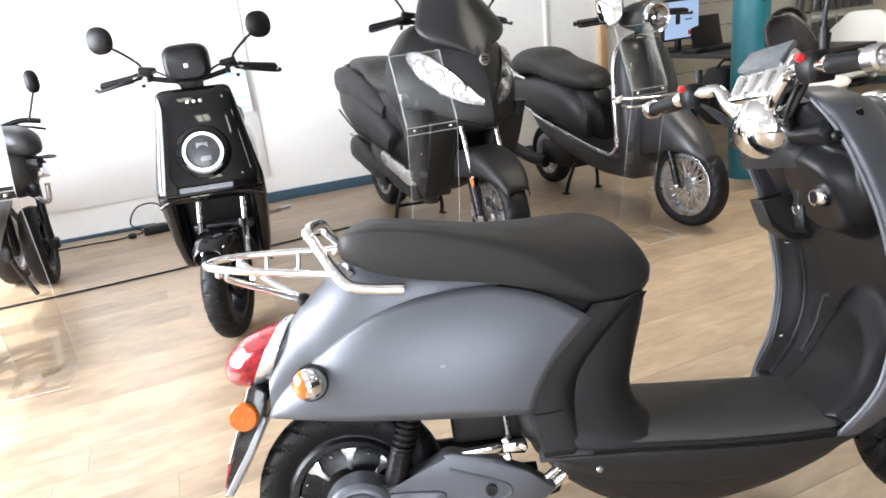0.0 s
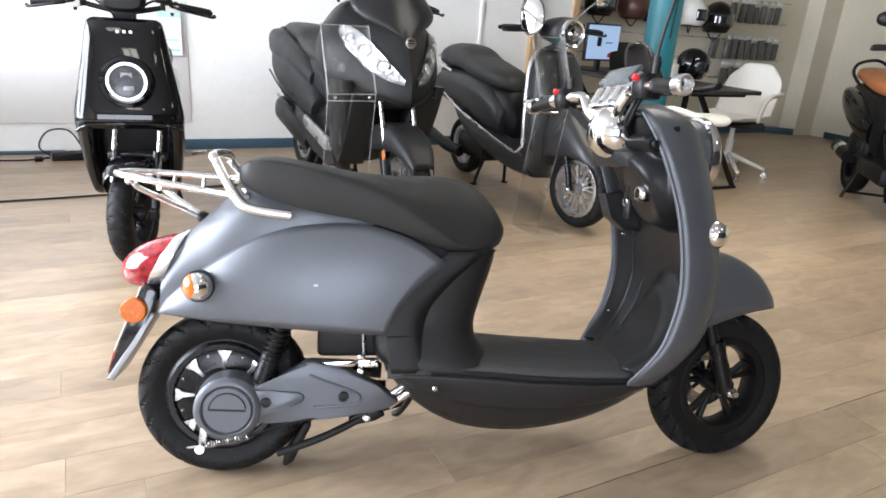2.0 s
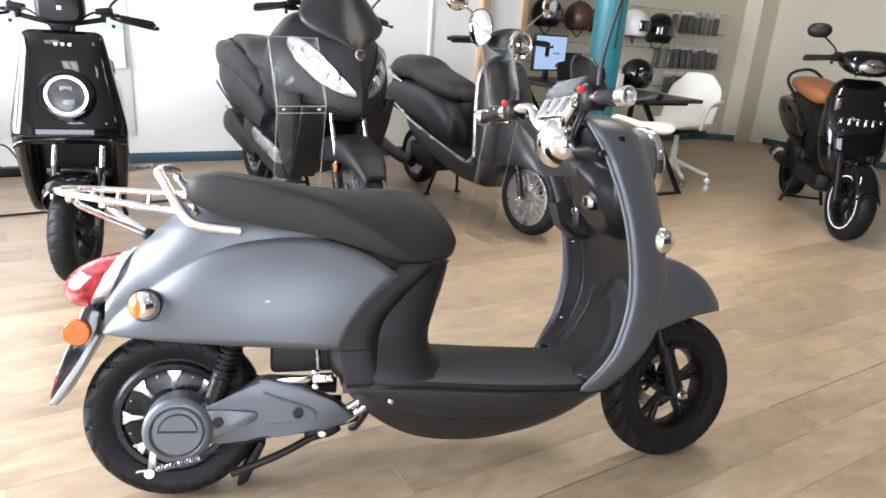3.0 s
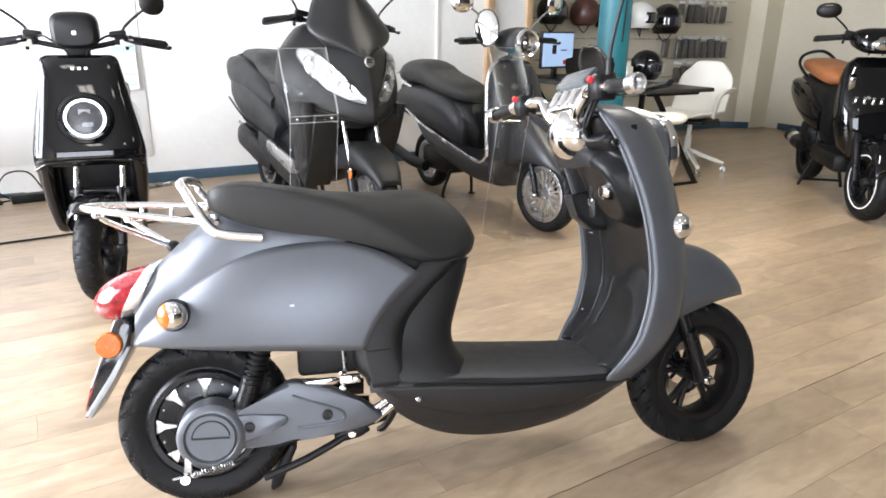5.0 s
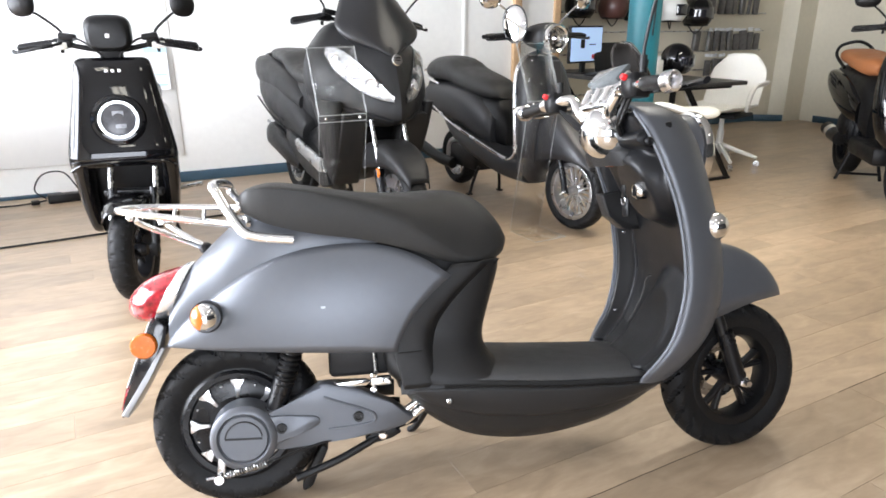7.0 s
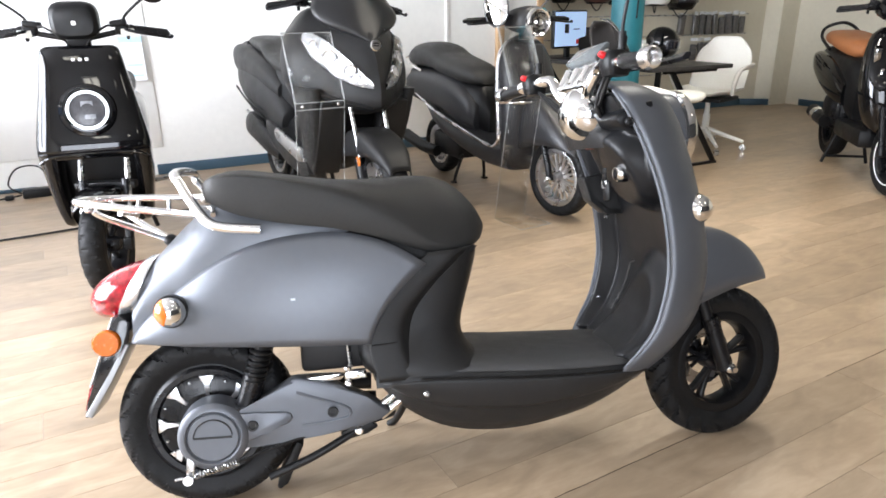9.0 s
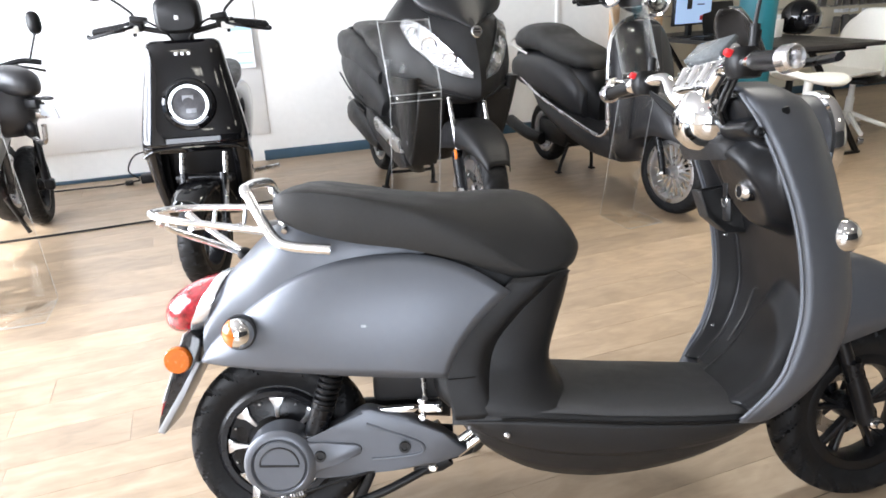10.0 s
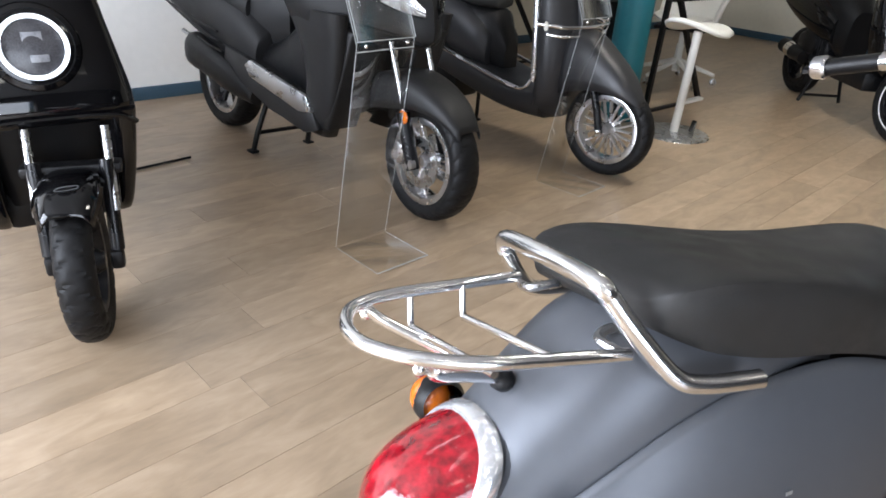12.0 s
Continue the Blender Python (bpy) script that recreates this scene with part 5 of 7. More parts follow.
# the maker's mark as plain strokes
mk = bmesh.new()
for y in (-0.025, 0.0, 0.025):
    box(0.004, 0.013, 0.013, pose(1.084, y, 0.937, 0, -12, 0), 0.002, mk)
part("maker_mark", mk, WHITE, ns)
part("seat", loft_x([(-0.3, 0.78, 0.09, 0.03), (-0.1, 0.77, 0.13, 0.05), (0.2, 0.75, 0.14, 0.05), (0.45, 0.74, 0.10, 0.05), (0.5, 0.73, 0.05, 0.02)], steps(-0.3, 0.5, 12), 24, 3), SEAT, ns, "black seat")
part("tail_body", loft_x([(-0.38, 0.66, 0.06, 0.03), (-0.2, 0.62, 0.15, 0.09), (0.1, 0.58, 0.18, 0.14), (0.4, 0.52, 0.17, 0.2), (0.55, 0.45, 0.13, 0.2)], steps(-0.38, 0.55, 12), 24, 3), GLOSS, ns, "glossy black rear body")
part("floorboard", box(0.65, 0.30, 0.14, Matrix.Translation((0.7, 0, 0.22)), 0.03), BLACK, ns)
part("footpeg", tube([(0.45, 0.16, 0.28), (0.45, 0.30, 0.30)], 0.012, 8, smooth=False), STEEL, ns)
for sgn in (-1, 1):
    part("stand_leg", tube([(0.4, sgn * 0.1, 0.22), (0.37, sgn * 0.15, 0.01)], 0.012, 8, smooth=False), BLACK, ns)

# ---- matte black maxi scooter ----
MAXI = pose(1.85, 5.44, 0.002, 0, 0, -85.6) @ pose(0, 0, 0, -3, 0, 0)
mx = thing("maxi_scooter", "matte black maxi scooter with twin headlamps on its centre stand", "scooter", MAXI)
plain_wheel(mx, "front_wheel", (1.51, -0.012, 0.236), 0.236, 0.125, 0.168, ALLOY, SILVER, 3, 0.034, "cast front wheel with silver lip", -5)
plain_wheel(mx, "rear_wheel", (0.0, 0, 0.24), 0.24, 0.135, 0.165, ALLOY, SATIN, 5, 0.03, "dark cast rear wheel with silver lip")
NOSE = [(0.61, 1.0, 1.28, 0.12), (0.635, 0.98, 1.40, 0.20), (0.66, 0.96, 1.452, 0.262), (0.70, 0.93, 1.462, 0.305), (0.78, 0.90, 1.448, 0.335), (0.87, 0.88, 1.412, 0.338), (0.95, 0.87, 1.375, 0.32), (1.00, 0.86, 1.340, 0.295), (1.05, 0.86, 1.28, 0.255), (1.10, 0.87, 1.22, 0.21), (1.125, 0.9, 1.18, 0.17)]
bm = bmesh.new()
skin(bm, [front_ring(z, *curve(NOSE, z), 1.32, 28) for z in [0.61, 0.62, 0.635, 0.645, 0.66, 0.675] + steps(0.70, 1.125, 22)])
part("front_fairing", bm, MATTE, mx, "matte black pointed front fairing", angle=32)


def nose_at(z, a, off=0.0, keel=1.32):
    back, front, hw = curve(NOSE, z)
    xm = back + (front - back) * 0.35
    p = Vector((xm + (front - xm) * (1 - abs(a) ** keel) ** 0.85, a * hw, z))
    d = Vector((1.0 - 0.6 * abs(a), 1.3 * a, 0.12)).normalized()
    return p + d * off


for sgn in (-1, 1):
    def lamp(s, t, off=0.006):
        z = lerp(0.765, 0.985, s) + (t - 0.5) * curve([(0, 0.03), (0.25, 0.11), (0.55, 0.145), (0.85, 0.10), (1, 0.03)], s)[0]
        return nose_at(z, sgn * lerp(0.10, 0.86, s ** 0.9), off)
    hl = part("headlamp", patch(lambda s, t: lamp(s, t, 0.004), 22, 8), REFLECT, mx, "long swept twin headlamp")
    g = part("headlamp_lens", patch(lambda s, t: lamp(s, t, 0.012 + 0.01 * math.sin(math.pi * t)), 22, 8), LENS, hl, "clear lens")
    g.visible_shadow = False
    for s, r in ((0.28, 0.034), (0.55, 0.04), (0.8, 0.026)):
        p = lamp(s, 0.5, 0.004)
        ax = Matrix.Rotation(radians(38 * sgn), 4, "Z") @ AX["x"]
        part("projector_ring", lathe([(r * 0.80, 0.002), (r * 0.86, 0.011), (r, 0.012), (r * 1.06, 0.0)], 26, p, ax), CHROME, hl)
        part("projector", lathe([(0, 0.010), (r * 0.4, 0.008), (r * 0.8, 0.0)], 24, p, ax), PEARL, hl, "clear projector eye")
    part("lamp_seam", tube([lamp(k, 0.0, 0.005) for k in steps(0, 1, 8)] + [lamp(1, 1, 0.005)] + [lamp(k, 1.0, 0.005) for k in steps(1, 0, 8)], 0.004, 6), BLACK, mx)
    part("air_slot", tube([nose_at(lerp(0.655, 0.72, k), sgn * lerp(0.12, 0.85, k), 0.002) for k in steps(0, 1, 8)], 0.009, 8), BLACK, mx)
    fork = part("fork_leg", tube([(1.37, sgn * 0.09 - 0.035, 0.66), (1.45, sgn * 0.09 - 0.022, 0.42), (1.505, sgn * 0.09 - 0.012, 0.25)], 0.011, 12), STEEL, mx, "steel fork tube")
    part("fork_slider", tube([(1.445, sgn * 0.092 - 0.022, 0.42), (1.512, sgn * 0.092 - 0.012, 0.215)], 0.027, 14, smooth=False), SATIN, fork)
    part("fork_reflector", lathe([(0, 0.006), (0.022, 0.006), (0.026, 0.0), (0, -0.004)], 24, (1.462, sgn * 0.128, 0.405), AX["y"] if sgn < 0 else Matrix.Rotation(radians(-90), 4, "X")), AMBER, fork, "round amber reflector")
    part("axle_cap", lathe([(0, 0.02), (0.02, 0.018), (0.026, 0), (0, -0.01)], 18, (1.51, sgn * 0.112, 0.236), AX["y"] if sgn < 0 else Matrix.Rotation(radians(-90), 4, "X")), ALLOY, fork)
    part("brake_disc", lathe([(0.06, 0), (0.1, 0), (0.1, 0.004), (0.06, 0.004)], 36, (1.51, sgn * 0.068, 0.236), loop=True), STEEL, mx, "steel brake disc")
    part("brake_caliper", box(0.07, 0.04, 0.08, pose(1.412, sgn * 0.09, 0.22, 0, 20, 0), 0.012), ALLOY, mx)
    grip_side(mx, sgn, (1.02, 0.04, 1.12), (0.98, 0.24, 1.15), (0.94, 0.38, 1.125))
    mirror(mx, (1.03, sgn * 0.24, 1.17), (1.06, sgn * 0.35, 1.33), 0.065, 0.042, BLACK, BLACK, sgn * 15)
    part("lower_panel", prism([(1.12, 0.30), (1.17, 0.29), (1.235, 0.48), (1.30, 0.68), (1.20, 0.70), (1.14, 0.5)], sgn * 0.10, sgn * 0.245, 0.012), MATTE, mx, "matte black lower front panel")
    # lower leg fairing
    bm = bmesh.new()
    rs = []
    for z in steps(0.24, 0.74, 12):
        x0, x1, yo, th = curve([(0.24, 0.95, 1.10, 0.20, 0.07), (0.30, 0.96, 1.16, 0.24, 0.08), (0.45, 1.03, 1.22, 0.268, 0.08), (0.60, 1.02, 1.26, 0.290, 0.08), (0.74, 0.94, 1.28, 0.31, 0.08)], z)
        rs.append(sring(((x0 + x1) / 2, sgn * (yo - th / 2), z), (1, 0, 0), (0, 1, 0), (x1 - x0) / 2, th / 2, 18, 3.5))
    skin(bm, rs)
    part("leg_fairing", bm, MATTE, mx, "matte black leg fairing", angle=50)
    fs = part("floor_side", prism([(0.42, 0.50), (0.60, 0.47), (1.06, 0.375), (1.12, 0.28), (1.02, 0.25), (0.78, 0.29), (0.55, 0.36), (0.40, 0.43)], sgn * 0.16, sgn * 0.258, 0.012), MATTE, mx, "matte black side of the foot boards")
    part("foot_plate", prism([(0.60, 0.445), (0.64, 0.472), (1.05, 0.405), (1.085, 0.348), (1.0, 0.335), (0.64, 0.40)], sgn * 0.25, sgn * 0.270, 0.005), ALLOY, mx, "silver foot plate trim")
    for k in range(4):
        part("panel_slot", tube([(0.14 + 0.03 * k, sgn * 0.268, 0.585 - 0.042 * k), (0.26 + 0.03 * k, sgn * 0.272, 0.562 - 0.042 * k), (0.36 + 0.02 * k, sgn * 0.258, 0.545 - 0.04 * k)], 0.005, 6), BLACK, mx)
    part("upper_tail_panel", loft_x([(-0.40, 0.845, 0.03, 0.03), (-0.33, 0.82, 0.07, 0.08), (-0.15, 0.79, 0.09, 0.105), (0.1, 0.755, 0.09, 0.095), (0.35, 0.70, 0.075, 0.08), (0.52, 0.65, 0.05, 0.05)], steps(-0.40, 0.52, 16), 22, 2.4), MATTE, mx, "matte black upper tail panel", angle=60).location = (0, sgn * 0.158, 0.01)
    part("side_panel", loft_x([(-0.34, 0.74, 0.05, 0.04), (-0.25, 0.72, 0.1, 0.10), (-0.05, 0.68, 0.13, 0.15), (0.2, 0.62, 0.135, 0.17), (0.45, 0.54, 0.12, 0.16), (0.62, 0.46, 0.10, 0.12)], steps(-0.34, 0.62, 14), 22, 2.5), MATTE, mx, "bulging matte black rear panel", angle=60).location = (0, sgn * 0.125, 0)
    part("panel_seam", tube([(-0.2, sgn * 0.25, 0.64), (0.1, sgn * 0.262, 0.56), (0.35, sgn * 0.25, 0.50), (0.55, sgn * 0.225, 0.46)], 0.006, 6), BLACK, mx)
    part("grab_handle", tube([(0.05, sgn * 0.15, 0.86), (-0.12, sgn * 0.18, 0.88), (-0.26, sgn * 0.16, 0.91), (-0.32, sgn * 0.08, 0.92)], 0.014, 10), SATIN, mx)
    part("rear_indicator", box(0.08, 0.02, 0.05, pose(-0.33, sgn * 0.14, 0.86, 0, -30, sgn * -30), 0.008), REFLECT, mx, "clear tail indicator")
    part("stand_leg", tube([(0.50, sgn * 0.10, 0.24), (0.49, sgn * 0.145, 0.10), (0.47, sgn * 0.155, 0.012)], 0.013, 10), BLACK, mx, "centre stand leg")
    part("stand_foot", box(0.05, 0.04, 0.014, Matrix.Translation((0.47, sgn * 0.16, 0.0)), 0.004), BLACK, mx)
part("stand_bar", tube([(0.49, -0.145, 0.1), (0.49, 0.145, 0.1)], 0.010, 8, smooth=False), BLACK, mx)
def screen(s, t):
    u = 2 * t - 1
    w = curve([(0, 0.09), (0.12, 0.19), (0.3, 0.235), (0.5, 0.205), (0.7, 0.165), (0.87, 0.12), (1, 0.05)], s)[0]
    return Vector((lerp(1.30, 1.04, s ** 0.9) + 0.11 * (1 - u * u) - 0.05, u * w, lerp(1.0, 1.35, s) - 0.03 * (1 - s) * (1 - abs(u))))


part("windscreen", patch(screen, 20, 20), mat("black_screen", (0.016, 0.016, 0.017), 0.34, var=0.1, scale=5, spec=0.4), mx, "glossy black windscreen", solid=0.004, angle=70)
part("dashboard", loft_x([(0.95, 1.11, 0.14, 0.02), (1.02, 1.14, 0.17, 0.04), (1.12, 1.14, 0.16, 0.04), (1.18, 1.11, 0.1, 0.02)], steps(0.95, 1.18, 6), 20, 3), BLACK, mx)
em = part("emblem", lathe([(0, 0.006), (0.024, 0.006), (0.028, 0.002), (0.028, -0.006), (0, -0.006)], 28, (1.398, 0, 0.955), AX["x"] @ Matrix.Rotation(radians(-12), 4, "Y")), CHROME, mx, "round chrome badge")
for k in (-1, 0, 1):
    part("emblem_bar", box(0.003, 0.03, 0.005, Matrix.Translation((1.404, 0, 0.952 + 0.012 * k))), SATIN, em)
def maxi_guard(s, t):
    x = lerp(1.27, 1.70, s)
    zt = curve([(1.27, 0.535), (1.38, 0.560), (1.475, 0.548), (1.58, 0.505), (1.65, 0.455), (1.70, 0.395)], x)[0]
    zb = curve([(1.27, 0.40), (1.40, 0.425), (1.52, 0.440), (1.63, 0.415), (1.70, 0.36)], x)[0]
    w = curve([(1.27, 0.115), (1.45, 0.112), (1.60, 0.092), (1.70, 0.055)], x)[0]
    c, q = math.cos(math.pi * t), math.sin(math.pi * t)
    return Vector((x, -w * math.copysign(abs(c) ** 0.42, c) - 0.012, lerp(zb, zt, abs(q) ** 0.6)))


part("front_mudguard", patch(maxi_guard, 26, 30), MATTE, mx, "matte black beaked front mudguard", solid=0.005, angle=40)
for k in range(4):
    part("mudguard_rib", tube([(1.60 + 0.022 * k, y - 0.012, curve([(1.58, 0.505), (1.65, 0.455), (1.70, 0.395)], 1.60 + 0.022 * k)[0] - 0.004 - 0.9 * y * y) for y in steps(-0.065 + 0.006 * k, 0.065 - 0.006 * k, 6)], 0.003, 6), BLACK, mx)
part("centre_body", loft_x([(0.3, 0.42, 0.16, 0.16), (0.5, 0.40, 0.2, 0.14), (0.7, 0.42, 0.19, 0.16), (0.95, 0.52, 0.2, 0.26), (1.05, 0.6, 0.18, 0.24)], steps(0.3, 1.05, 10), 22, 3), BLACK, mx)
part("seat", loft_x([(-0.30, 0.925, 0.08, 0.02), (-0.26, 0.925, 0.13, 0.038), (-0.1, 0.92, 0.165, 0.05), (0.12, 0.89, 0.17, 0.055), (0.2, 0.84, 0.175, 0.06), (0.4, 0.80, 0.17, 0.06), (0.6, 0.80, 0.13, 0.05), (0.72, 0.82, 0.08, 0.03)], steps(-0.30, 0.72, 18), 26, 2.8), SEAT, mx, "two-level black seat")
part("tail_body", loft_x([(-0.42, 0.86, 0.04, 0.03), (-0.36, 0.85, 0.09, 0.06), (-0.2, 0.82, 0.15, 0.1), (0.1, 0.72, 0.19, 0.15), (0.5, 0.64, 0.19, 0.18), (0.72, 0.66, 0.12, 0.16)], steps(-0.42, 0.72, 14), 24, 2.8), MATTE, mx, "matte black tail body")
mf = part("muffler", loft_x([(-0.27, 0.46, 0.035, 0.045), (-0.25, 0.458, 0.06, 0.075), (-0.1, 0.44, 0.065, 0.085), (0.15, 0.38, 0.055, 0.07), (0.3, 0.33, 0.03, 0.03)], steps(-0.27, 0.3, 12), 20, 2.4), BLACK, mx, "black muffler")
mf.location = (0.32, -0.225, -0.03)
part("muffler_strap", tube([(0.02, -0.25, 0.50), (0.16, -0.24, 0.47), (0.28, -0.2, 0.42)], 0.01, 8), STEEL, mx)
part("rear_fender", loft_x([(-0.38, 0.60, 0.03, 0.03), (-0.3, 0.60, 0.08, 0.06), (0.0, 0.56, 0.1, 0.06), (0.2, 0.5, 0.1, 0.06)], steps(-0.38, 0.2, 8), 16, 3), BLACK, mx)
part("engine_block", box(0.4, 0.24, 0.2, Matrix.Translation((0.28, 0, 0.22)), 0.04), BLACK, mx)

# ---- anthracite retro scooter ----
RETRO = pose(2.955, 5.18, 0, 0, 0, -87.8)
rt = thing("retro_scooter", "dark grey retro scooter with chrome trim on its centre stand", "scooter", RETRO)
plain_wheel(rt, "front_wheel", (1.328, 0, 0.222), 0.222, 0.10, 0.162, ALLOY, ALLOY, 10, 0.010, "silver multi-spoke front wheel", 6)
plain_wheel(rt, "rear_wheel", (0.0, 0, 0.205), 0.205, 0.10, 0.138, ALLOY, ALLOY, 8, 0.008, "silver multi-spoke rear wheel")
DGREY = mat("anthracite_paint", (0.028, 0.028, 0.03), 0.42, 0.2, var=0.05, scale=6, bump=0.1, bscale=1400)
RS = [(0.22, 0.96, 1.06, 0.12), (0.28, 0.985, 1.09, 0.165), (0.36, 1.0, 1.11, 0.185), (0.5, 1.0, 1.12, 0.192), (0.65, 0.985, 1.105, 0.19), (0.78, 0.965, 1.075, 0.178), (0.87, 0.95, 1.04, 0.155), (0.93, 0.94, 1.01, 0.11), (0.95, 0.94, 0.99, 0.06)]


def retro_shield(s, t):
    z = lerp(0.22, 0.95, s)
    e, f, w = curve(RS, z)
    a = math.pi * t
    c, q = math.cos(a), math.sin(a)
    return Vector((lerp(e, f, abs(q) ** 0.8), -w * math.copysign(abs(c) ** 0.85, c), z))


part("leg_shield", patch(retro_shield, 34, 32), DGREY, rt, "anthracite leg shield", solid=0.02, angle=70)
part("shield_trim", tube([(curve(RS, z)[0] - 0.008, -curve(RS, z)[2] - 0.004, z) for z in steps(0.40, 0.94, 12)] + [(0.935, 0, 0.965)] + [(curve(RS, z)[0] - 0.008, curve(RS, z)[2] + 0.004, z) for z in steps(0.94, 0.40, 12)], 0.0145, 10), SILVER, rt, "chrome edge trim")
part("inner_shield", loft_z([(0.33, 0.96, 1.0, 0.15), (0.5, 0.97, 1.05, 0.17), (0.8, 0.95, 1.03, 0.15), (0.92, 0.94, 1.0, 0.10)], steps(0.33, 0.92, 10), 22, 4), BLACK, rt)
part("steering_cover", prism([(1.085, 0.93), (1.12, 0.72), (1.13, 0.52), (1.10, 0.52), (1.03, 0.95)], -0.04, 0.04, 0.01), DGREY, rt)
part("badge", lathe([(0, 0.004), (0.018, 0.004), (0.022, 0), (0, -0.003)], 22, (1.075, 0, 0.86), AX["x"]), CHROME, rt, "round chrome badge")
part("bumper_bar", tube([(1.02, -0.235, 0.667), (1.10, -0.19, 0.665), (1.12, -0.16, 0.66), (1.155, 0, 0.658), (1.12, 0.16, 0.66), (1.04, 0.21, 0.665)], 0.010, 10), CHROME, rt, "chrome bumper bar")
part("bumper_end", box(0.02, 0.09, 0.03, pose(1.055, -0.22, 0.648, 0, 0, 38), 0.008), WHITEP, rt, "pale bumper end piece")
part("bumper_bar", tube([(1.05, -0.2, 0.625), (1.12, -0.155, 0.62), (1.15, 0, 0.618), (1.12, 0.155, 0.62), (1.05, 0.2, 0.625)], 0.008, 10), CHROME, rt)


def retro_guard(s, t):
    x = lerp(1.10, 1.49, s)
    zt = curve([(1.10, 0.66), (1.2, 0.63), (1.3, 0.56), (1.4, 0.48), (1.49, 0.37)], x)[0]
    zb = curve([(1.10, 0.36), (1.25, 0.40), (1.38, 0.40), (1.49, 0.36)], x)[0]
    w = curve([(1.1, 0.13), (1.25, 0.11), (1.4, 0.08), (1.49, 0.03)], x)[0]
    a = math.pi * t
    c, q = math.cos(a), math.sin(a)
    return Vector((x, -w * math.copysign(abs(c) ** 0.6, c), lerp(zb, zt, abs(q) ** 0.75)))


part("front_mudguard", patch(retro_guard, 20, 20), DGREY, rt, "anthracite front mudguard", solid=0.005, angle=70)
for sgn in (-1, 1):
    part("fork_leg", tube([(1.24, sgn * 0.07, 0.44), (1.29, sgn * 0.07, 0.32), (1.322, sgn * 0.07, 0.21)], 0.018, 10), SATIN, rt)
    part("axle_nut", blob((1.328, sgn * 0.088, 0.222), 0.014, 0.012, 0.014, 12), CHROME, rt)
    grip_side(rt, sgn, (0.95, 0.05, 1.04), (0.92, 0.19, 1.06), (0.89, 0.345, 1.055))
    mirror(rt, (0.93, sgn * 0.13, 1.09), (0.90, sgn * 0.33, 1.27), 0.065, 0.065, CHROME, CHROME, sgn * 15)
    part("side_cowl", loft_x([(-0.36, 0.60, 0.02, 0.03), (-0.31, 0.60, 0.06, 0.07), (-0.2, 0.60, 0.09, 0.10), (0.05, 0.59, 0.10, 0.125), (0.3, 0.555, 0.095, 0.135), (0.48, 0.50, 0.075, 0.12), (0.58, 0.45, 0.04, 0.08)], steps(-0.36, 0.58, 16), 24, 2.4), DGREY, rt, "bulbous anthracite side cowl", angle=70).location = (0.03, sgn * 0.09, 0.02)
    part("floor_trim", tube([(-0.1, sgn * 0.17, 0.575), (0.2, sgn * 0.195, 0.49), (0.6, sgn * 0.192, 0.40), (0.87, sgn * 0.19, 0.352), (0.95, sgn * 0.188, 0.365), (0.99, sgn * 0.188, 0.42)], 0.0095, 8), SILVER, rt, "chrome floor trim")
    for k in range(5):
        part("cowl_slot", box(0.05, 0.006, 0.008, pose(0.22 + 0.028 * k, sgn * 0.205, 0.505 - 0.012 * (k % 2), 0, 20, 0), 0.002), BLACK, rt)
    part("stand_leg", tube([(0.40, sgn * 0.08, 0.2), (0.37, sgn * 0.11, 0.08), (0.355, sgn * 0.12, 0.012)], 0.011, 8), BLACK, rt, "centre stand leg")
    part("stand_foot", box(0.04, 0.035, 0.012, Matrix.Translation((0.355, sgn * 0.125, 0.0)), 0.003), BLACK, rt)
    part("bar_end", blob((0.89, sgn * 0.36, 1.055), 0.012, 0.014, 0.012, 10), BLACK, rt)
bm = bmesh.new()
skin(bm, [sring((x, 0, 0), (0, 1, 0), (0, 0, 1), 0.072 * k, 0.104 * k, 30, 2.2) for x, k in ((0.0, 1.0), (0.008, 1.0), (0.016, 0.85), (0.02, 0.5))])
om = part("oval_mirror", bm, SATIN, rt, "oval mirror with a thin black rim")
om.matrix_local = pose(0.98, -0.215, 1.125, -12, 10, 124)
bm = bmesh.new()
skin(bm, [sring((x, 0, 0), (0, 1, 0), (0, 0, 1), 0.072 * k, 0.104 * k, 30, 2.2) for x, k in ((-0.001, 0.92), (-0.002, 0.9))])
part("mirror_glass", bm, MIRROR, om)
part("headset", loft_x([(0.86, 1.05, 0.05, 0.03), (0.9, 1.055, 0.11, 0.055), (0.98, 1.055, 0.12, 0.075), (1.03, 1.05, 0.09, 0.08), (1.05, 1.045, 0.075, 0.075)], steps(0.86, 1.05, 10), 26, 2.5), DGREY, rt, "rounded anthracite headset", angle=70)
hl = part("headlamp", lathe([(0.066, -0.02), (0.078, -0.01), (0.08, 0.01), (0.07, 0.02), (0.06, 0.012)], 36, (1.075, 0, 1.045), AX["x"]), CHROME, rt, "round chrome headlamp")
part("lamp_reflector", lathe([(0, -0.03), (0.03, -0.025), (0.06, 0.0), (0.066, 0.012)], 32, (1.075, 0, 1.045), AX["x"]), REFLECT, hl)
part("lamp_lens", lathe([(0, 0.034), (0.04, 0.026), (0.068, 0.012)], 32, (1.075, 0, 1.045), AX["x"]), LENS, hl, "clear domed lamp glass")
part("lamp_bulb", lathe([(0, 0.012), (0.016, 0.01), (0.026, 0.0), (0.028, -0.02)], 24, (1.075, 0, 1.045), AX["x"]), CHROME, hl)
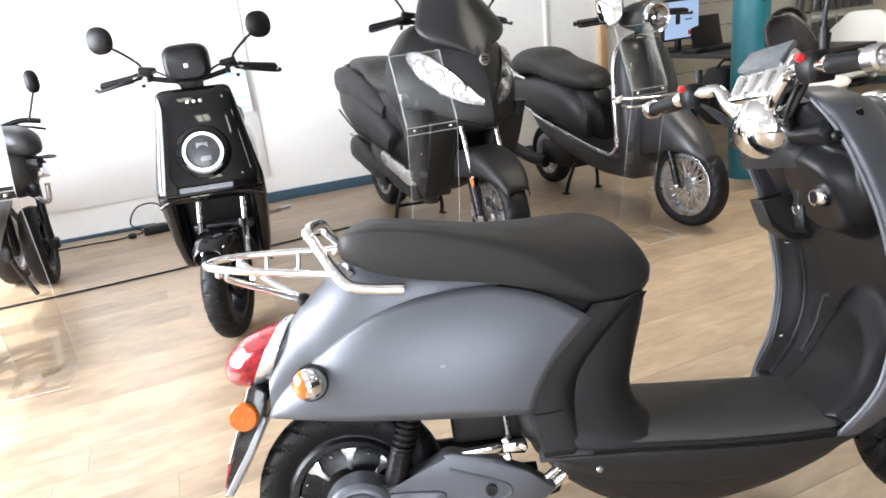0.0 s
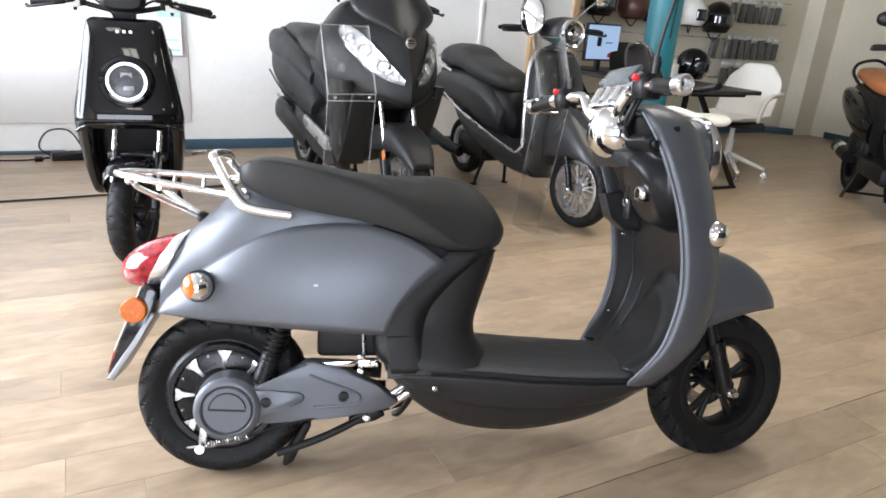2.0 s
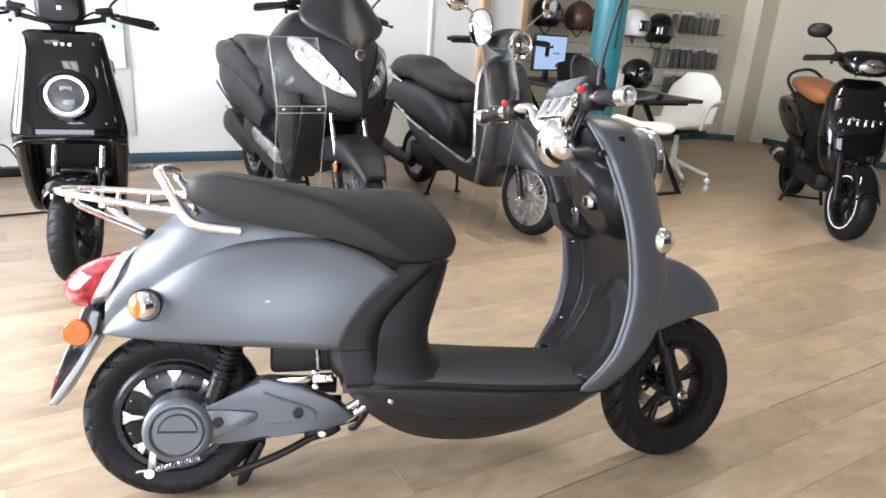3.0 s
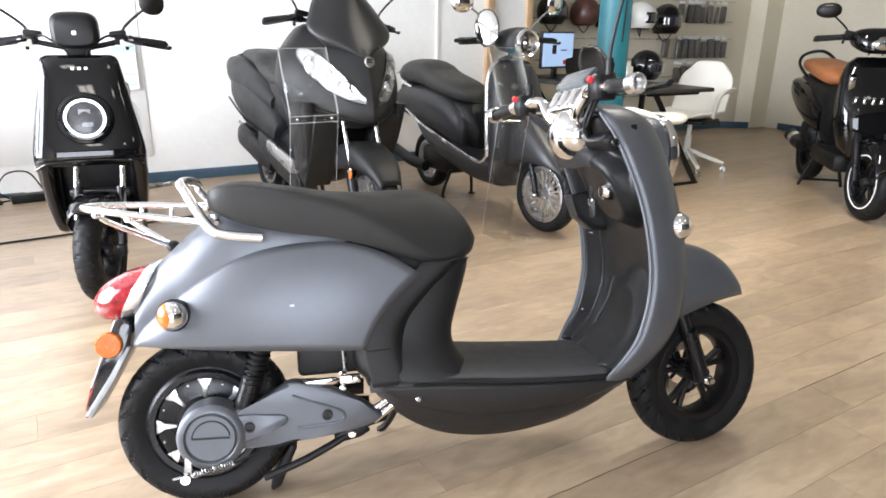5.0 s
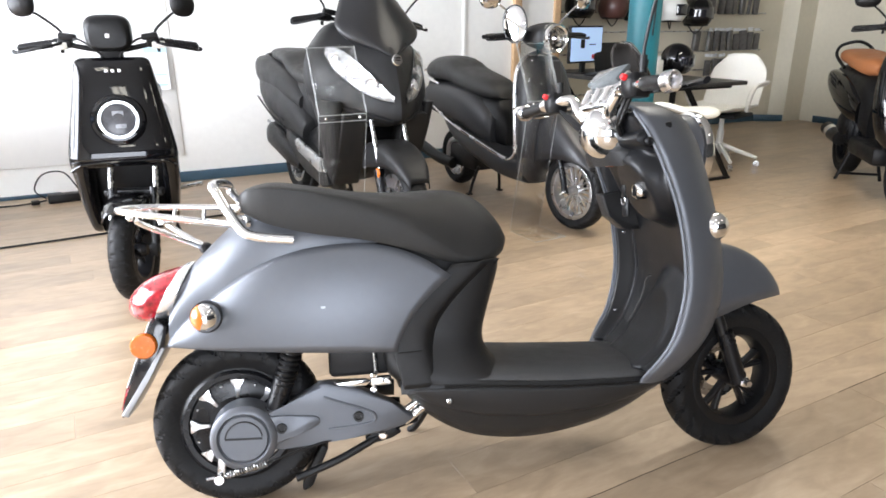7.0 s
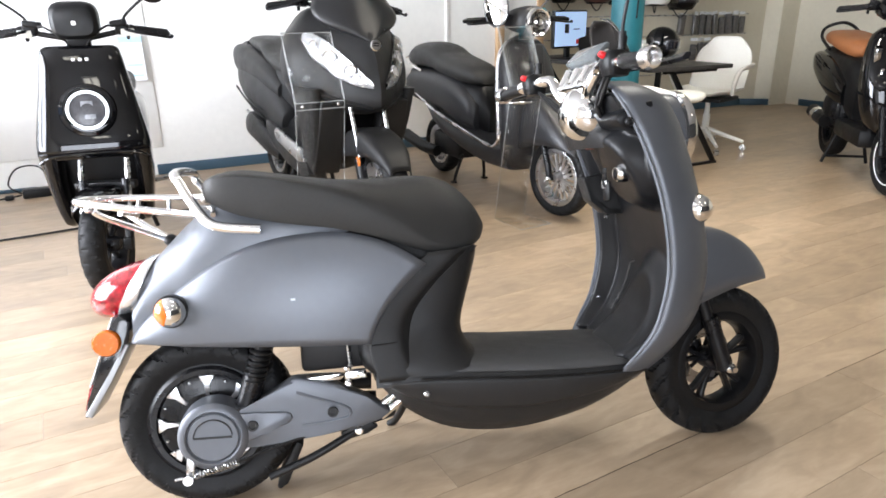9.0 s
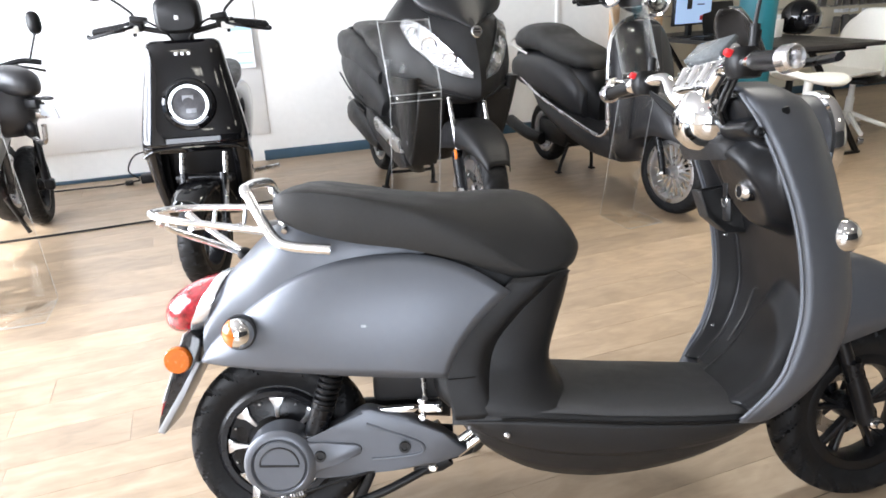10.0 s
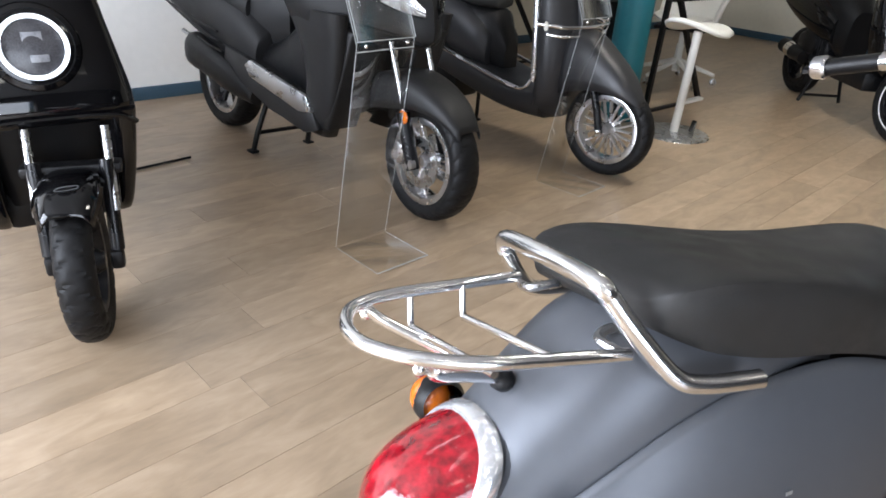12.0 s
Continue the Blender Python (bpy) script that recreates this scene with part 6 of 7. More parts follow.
part("seat", loft_x([(-0.33, 0.80, 0.06, 0.02), (-0.28, 0.80, 0.12, 0.06), (-0.15, 0.82, 0.15, 0.085), (0.05, 0.815, 0.155, 0.085), (0.18, 0.775, 0.155, 0.075), (0.35, 0.745, 0.15, 0.07), (0.52, 0.72, 0.12, 0.06), (0.60, 0.70, 0.07, 0.03)], steps(-0.33, 0.60, 18), 26, 2.6), SEAT, rt, "humped two-up black seat", angle=70)
part("seat_base", loft_x([(-0.30, 0.68, 0.10, 0.06), (0.0, 0.66, 0.15, 0.08), (0.4, 0.6, 0.14, 0.1), (0.62, 0.5, 0.09, 0.15), (0.68, 0.42, 0.05, 0.1)], steps(-0.30, 0.68, 12), 24, 3), BLACK, rt)
part("floorboard", loft_x([(-0.05, 0.52, 0.12, 0.03), (0.0, 0.50, 0.13, 0.05), (0.2, 0.42, 0.17, 0.07), (0.6, 0.325, 0.186, 0.075), (0.85, 0.285, 0.186, 0.07), (1.02, 0.29, 0.16, 0.08)], steps(-0.05, 1.02, 12), 22, 4), DGREY, rt)
part("grab_bar", tube([(-0.05, -0.14, 0.72), (-0.3, -0.14, 0.77), (-0.4, -0.06, 0.80), (-0.4, 0.06, 0.80), (-0.3, 0.14, 0.77), (-0.05, 0.14, 0.72)], 0.01, 10), CHROME, rt, "chrome rear grab bar")
part("tail_lamp", blob((-0.42, 0, 0.6), 0.03, 0.06, 0.05, 16), REDLENS, rt)
part("muffler", tube([(0.12, -0.12, 0.18), (-0.05, -0.15, 0.2), (-0.28, -0.16, 0.25)], 0.04, 14), BLACK, rt)
part("engine_block", box(0.36, 0.2, 0.16, Matrix.Translation((0.2, 0, 0.16)), 0.03), BLACK, rt)

# ---- black scooter with a tan seat ----
TANS = pose(5.855, 4.13, 0, 0, 0, -131.7)
ts = thing("tan_seat_scooter", "glossy black scooter with a tan vinyl seat on its centre stand", "scooter", TANS)
plain_wheel(ts, "front_wheel", (1.29, 0, 0.24), 0.24, 0.11, 0.165, SATIN, SATIN, 5, 0.024, "black front wheel with pale rim line", 8)
part("rim_line", lathe([(0.163, 0.047), (0.170, 0.047), (0.170, 0.05), (0.163, 0.05)], 44, (1.29, 0, 0.24), Matrix.Rotation(radians(8), 4, "Z") @ AX["y"], loop=True), WHITE, ts)
plain_wheel(ts, "rear_wheel", (0.0, 0, 0.24), 0.24, 0.12, 0.165, SATIN, SATIN, 5, 0.024, "black rear wheel")
part("front_shield", loft_z([(0.34, 0.97, 1.10, 0.09), (0.42, 0.96, 1.16, 0.15), (0.55, 0.94, 1.17, 0.19), (0.70, 0.92, 1.14, 0.2), (0.85, 0.90, 1.08, 0.185), (0.95, 0.89, 1.02, 0.15), (0.98, 0.9, 0.99, 0.11)], steps(0.34, 0.98, 16), 34, 3.2), GLOSS, ts, "glossy black front shield", angle=60)
for k in range(6):
    part("shield_slot", box(0.02, 0.022, 0.045, pose(1.150 - abs(k - 2.5) * 0.012, -0.115 + 0.046 * k, 0.70, 0, -8, 0), 0.006), CHROME, ts)
for sgn in (-1, 1):
    part("front_indicator", prism([(1.06, 0.88), (1.10, 0.86), (1.09, 0.78), (1.05, 0.82)], sgn * 0.13, sgn * 0.165, 0.005), REFLECT, ts, "clear front indicator")
    part("fork_leg", tube([(1.17, sgn * 0.085, 0.52), (1.23, sgn * 0.085, 0.38), (1.285, sgn * 0.085, 0.24)], 0.022, 10), SATIN, ts)
    grip_side(ts, sgn, (0.92, 0.04, 1.06), (0.90, 0.20, 1.10), (0.87, 0.35, 1.09))
    mirror(ts, (0.92, sgn * 0.19, 1.12), (0.95, sgn * 0.32, 1.26), 0.07, 0.045, BLACK, BLACK, sgn * 15)
    part("stand_leg", tube([(0.38, sgn * 0.09, 0.22), (0.35, sgn * 0.15, 0.012)], 0.012, 8, smooth=False), BLACK, ts)
    part("side_panel", loft_x([(-0.38, 0.70, 0.03, 0.03), (-0.25, 0.68, 0.07, 0.08), (0.05, 0.62, 0.09, 0.12), (0.35, 0.55, 0.08, 0.12), (0.5, 0.5, 0.04, 0.08)], steps(-0.38, 0.5, 10), 20, 2.8), GLOSS, ts, "glossy black side panel").location = (0, sgn * 0.1, 0.02)
part("stand_bar", tube([(0.36, -0.13, 0.06), (0.36, 0.13, 0.06)], 0.01, 8, smooth=False), BLACK, ts)
part("front_mudguard", patch(lambda s, t: Vector((1.29 + 0.27 * math.cos(lerp(radians(20), radians(145), s)), (2 * t - 1) * 0.075, 0.24 + 0.27 * math.sin(lerp(radians(20), radians(145), s)) - 0.05 * (2 * t - 1) ** 4)), 18, 10), GLOSS, ts, "glossy black mudguard", solid=0.004)
hs = part("headset", loft_x([(0.80, 1.07, 0.08, 0.02), (0.86, 1.09, 0.14, 0.05), (0.95, 1.09, 0.16, 0.07), (1.04, 1.07, 0.14, 0.07), (1.08, 1.05, 0.09, 0.04)], steps(0.80, 1.08, 10), 26, 3), GLOSS, ts, "glossy black headset")
part("headlamp_lens", blob((1.055, 0, 1.06), 0.035, 0.115, 0.05, 22), REFLECT, hs, "wide clear headlamp")
part("seat", loft_x([(-0.22, 0.885, 0.08, 0.02), (-0.16, 0.885, 0.13, 0.05), (0.05, 0.87, 0.145, 0.06), (0.25, 0.84, 0.14, 0.06), (0.42, 0.82, 0.10, 0.06), (0.47, 0.81, 0.05, 0.03)], steps(-0.22, 0.47, 12), 24, 2.8), TAN, ts, "tan vinyl seat")
part("rear_rack", tube([(0.0, -0.13, 0.80), (-0.22, -0.14, 0.88), (-0.3, -0.10, 0.95), (-0.25, 0.0, 0.985), (-0.3, 0.10, 0.95), (-0.22, 0.14, 0.88), (0.0, 0.13, 0.80)], 0.012, 10), BLACK, ts, "black rear grab rack")
part("tail_body", loft_x([(-0.4, 0.74, 0.04, 0.03), (-0.2, 0.72, 0.12, 0.1), (0.2, 0.66, 0.14, 0.14), (0.5, 0.56, 0.12, 0.2), (0.6, 0.48, 0.08, 0.18)], steps(-0.4, 0.6, 12), 24, 3), BLACK, ts)
part("floorboard", box(0.55, 0.30, 0.12, Matrix.Translation((0.76, 0, 0.24)), 0.03), BLACK, ts)
en = part("engine", box(0.42, 0.22, 0.2, Matrix.Translation((0.22, 0, 0.26)), 0.04), SATIN, ts, "dark engine block")
for k in range(5):
    part("cooling_fin", box(0.012, 0.25, 0.13, Matrix.Translation((0.28 + 0.03 * k, 0, 0.32)), 0.003), SATIN, en)
part("fan_cover", lathe([(0, 0.03), (0.06, 0.03), (0.09, 0.015), (0.095, -0.02), (0, -0.02)], 26, (0.25, -0.13, 0.42)), BLACK, ts)
ex = part("muffler", tube([(0.25, -0.14, 0.3), (0.1, -0.15, 0.315), (-0.06, -0.155, 0.335)], 0.05, 16), BLACK, ts, "black muffler with bright collar")
part("muffler_collar", tube([(0.10, -0.15, 0.315), (0.03, -0.152, 0.324)], 0.053, 16, smooth=False), CHROME, ex)

# ---- scooter at the window side, mostly out of view ----
LEFT = pose(-1.15, 5.86, 0, 0, 0, -36)
ls = thing("dark_scooter", "dark grey naked scooter with a round mirror by the wall", "scooter", LEFT)
plain_wheel(ls, "front_wheel", (1.15, 0, 0.22), 0.22, 0.10, 0.15, SATIN, SATIN, 5, 0.022, "black front wheel", -52, False)
plain_wheel(ls, "rear_wheel", (0.0, 0, 0.22), 0.22, 0.11, 0.15, SATIN, SATIN, 5, 0.022, "black rear wheel", 0, False)
part("front_cowl", loft_z([(0.50, 0.98, 1.12, 0.06), (0.58, 0.95, 1.18, 0.12), (0.7, 0.94, 1.18, 0.13), (0.80, 0.94, 1.14, 0.11), (0.86, 0.96, 1.08, 0.07)], steps(0.50, 0.86, 10), 26, 3), DGREY, ls, "dark grey lamp cowl", angle=60).matrix_local = Matrix.Translation((1.12, 0, 0)) @ Matrix.Rotation(radians(-52), 4, "Z") @ Matrix.Translation((-1.06, 0, 0))
part("body", loft_x([(-0.3, 0.62, 0.06, 0.05), (0.0, 0.55, 0.13, 0.14), (0.5, 0.45, 0.14, 0.2), (0.9, 0.52, 0.1, 0.22), (1.0, 0.58, 0.06, 0.16)], steps(-0.3, 1.0, 12), 22, 3), DGREY, ls, "dark grey body")
part("seat", loft_x([(-0.32, 0.73, 0.08, 0.03), (-0.1, 0.72, 0.12, 0.05), (0.35, 0.70, 0.11, 0.05), (0.5, 0.69, 0.06, 0.02)], steps(-0.32, 0.5, 10), 20, 3), SEAT, ls, "black seat")
FL = Matrix.Translation((1.12, 0, 0)) @ Matrix.Rotation(radians(-52), 4, "Z")
for sgn in (-1, 1):
    part("fork_leg", tube([(-0.06, sgn * 0.085, 0.72), (0.0, sgn * 0.085, 0.45), (0.03, sgn * 0.085, 0.22)], 0.02, 10), SATIN, ls).matrix_local = FL
    part("indicator", tube([(0.02, sgn * 0.08, 0.66), (0.03, sgn * 0.17, 0.655)], 0.014, 10, smooth=False), BLACK, ls).matrix_local = FL
    part("reflector_plate", box(0.004, 0.10, 0.035, pose(0.05, sgn * 0.13, 0.585, 0, 10, 0), 0.001), STEEL, ls).matrix_local = FL
    part("fork_foot", box(0.06, 0.05, 0.06, Matrix.Translation((0.03, sgn * 0.10, 0.19)), 0.012), BLACK, ls).matrix_local = FL
    part("brake_lever", tube([(-0.02, sgn * 0.08, 0.86), (0.0, sgn * 0.15, 0.845), (0.0, sgn * 0.215, 0.825)], 0.007, 8), BLACK, ls).matrix_local = FL
    part("handlebar", tube([(-0.06, 0, 0.86), (-0.07, sgn * 0.10, 0.88), (-0.075, sgn * 0.19, 0.865)], 0.015, 10), BLACK, ls).matrix_local = FL
    part("mirror_stem", tube([(-0.06, sgn * 0.14, 0.88), (-0.05, sgn * 0.17, 0.95), (-0.04, sgn * 0.2, 1.02)], 0.006, 8), BLACK, ls).matrix_local = FL
    bm = bmesh.new()
    skin(bm, [sring((x, sgn * 0.205, 1.07), (0, 1, 0), (0, 0, 1), 0.036 * k, 0.06 * k, 22, 2.4) for x, k in ((-0.055, 0.95), (-0.045, 1.0), (-0.03, 0.8), (-0.02, 0.3))])
    part("mirror_head", bm, BLACK, ls).matrix_local = FL
part("lamp_shell", loft_x([(1.06, 0.80, 0.05, 0.05), (1.15, 0.795, 0.085, 0.075), (1.25, 0.785, 0.085, 0.072), (1.32, 0.77, 0.055, 0.055), (1.345, 0.76, 0.02, 0.02)], steps(1.06, 1.345, 9), 24, 2.6), DGREY, ls, "dark grey lamp shell", angle=60)
ind = part("front_indicator", tube([(1.25, 0, 0.705), (1.36, 0, 0.70)], 0.007, 8, smooth=False), BLACK, ls)
part("indicator_head", blob((1.395, 0, 0.702), 0.05, 0.014, 0.011, 14), BLACK, ind)
lug = part("lamp_bracket", box(0.13, 0.05, 0.055, Matrix.Translation((1.27, 0, 0.645)), 0.014), BLACK, ls)
part("mud_flap", prism([(1.34, 0.668), (1.425, 0.670), (1.448, 0.600), (1.325, 0.612)], -0.002, 0.002), ALLOYP, lug, "pale grey flap")
cp = part("caliper_bracket", tube([(1.17, -0.01, 0.585), (1.23, -0.01, 0.505), (1.295, -0.01, 0.468), (1.325, -0.01, 0.485), (1.34, -0.01, 0.565)], 0.013, 10), STEEL, ls, "bright cast bracket")
part("caliper", blob((1.235, -0.012, 0.54), 0.045, 0.025, 0.05, 16), SATIN, cp)
part("stand_leg", tube([(0.4, 0.1, 0.25), (0.36, 0.17, 0.01)], 0.012, 8, smooth=False), BLACK, ls)
part("stand_leg", tube([(0.4, -0.1, 0.25), (0.36, -0.17, 0.01)], 0.012, 8, smooth=False), BLACK, ls)


# ---- pale scooter beside the window, only its front wheel in view ----
PALE = pose(-0.40, 5.33, 0, 0, 0, -90)
ws = thing("pale_scooter", "silver grey scooter with a slatted front beside the window", "scooter", PALE)
plain_wheel(ws, "front_wheel", (1.28, 0, 0.225), 0.225, 0.10, 0.155, ALLOY, SATIN, 5, 0.022, "front wheel with silver rim lip", 0, False)
plain_wheel(ws, "rear_wheel", (0.0, 0, 0.225), 0.225, 0.11, 0.155, ALLOY, SATIN, 5, 0.022, "rear wheel with silver rim lip", 0, False)
part("front_mudguard", patch(lambda s, t: Vector((1.28 + 0.255 * math.cos(lerp(radians(35), radians(150), s)), (2 * t - 1) * 0.072, 0.235 + 0.255 * math.sin(lerp(radians(35), radians(150), s)) - 0.05 * (2 * t - 1) ** 4)), 16, 10), ALLOYP, ws, "silver mudguard", solid=0.004)
part("front_shield", loft_z([(0.46, 0.95, 1.06, 0.07), (0.54, 0.94, 1.12, 0.07), (0.66, 0.93, 1.13, 0.07), (0.8, 0.91, 1.09, 0.06), (0.92, 0.9, 1.03, 0.05)], steps(0.46, 0.92, 10), 26, 3.2), ALLOYP, ws, "silver grey front shield", angle=60)
for k in range(5):
    part("front_slat", box(0.02, 0.11, 0.008, Matrix.Translation((1.122, 0, 0.56 + 0.022 * k)), 0.003), BLACK, ws)
for sgn in (-1, 1):
    part("fork_leg", tube([(1.15, sgn * 0.08, 0.52), (1.22, sgn * 0.08, 0.36), (1.275, sgn * 0.08, 0.23)], 0.019, 10), SATIN, ws)
    part("stand_leg", tube([(0.38, sgn * 0.09, 0.22), (0.35, sgn * 0.15, 0.012)], 0.012, 8, smooth=False), BLACK, ws)
    grip_side(ws, sgn, (0.93, 0.04, 0.98), (0.91, 0.17, 1.0), (0.88, 0.30, 0.985))
part("seat", loft_x([(-0.3, 0.77, 0.08, 0.03), (0.0, 0.76, 0.13, 0.05), (0.4, 0.74, 0.11, 0.05), (0.5, 0.73, 0.05, 0.02)], steps(-0.3, 0.5, 10), 22, 3), SEAT, ws, "black seat")
part("body", loft_x([(-0.34, 0.66, 0.05, 0.03), (-0.1, 0.6, 0.10, 0.12), (0.3, 0.5, 0.10, 0.18), (0.55, 0.36, 0.09, 0.12), (0.9, 0.34, 0.08, 0.1), (1.0, 0.42, 0.06, 0.1)], steps(-0.34, 1.0, 14), 22, 3), ALLOYP, ws, "silver grey body")

# ---- clear acrylic sign stands ----


def sign_stand(x, y, w, label, turn=0.0):
    st = thing("sign_stand", label, "sign holder", pose(x, y, 0, 0, 0, turn), "acrylic sign stands")
    line = [(-0.24, 0.008), (-0.006, 0.008), (0.0, 0.012), (-0.125, 0.73), (0.0, 1.03)]

    def sheet(name, a, b, off=0.0, lab=""):
        (y0, z0), (y1, z1) = a, b
        n = Vector((0, z1 - z0, -(y1 - y0))).normalized() * off
        bm = patch(lambda s, t: Vector(((t - 0.5) * w, lerp(y0, y1, s), lerp(z0, z1, s))) + n, 1, 1)
        ob = part(name, bm, ACRYL, st, lab, solid=0.003)
        ob.visible_shadow = False
        for sg in (-1, 1):
            part("polished_edge", tube([Vector((sg * w / 2, y0, z0)) + n, Vector((sg * w / 2, y1, z1)) + n], 0.001, 5, smooth=False), EDGE, ob)
        return ob
    sheet("foot", line[0], line[1])
    sheet("leg", line[2], line[3], 0, "clear acrylic leg")
    sheet("pocket_back", line[3], line[4], 0, "clear acrylic sign pocket")
    sheet("pocket_front", (line[3][0], line[3][1] + 0.01), line[4], -0.008)
    for z, yy in ((0.012, -0.24), (0.745, -0.127), (0.715, -0.125), (1.03, 0.0)):
        part("sheet_end", box(w, 0.003, 0.003, Matrix.Translation((0, yy, z - 0.005)), 0), EDGE, st)
    for sg in (-1, 1):
        part("screw", blob((sg * w * 0.36, -0.13, 0.728), 0.007, 0.006, 0.007, 10), CHROME, st)
    return st


sign_stand(1.62, 3.90, 0.225, "empty clear acrylic sign stand before the maxi scooter", 2)
sign_stand(2.735, 3.95, 0.205, "empty clear acrylic sign stand before the retro scooter", 4)
lf = sign_stand(-0.035, 3.96, 0.215, "clear acrylic sign stand with a blue and white sheet", 0)
part("sign_sheet", box(0.205, 0.002, 0.27, pose(0, -0.112, 0.755, -22, 0, 0)), PAPER, lf, "white sheet with a blue header")
part("sheet_header", box(0.205, 0.003, 0.03, pose(0, -0.013, 0.99, -22, 0, 0)), BLUEP, lf)

# ---- desk corner ----
dk = thing("desk", "dark desk with splayed black steel legs", "desk", pose(4.50, 5.12, 0))
part("top", box(0.76, 1.62, 0.028, Matrix.Translation((-0.04, 0, 0.702)), 0.004), DARKW, dk, "dark desk top")
for y in (-0.74, 0.74):
    for sg in (-1, 1):
        part("leg", tube([(-0.18 if sg > 0 else -0.30, y, 0.70), (sg * 0.33, y, 0.02)], 0.02, 4, smooth=False), BLACK, dk)
    part("foot_bar", box(0.72, 0.03, 0.02, Matrix.Translation((0, y, 0.0)), 0.003), BLACK, dk)
    part("top_rail", box(0.5, 0.03, 0.02, Matrix.Translation((0, y, 0.68)), 0.003), BLACK, dk)
mo = thing("monitor", "desktop monitor showing a pale web page", "monitor", pose(4.26, 5.45, 0.73, 0, 0, 12))
part("casing", box(0.40, 0.03, 0.29, Matrix.Translation((0, 0.012, 0.085)), 0.006), BLACK, mo)
part("screen", box(0.375, 0.004, 0.262, Matrix.Translation((0, -0.005, 0.10))), SCREENM, mo, "lit pale blue screen")
part("screen_mark", box(0.05, 0.002, 0.07, Matrix.Translation((-0.05, -0.008, 0.20))), BLACK, mo)
part("screen_line", box(0.08, 0.002, 0.008, Matrix.Translation((0.07, -0.008, 0.225))), BLACK, mo)
part("screen_note", box(0.06, 0.002, 0.035, Matrix.Translation((0.10, -0.008, 0.115))), REDP, mo)
part("stand", box(0.05, 0.03, 0.1, Matrix.Translation((0, 0.03, 0.008)), 0.005), BLACK, mo)
part("base", box(0.2, 0.16, 0.01, Matrix.Translation((0, 0.03, 0.0)), 0.004), BLACK, mo)
lt = thing("laptop", "closed-lid dark laptop standing open on the desk", "laptop", pose(4.55, 5.35, 0.73, 0, 0, 10))
part("keyboard", box(0.34, 0.24, 0.016, None, 0.004), BLACK, lt)
part("lid", box(0.34, 0.01, 0.23, pose(0, 0.12, 0.014, -12, 0, 0), 0.003), BLACK, lt)
kb = thing("keyboard", "black keyboard on the desk", "keyboard", pose(4.28, 5.18, 0.73, 0, 0, 8))
part("case", box(0.40, 0.13, 0.018, None, 0.005), BLACK, kb)
part("keys", box(0.38, 0.11, 0.008, Matrix.Translation((0, 0, 0.018)), 0.002), SATIN, kb)
bag = thing("bag", "black bag hanging beside the desk", "bag", pose(4.02, 4.72, 0.30))
part("body", loft_z([(0.0, -0.1, 0.1, 0.1), (0.05, -0.15, 0.15, 0.13), (0.25, -0.16, 0.16, 0.14), (0.36, -0.1, 0.1, 0.1)], steps(0, 0.36, 8), 22, 2.8), BLACK, bag)
part("strap", tube([(-0.08, 0, 0.35), (-0.03, 0, 0.40), (0.03, 0, 0.40), (0.08, 0, 0.35)], 0.008, 8), BLACK, bag)

# chair with a white shell on castors
ch = thing("swivel_chair", "white shell swivel chair with armrests on castors", "chair", pose(5.19, 4.80, 0, 0, 0, 198))


def shell(s, t):
    u = 2 * t - 1
    if s < 0.5:
        k = s / 0.5
        w = 0.235 * (1 - 0.25 * (1 - k) ** 4)
        return Vector((lerp(0.24, -0.17, k) + 0.03 * (1 - k) * (1 - u * u) , u * w, 0.46 - 0.025 * math.sin(math.pi * k) * (1 - u * u) + 0.035 * abs(u) ** 3))
    k = (s - 0.5) / 0.5
    w = 0.235 * (1 - max(k - 0.55, 0) ** 2 * 1.4) * (1 - 0.10 * max(k - 0.85, 0) / 0.15)
    return Vector((-0.17 - 0.085 * math.sin(k * 1.3) - 0.02 * k + 0.06 * u * u * (1 - 0.5 * k), u * w, 0.46 + 0.035 * abs(u) ** 3 * (1 - k) + (0.43 - 0.05 * abs(u) ** 5) * k))


part("shell", patch(shell, 26, 18), WHITEP, ch, "white moulded seat shell", solid=0.016, sub=1)
for sg in (-1, 1):
    part("armrest", tube([(-0.21, sg * 0.215, 0.66), (-0.10, sg * 0.272, 0.672), (0.08, sg * 0.285, 0.668), (0.15, sg * 0.275, 0.64), (0.14, sg * 0.25, 0.56), (0.10, sg * 0.225, 0.475)], 0.017, 10, flat=1.7), WHITEP, ch)
part("pad", box(0.36, 0.36, 0.03, Matrix.Translation((0.02, 0, 0.405)), 0.01), BLACK, ch)
part("gas_stem", lathe([(0, 0.0), (0.028, 0.0), (0.028, 0.2), (0.02, 0.2), (0.02, 0.32), (0, 0.32)], 18, (0, 0, 0.09), "z"), WHITEP, ch)
for k in range(5):
    a = 2 * math.pi * k / 5 + 0.75
    part("base_arm", tube([(0.02 * math.cos(a), 0.02 * math.sin(a), 0.17), (0.16 * math.cos(a), 0.16 * math.sin(a), 0.12), (0.30 * math.cos(a), 0.30 * math.sin(a), 0.075)], 0.02, 8, r2=0.014), WHITEP, ch)
    part("castor", lathe([(0, 0.018), (0.024, 0.016), (0.027, 0.0), (0.024, -0.016), (0, -0.018)], 16, (0.30 * math.cos(a), 0.30 * math.sin(a), 0.028), Matrix.Rotation(a, 4, "Z") @ AX["y"]), STEEL, ch)

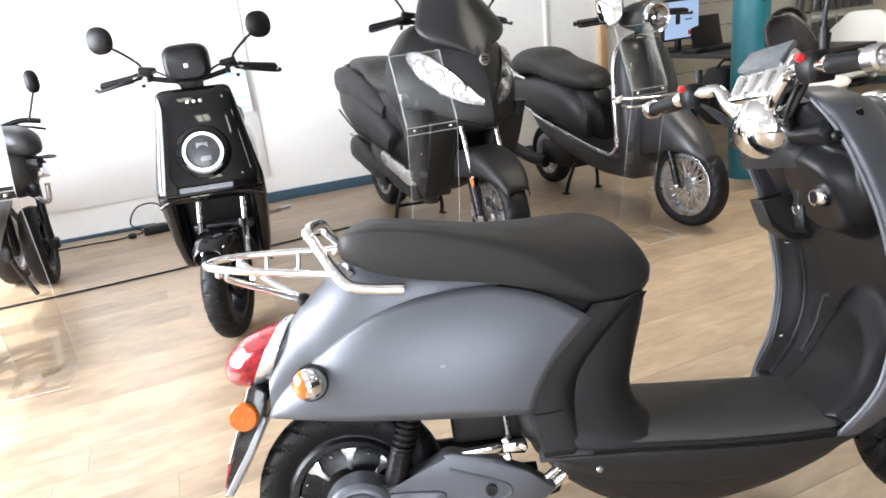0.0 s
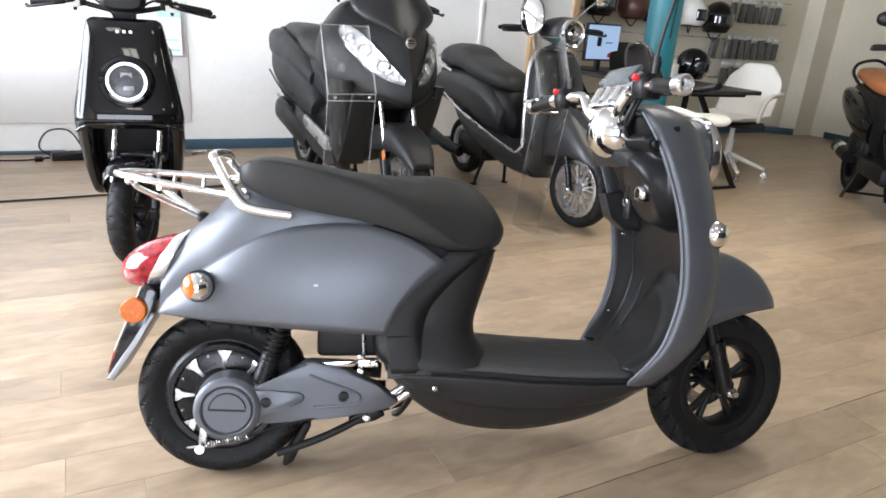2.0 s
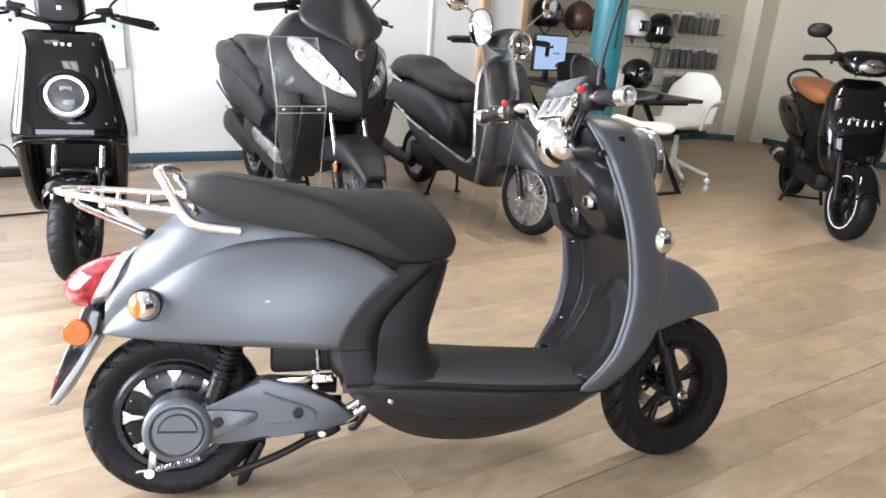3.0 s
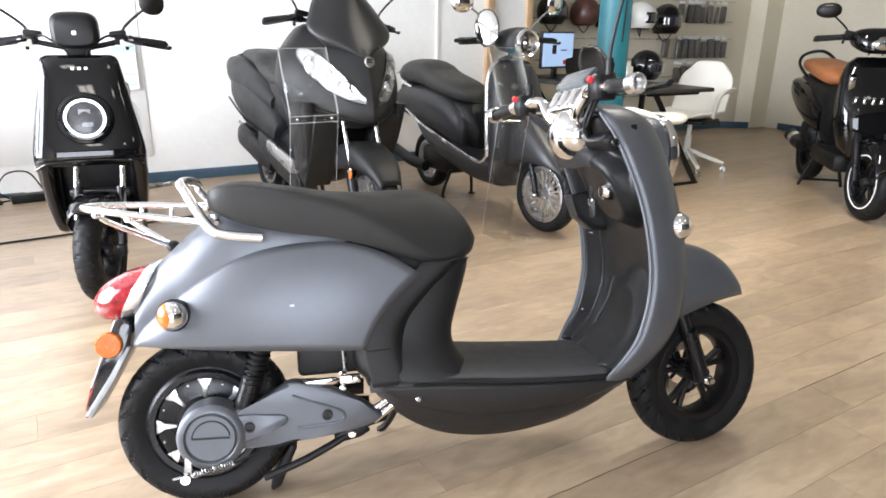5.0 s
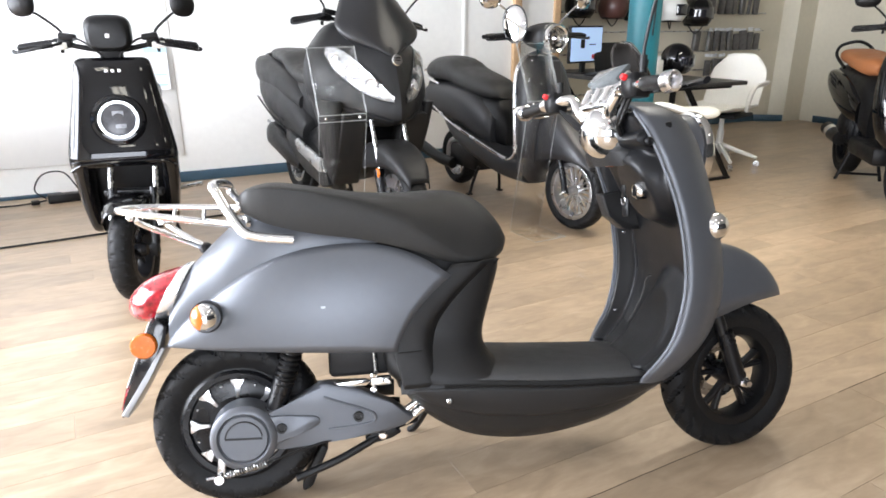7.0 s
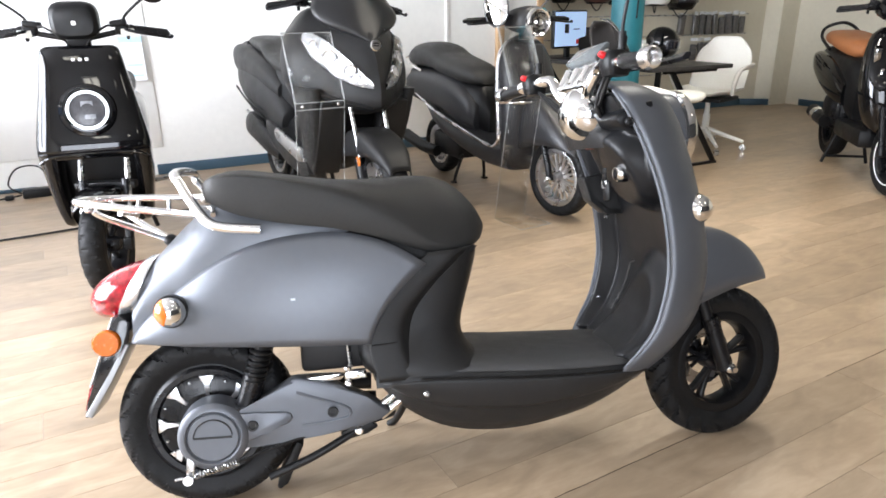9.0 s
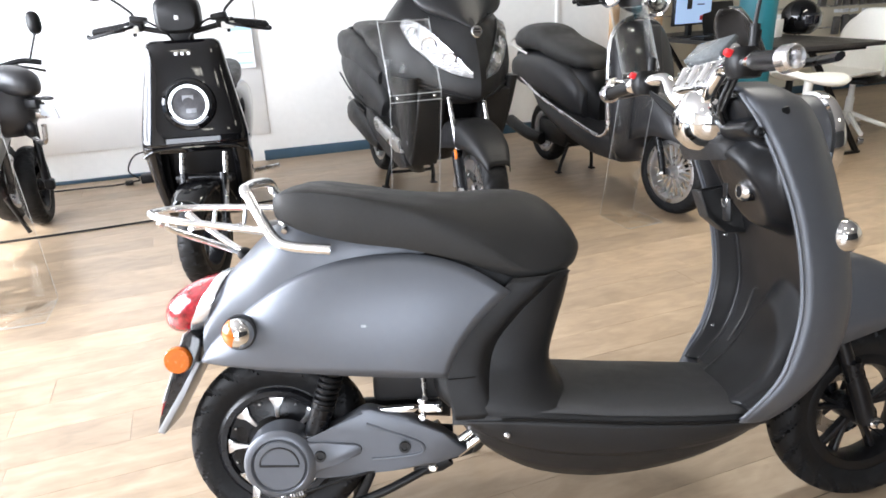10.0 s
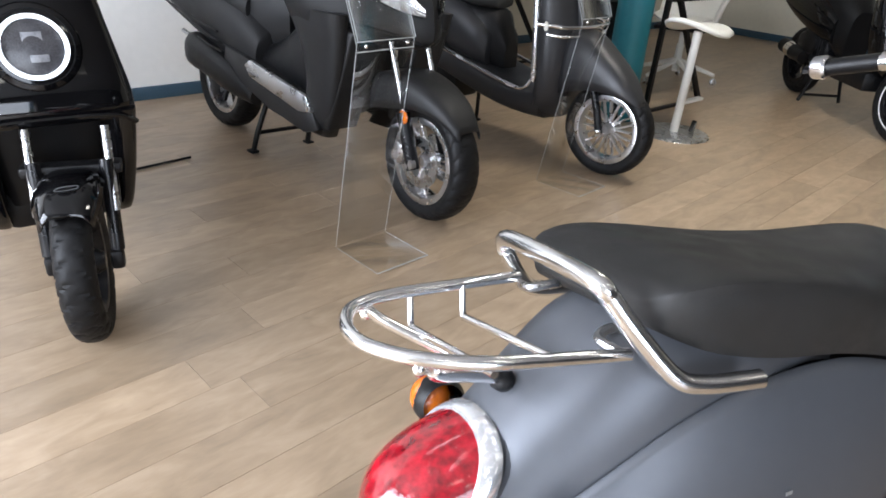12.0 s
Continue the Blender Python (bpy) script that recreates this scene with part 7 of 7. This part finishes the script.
# saddle stool on a round foot
so = thing("stool", "white saddle stool on a round steel foot", "stool", pose(3.95, 4.03, 0))
part("foot", lathe([(0, 0.012), (0.1, 0.012), (0.20, 0.006), (0.205, 0.0), (0, 0)], 40, (0, 0, 0), "z"), STEEL, so, "polished round steel foot")
part("column", tube([(0, 0, 0.01), (0.01, 0, 0.2), (0.03, 0, 0.58)], 0.024, 14), WHITEP, so)
part("chrome_stem", tube([(0, 0, 0.01), (0.006, 0, 0.12)], 0.02, 14, smooth=False), CHROME, so)
part("foot_rest", box(0.22, 0.04, 0.02, pose(0.12, 0, 0.17, 0, 0, 0), 0.006), WHITEP, so)
part("foot_pedal", box(0.10, 0.03, 0.02, pose(0.12, -0.05, 0.02, 0, -40, 20), 0.005), BLACK, so)
part("seat", patch(lambda s, t: Vector((0.03 + 0.24 * math.cos(2 * math.pi * t) * s, 0.17 * math.sin(2 * math.pi * t) * s, 0.615 + 0.05 * s * s * math.cos(2 * math.pi * t) ** 2 - 0.03 * s * math.cos(2 * math.pi * t) - 0.035 * s ** 6)), 10, 36), WHITEP, so, "white saddle seat", solid=0.02)

# ---- display wall ----
WY = 6.5
for z in (0.42, 0.62, 0.82, 1.03, 1.22, 1.44, 1.66):
    structure("trim_rail", box(3.1, 0.02, 0.012, Matrix.Translation((6.05, WY - 0.008, z)), 0.002), STEEL, "thin metal rail of the display wall")


def helmet(x, z, r, material, label, y=WY - 0.18, visor=True, turn=0.0):
    h = thing("helmet", label, "helmet", pose(x, y, z, 0, 0, turn), "helmets on the display wall")
    bm = bmesh.new()
    rs = []
    for k in steps(0, 1, 12):
        a = lerp(radians(-42), radians(88), k)
        rs.append(sring((0, -0.01 * math.cos(a), r * math.sin(a)), (1, 0, 0), (0, 1, 0), r * 0.86 * math.cos(a), r * math.cos(a), 28, 2.2))
    skin(bm, rs)
    part("shell", bm, material, h, angle=70)
    part("rim", lathe([(r * 0.62, -0.01), (r * 0.70, 0.0), (r * 0.62, 0.012)], 28, (0, -0.008, -r * 0.67), "z", loop=True), BLACK, h)
    if visor:
        part("visor", patch(lambda s, t: Vector((r * 0.92 * math.sin(lerp(-1.1, 1.1, t)), -r * 1.06 * math.cos(lerp(-1.1, 1.1, t)) - 0.008, lerp(-0.35, 0.32, s) * r)), 4, 12), mat("dark_visor", (0.02, 0.02, 0.025), 0.06, coat=1.0), h, "dark visor", solid=0.003)
    part("strap", tube([(-r * 0.5, 0, -r * 0.65), (0.0, -0.01, -r * 1.15), (r * 0.5, 0, -r * 0.65)], 0.006, 6), BLACK, h)
    if y > 6:
        part("hook", tube([(0, 0.16, -r * 0.3), (0, 0.02, -r * 0.3), (0, -0.02, -r * 0.22)], 0.005, 6), STEEL, h)
    return h


helmet(4.83, 1.285, 0.158, GLOSS, "glossy black open-face helmet with a chrome visor edge")
helmet(5.23, 1.275, 0.156, MAROON, "dark brown leather-look open-face helmet", visor=False)
helmet(5.50, 1.25, 0.14, GLOSS, "small glossy black helmet", visor=False)
helmet(5.98, 1.25, 0.16, WHITEP, "white open-face helmet with a dark visor", turn=35)
helmet(6.35, 1.22, 0.178, GLOSS, "glossy black full-face helmet", turn=-20)
helmet(4.86, 0.838, 0.135, GLOSS, "black helmet lying on the desk", y=5.05, visor=True, turn=30)
helmet(4.66, 0.822, 0.115, WHITEP, "small white helmet with a dark visor lying on the desk", y=5.20, visor=True, turn=-25)
wh = thing("paper_cup_rack", "white box of leaflets on the desk", "leaflet box", pose(4.60, 5.0, 0.73, 0, 0, 15))
part("tray", box(0.09, 0.09, 0.12, None, 0.006), WHITEP, wh)
part("leaflets", box(0.07, 0.05, 0.03, Matrix.Translation((0, 0, 0.12)), 0.002), PAPER, wh)
rng = random.Random(3)
for z0, xs in ((1.31, steps(6.60, 7.36, 7)), (0.93, steps(6.50, 7.44, 9)), (0.66, steps(6.72, 7.08, 3))):
    for x in xs:
        if abs(x - 6.604) < 0.02:
            continue
        pk_ = thing("parts_bag", "small clear bag of spare parts on a hook", "parts bag", pose(x, WY - 0.06, z0 - 0.10, 0, rng.uniform(-7, 7), rng.uniform(-20, 20)), "bags of parts on hooks")
        part("pouch", box(rng.uniform(0.055, 0.095), rng.uniform(0.02, 0.05), rng.uniform(0.17, 0.215), Matrix.Translation((rng.uniform(-0.006, 0.006), 0, 0)), 0.012), BAGM, pk_)
        part("header_card", box(0.08, 0.006, rng.uniform(0.02, 0.04), Matrix.Translation((0, 0, 0.205))), PAPER, pk_)
        part("hook", tube([(0, 0.06, 0.225), (0, -0.05, 0.23)], 0.0025, 6, smooth=False), STEEL, pk_)

# ---- wall posters, charger and cables ----
po = thing("poster", "white poster with pale blue print on the wall", "poster", pose(1.03, Y1 - 0.03, 0.68, 0, 0, 0))
part("sheet", box(0.15, 0.004, 0.30), PAPER, po)
part("header", box(0.15, 0.006, 0.04, Matrix.Translation((0, 0, 0.255))), PALEB, po)
part("text_line", box(0.10, 0.006, 0.012, Matrix.Translation((0.01, 0, 0.10))), PALEB, po)
part("text_line", box(0.10, 0.006, 0.012, Matrix.Translation((0.01, 0, 0.03))), PALEB, po)
cg = thing("charger", "black power adapter with cable on the floor", "charger", pose(0.33, 5.88, 0, 0, 0, 4))
part("brick", box(0.19, 0.08, 0.055, None, 0.008), BLACK, cg)
part("cable", tube([(-0.1, 0, 0.03), (-0.16, -0.02, 0.10), (-0.10, 0.02, 0.19), (0.02, 0.03, 0.19), (0.09, 0.0, 0.08)], 0.005, 8), BLACK, cg)
part("plug_lead", tube([(-0.1, 0, 0.02), (-0.25, -0.02, 0.012), (-0.42, 0.0, 0.012), (-0.8, 0.05, 0.01)], 0.006, 8), BLACK, cg)
part("plug", box(0.05, 0.04, 0.03, Matrix.Translation((-0.17, -0.01, 0.0)), 0.006), BLACK, cg)
fc = thing("floor_cable", "black cable lying straight across the floor", "cable", pose(0, 0, 0))
part("lead", tube([(-0.9, 4.87, 0.007), (-0.1, 4.885, 0.007), (0.5, 4.93, 0.007), (1.05, 5.01, 0.007), (1.46, 5.055, 0.007)], 0.006, 8), BLACK, fc)
ct = thing("cable_duct", "low dark cable duct along the wall foot", "cable duct", pose(-0.5, 6.08, 0))
part("duct", box(1.6, 0.03, 0.022, None, 0.004), SKIRT, ct)

# ---- floor planks ----
PW, PL = 0.152, 1.22
rng = random.Random(5)


def plank_mesh(name, length):
    bm = box(length - 0.0006, PW - 0.0006, 0.006, None, 0.0005, seg=1)
    me = bpy.data.meshes.new(name)
    bm.to_mesh(me)
    bm.free()
    me.materials.append(OAK)
    return me


whole = plank_mesh("plank", PL)
rest = bmesh.new()
count = 0
SKEW = Matrix.Translation((2.667, 1.994, 0)) @ Matrix.Rotation(radians(2.6), 4, "Z")
v = -32 * PW + PW / 2
while v < 32 * PW:
    u = -6.2 - rng.random() * PL
    while u < 6.4:
        c = SKEW @ Vector((u + PL / 2, v, -0.006))
        near = -0.7 < c.x < 5.4 and 1.3 < c.y < 6.0
        if near and count < 298:
            ob = new("plank", whole)
            ob.parent, ob.matrix_local = floor, Matrix.Translation(c) @ Matrix.Rotation(radians(2.6), 4, "Z")
            count += 1
        elif X0 - 0.8 < c.x < X1 + 0.8 and Y0 - 0.3 < c.y < 6.8:
            ua, ub, va, vb = u + 0.0003, u + PL - 0.0003, v - PW / 2 + 0.0003, v + PW / 2 - 0.0003
            rest.faces.new([rest.verts.new(SKEW @ Vector((a, b, 0))) for a, b in ((ua, va), (ub, va), (ub, vb), (ua, vb))])
        u += PL
    v += PW
for co, no in (((X0 - 0.15, 0, 0), (-1, 0, 0)), ((X1 + 0.15, 0, 0), (1, 0, 0)), ((0, Y0 - 0.15, 0), (0, -1, 0)), ((0, 6.65, 0), (0, 1, 0))):
    bmesh.ops.bisect_plane(rest, geom=rest.verts[:] + rest.edges[:] + rest.faces[:], plane_co=co, plane_no=no, clear_outer=True)
ob = part("plank_field", rest, OAK, floor)
ob["kind"] = "stuff"
# two joints that have opened, with dirt in them
for u0, u1 in ((0.0, 1.3), (-1.25, -0.55)):
    n = 14
    line = [SKEW @ Vector((lerp(u0, u1, k / n), 0.0012 * rng.uniform(-1, 1), 0.0004)) for k in range(n + 1)]
    part("open_joint", tube(line, 0.0010, 6, smooth=False, flat=1.0), CRACK, floor)
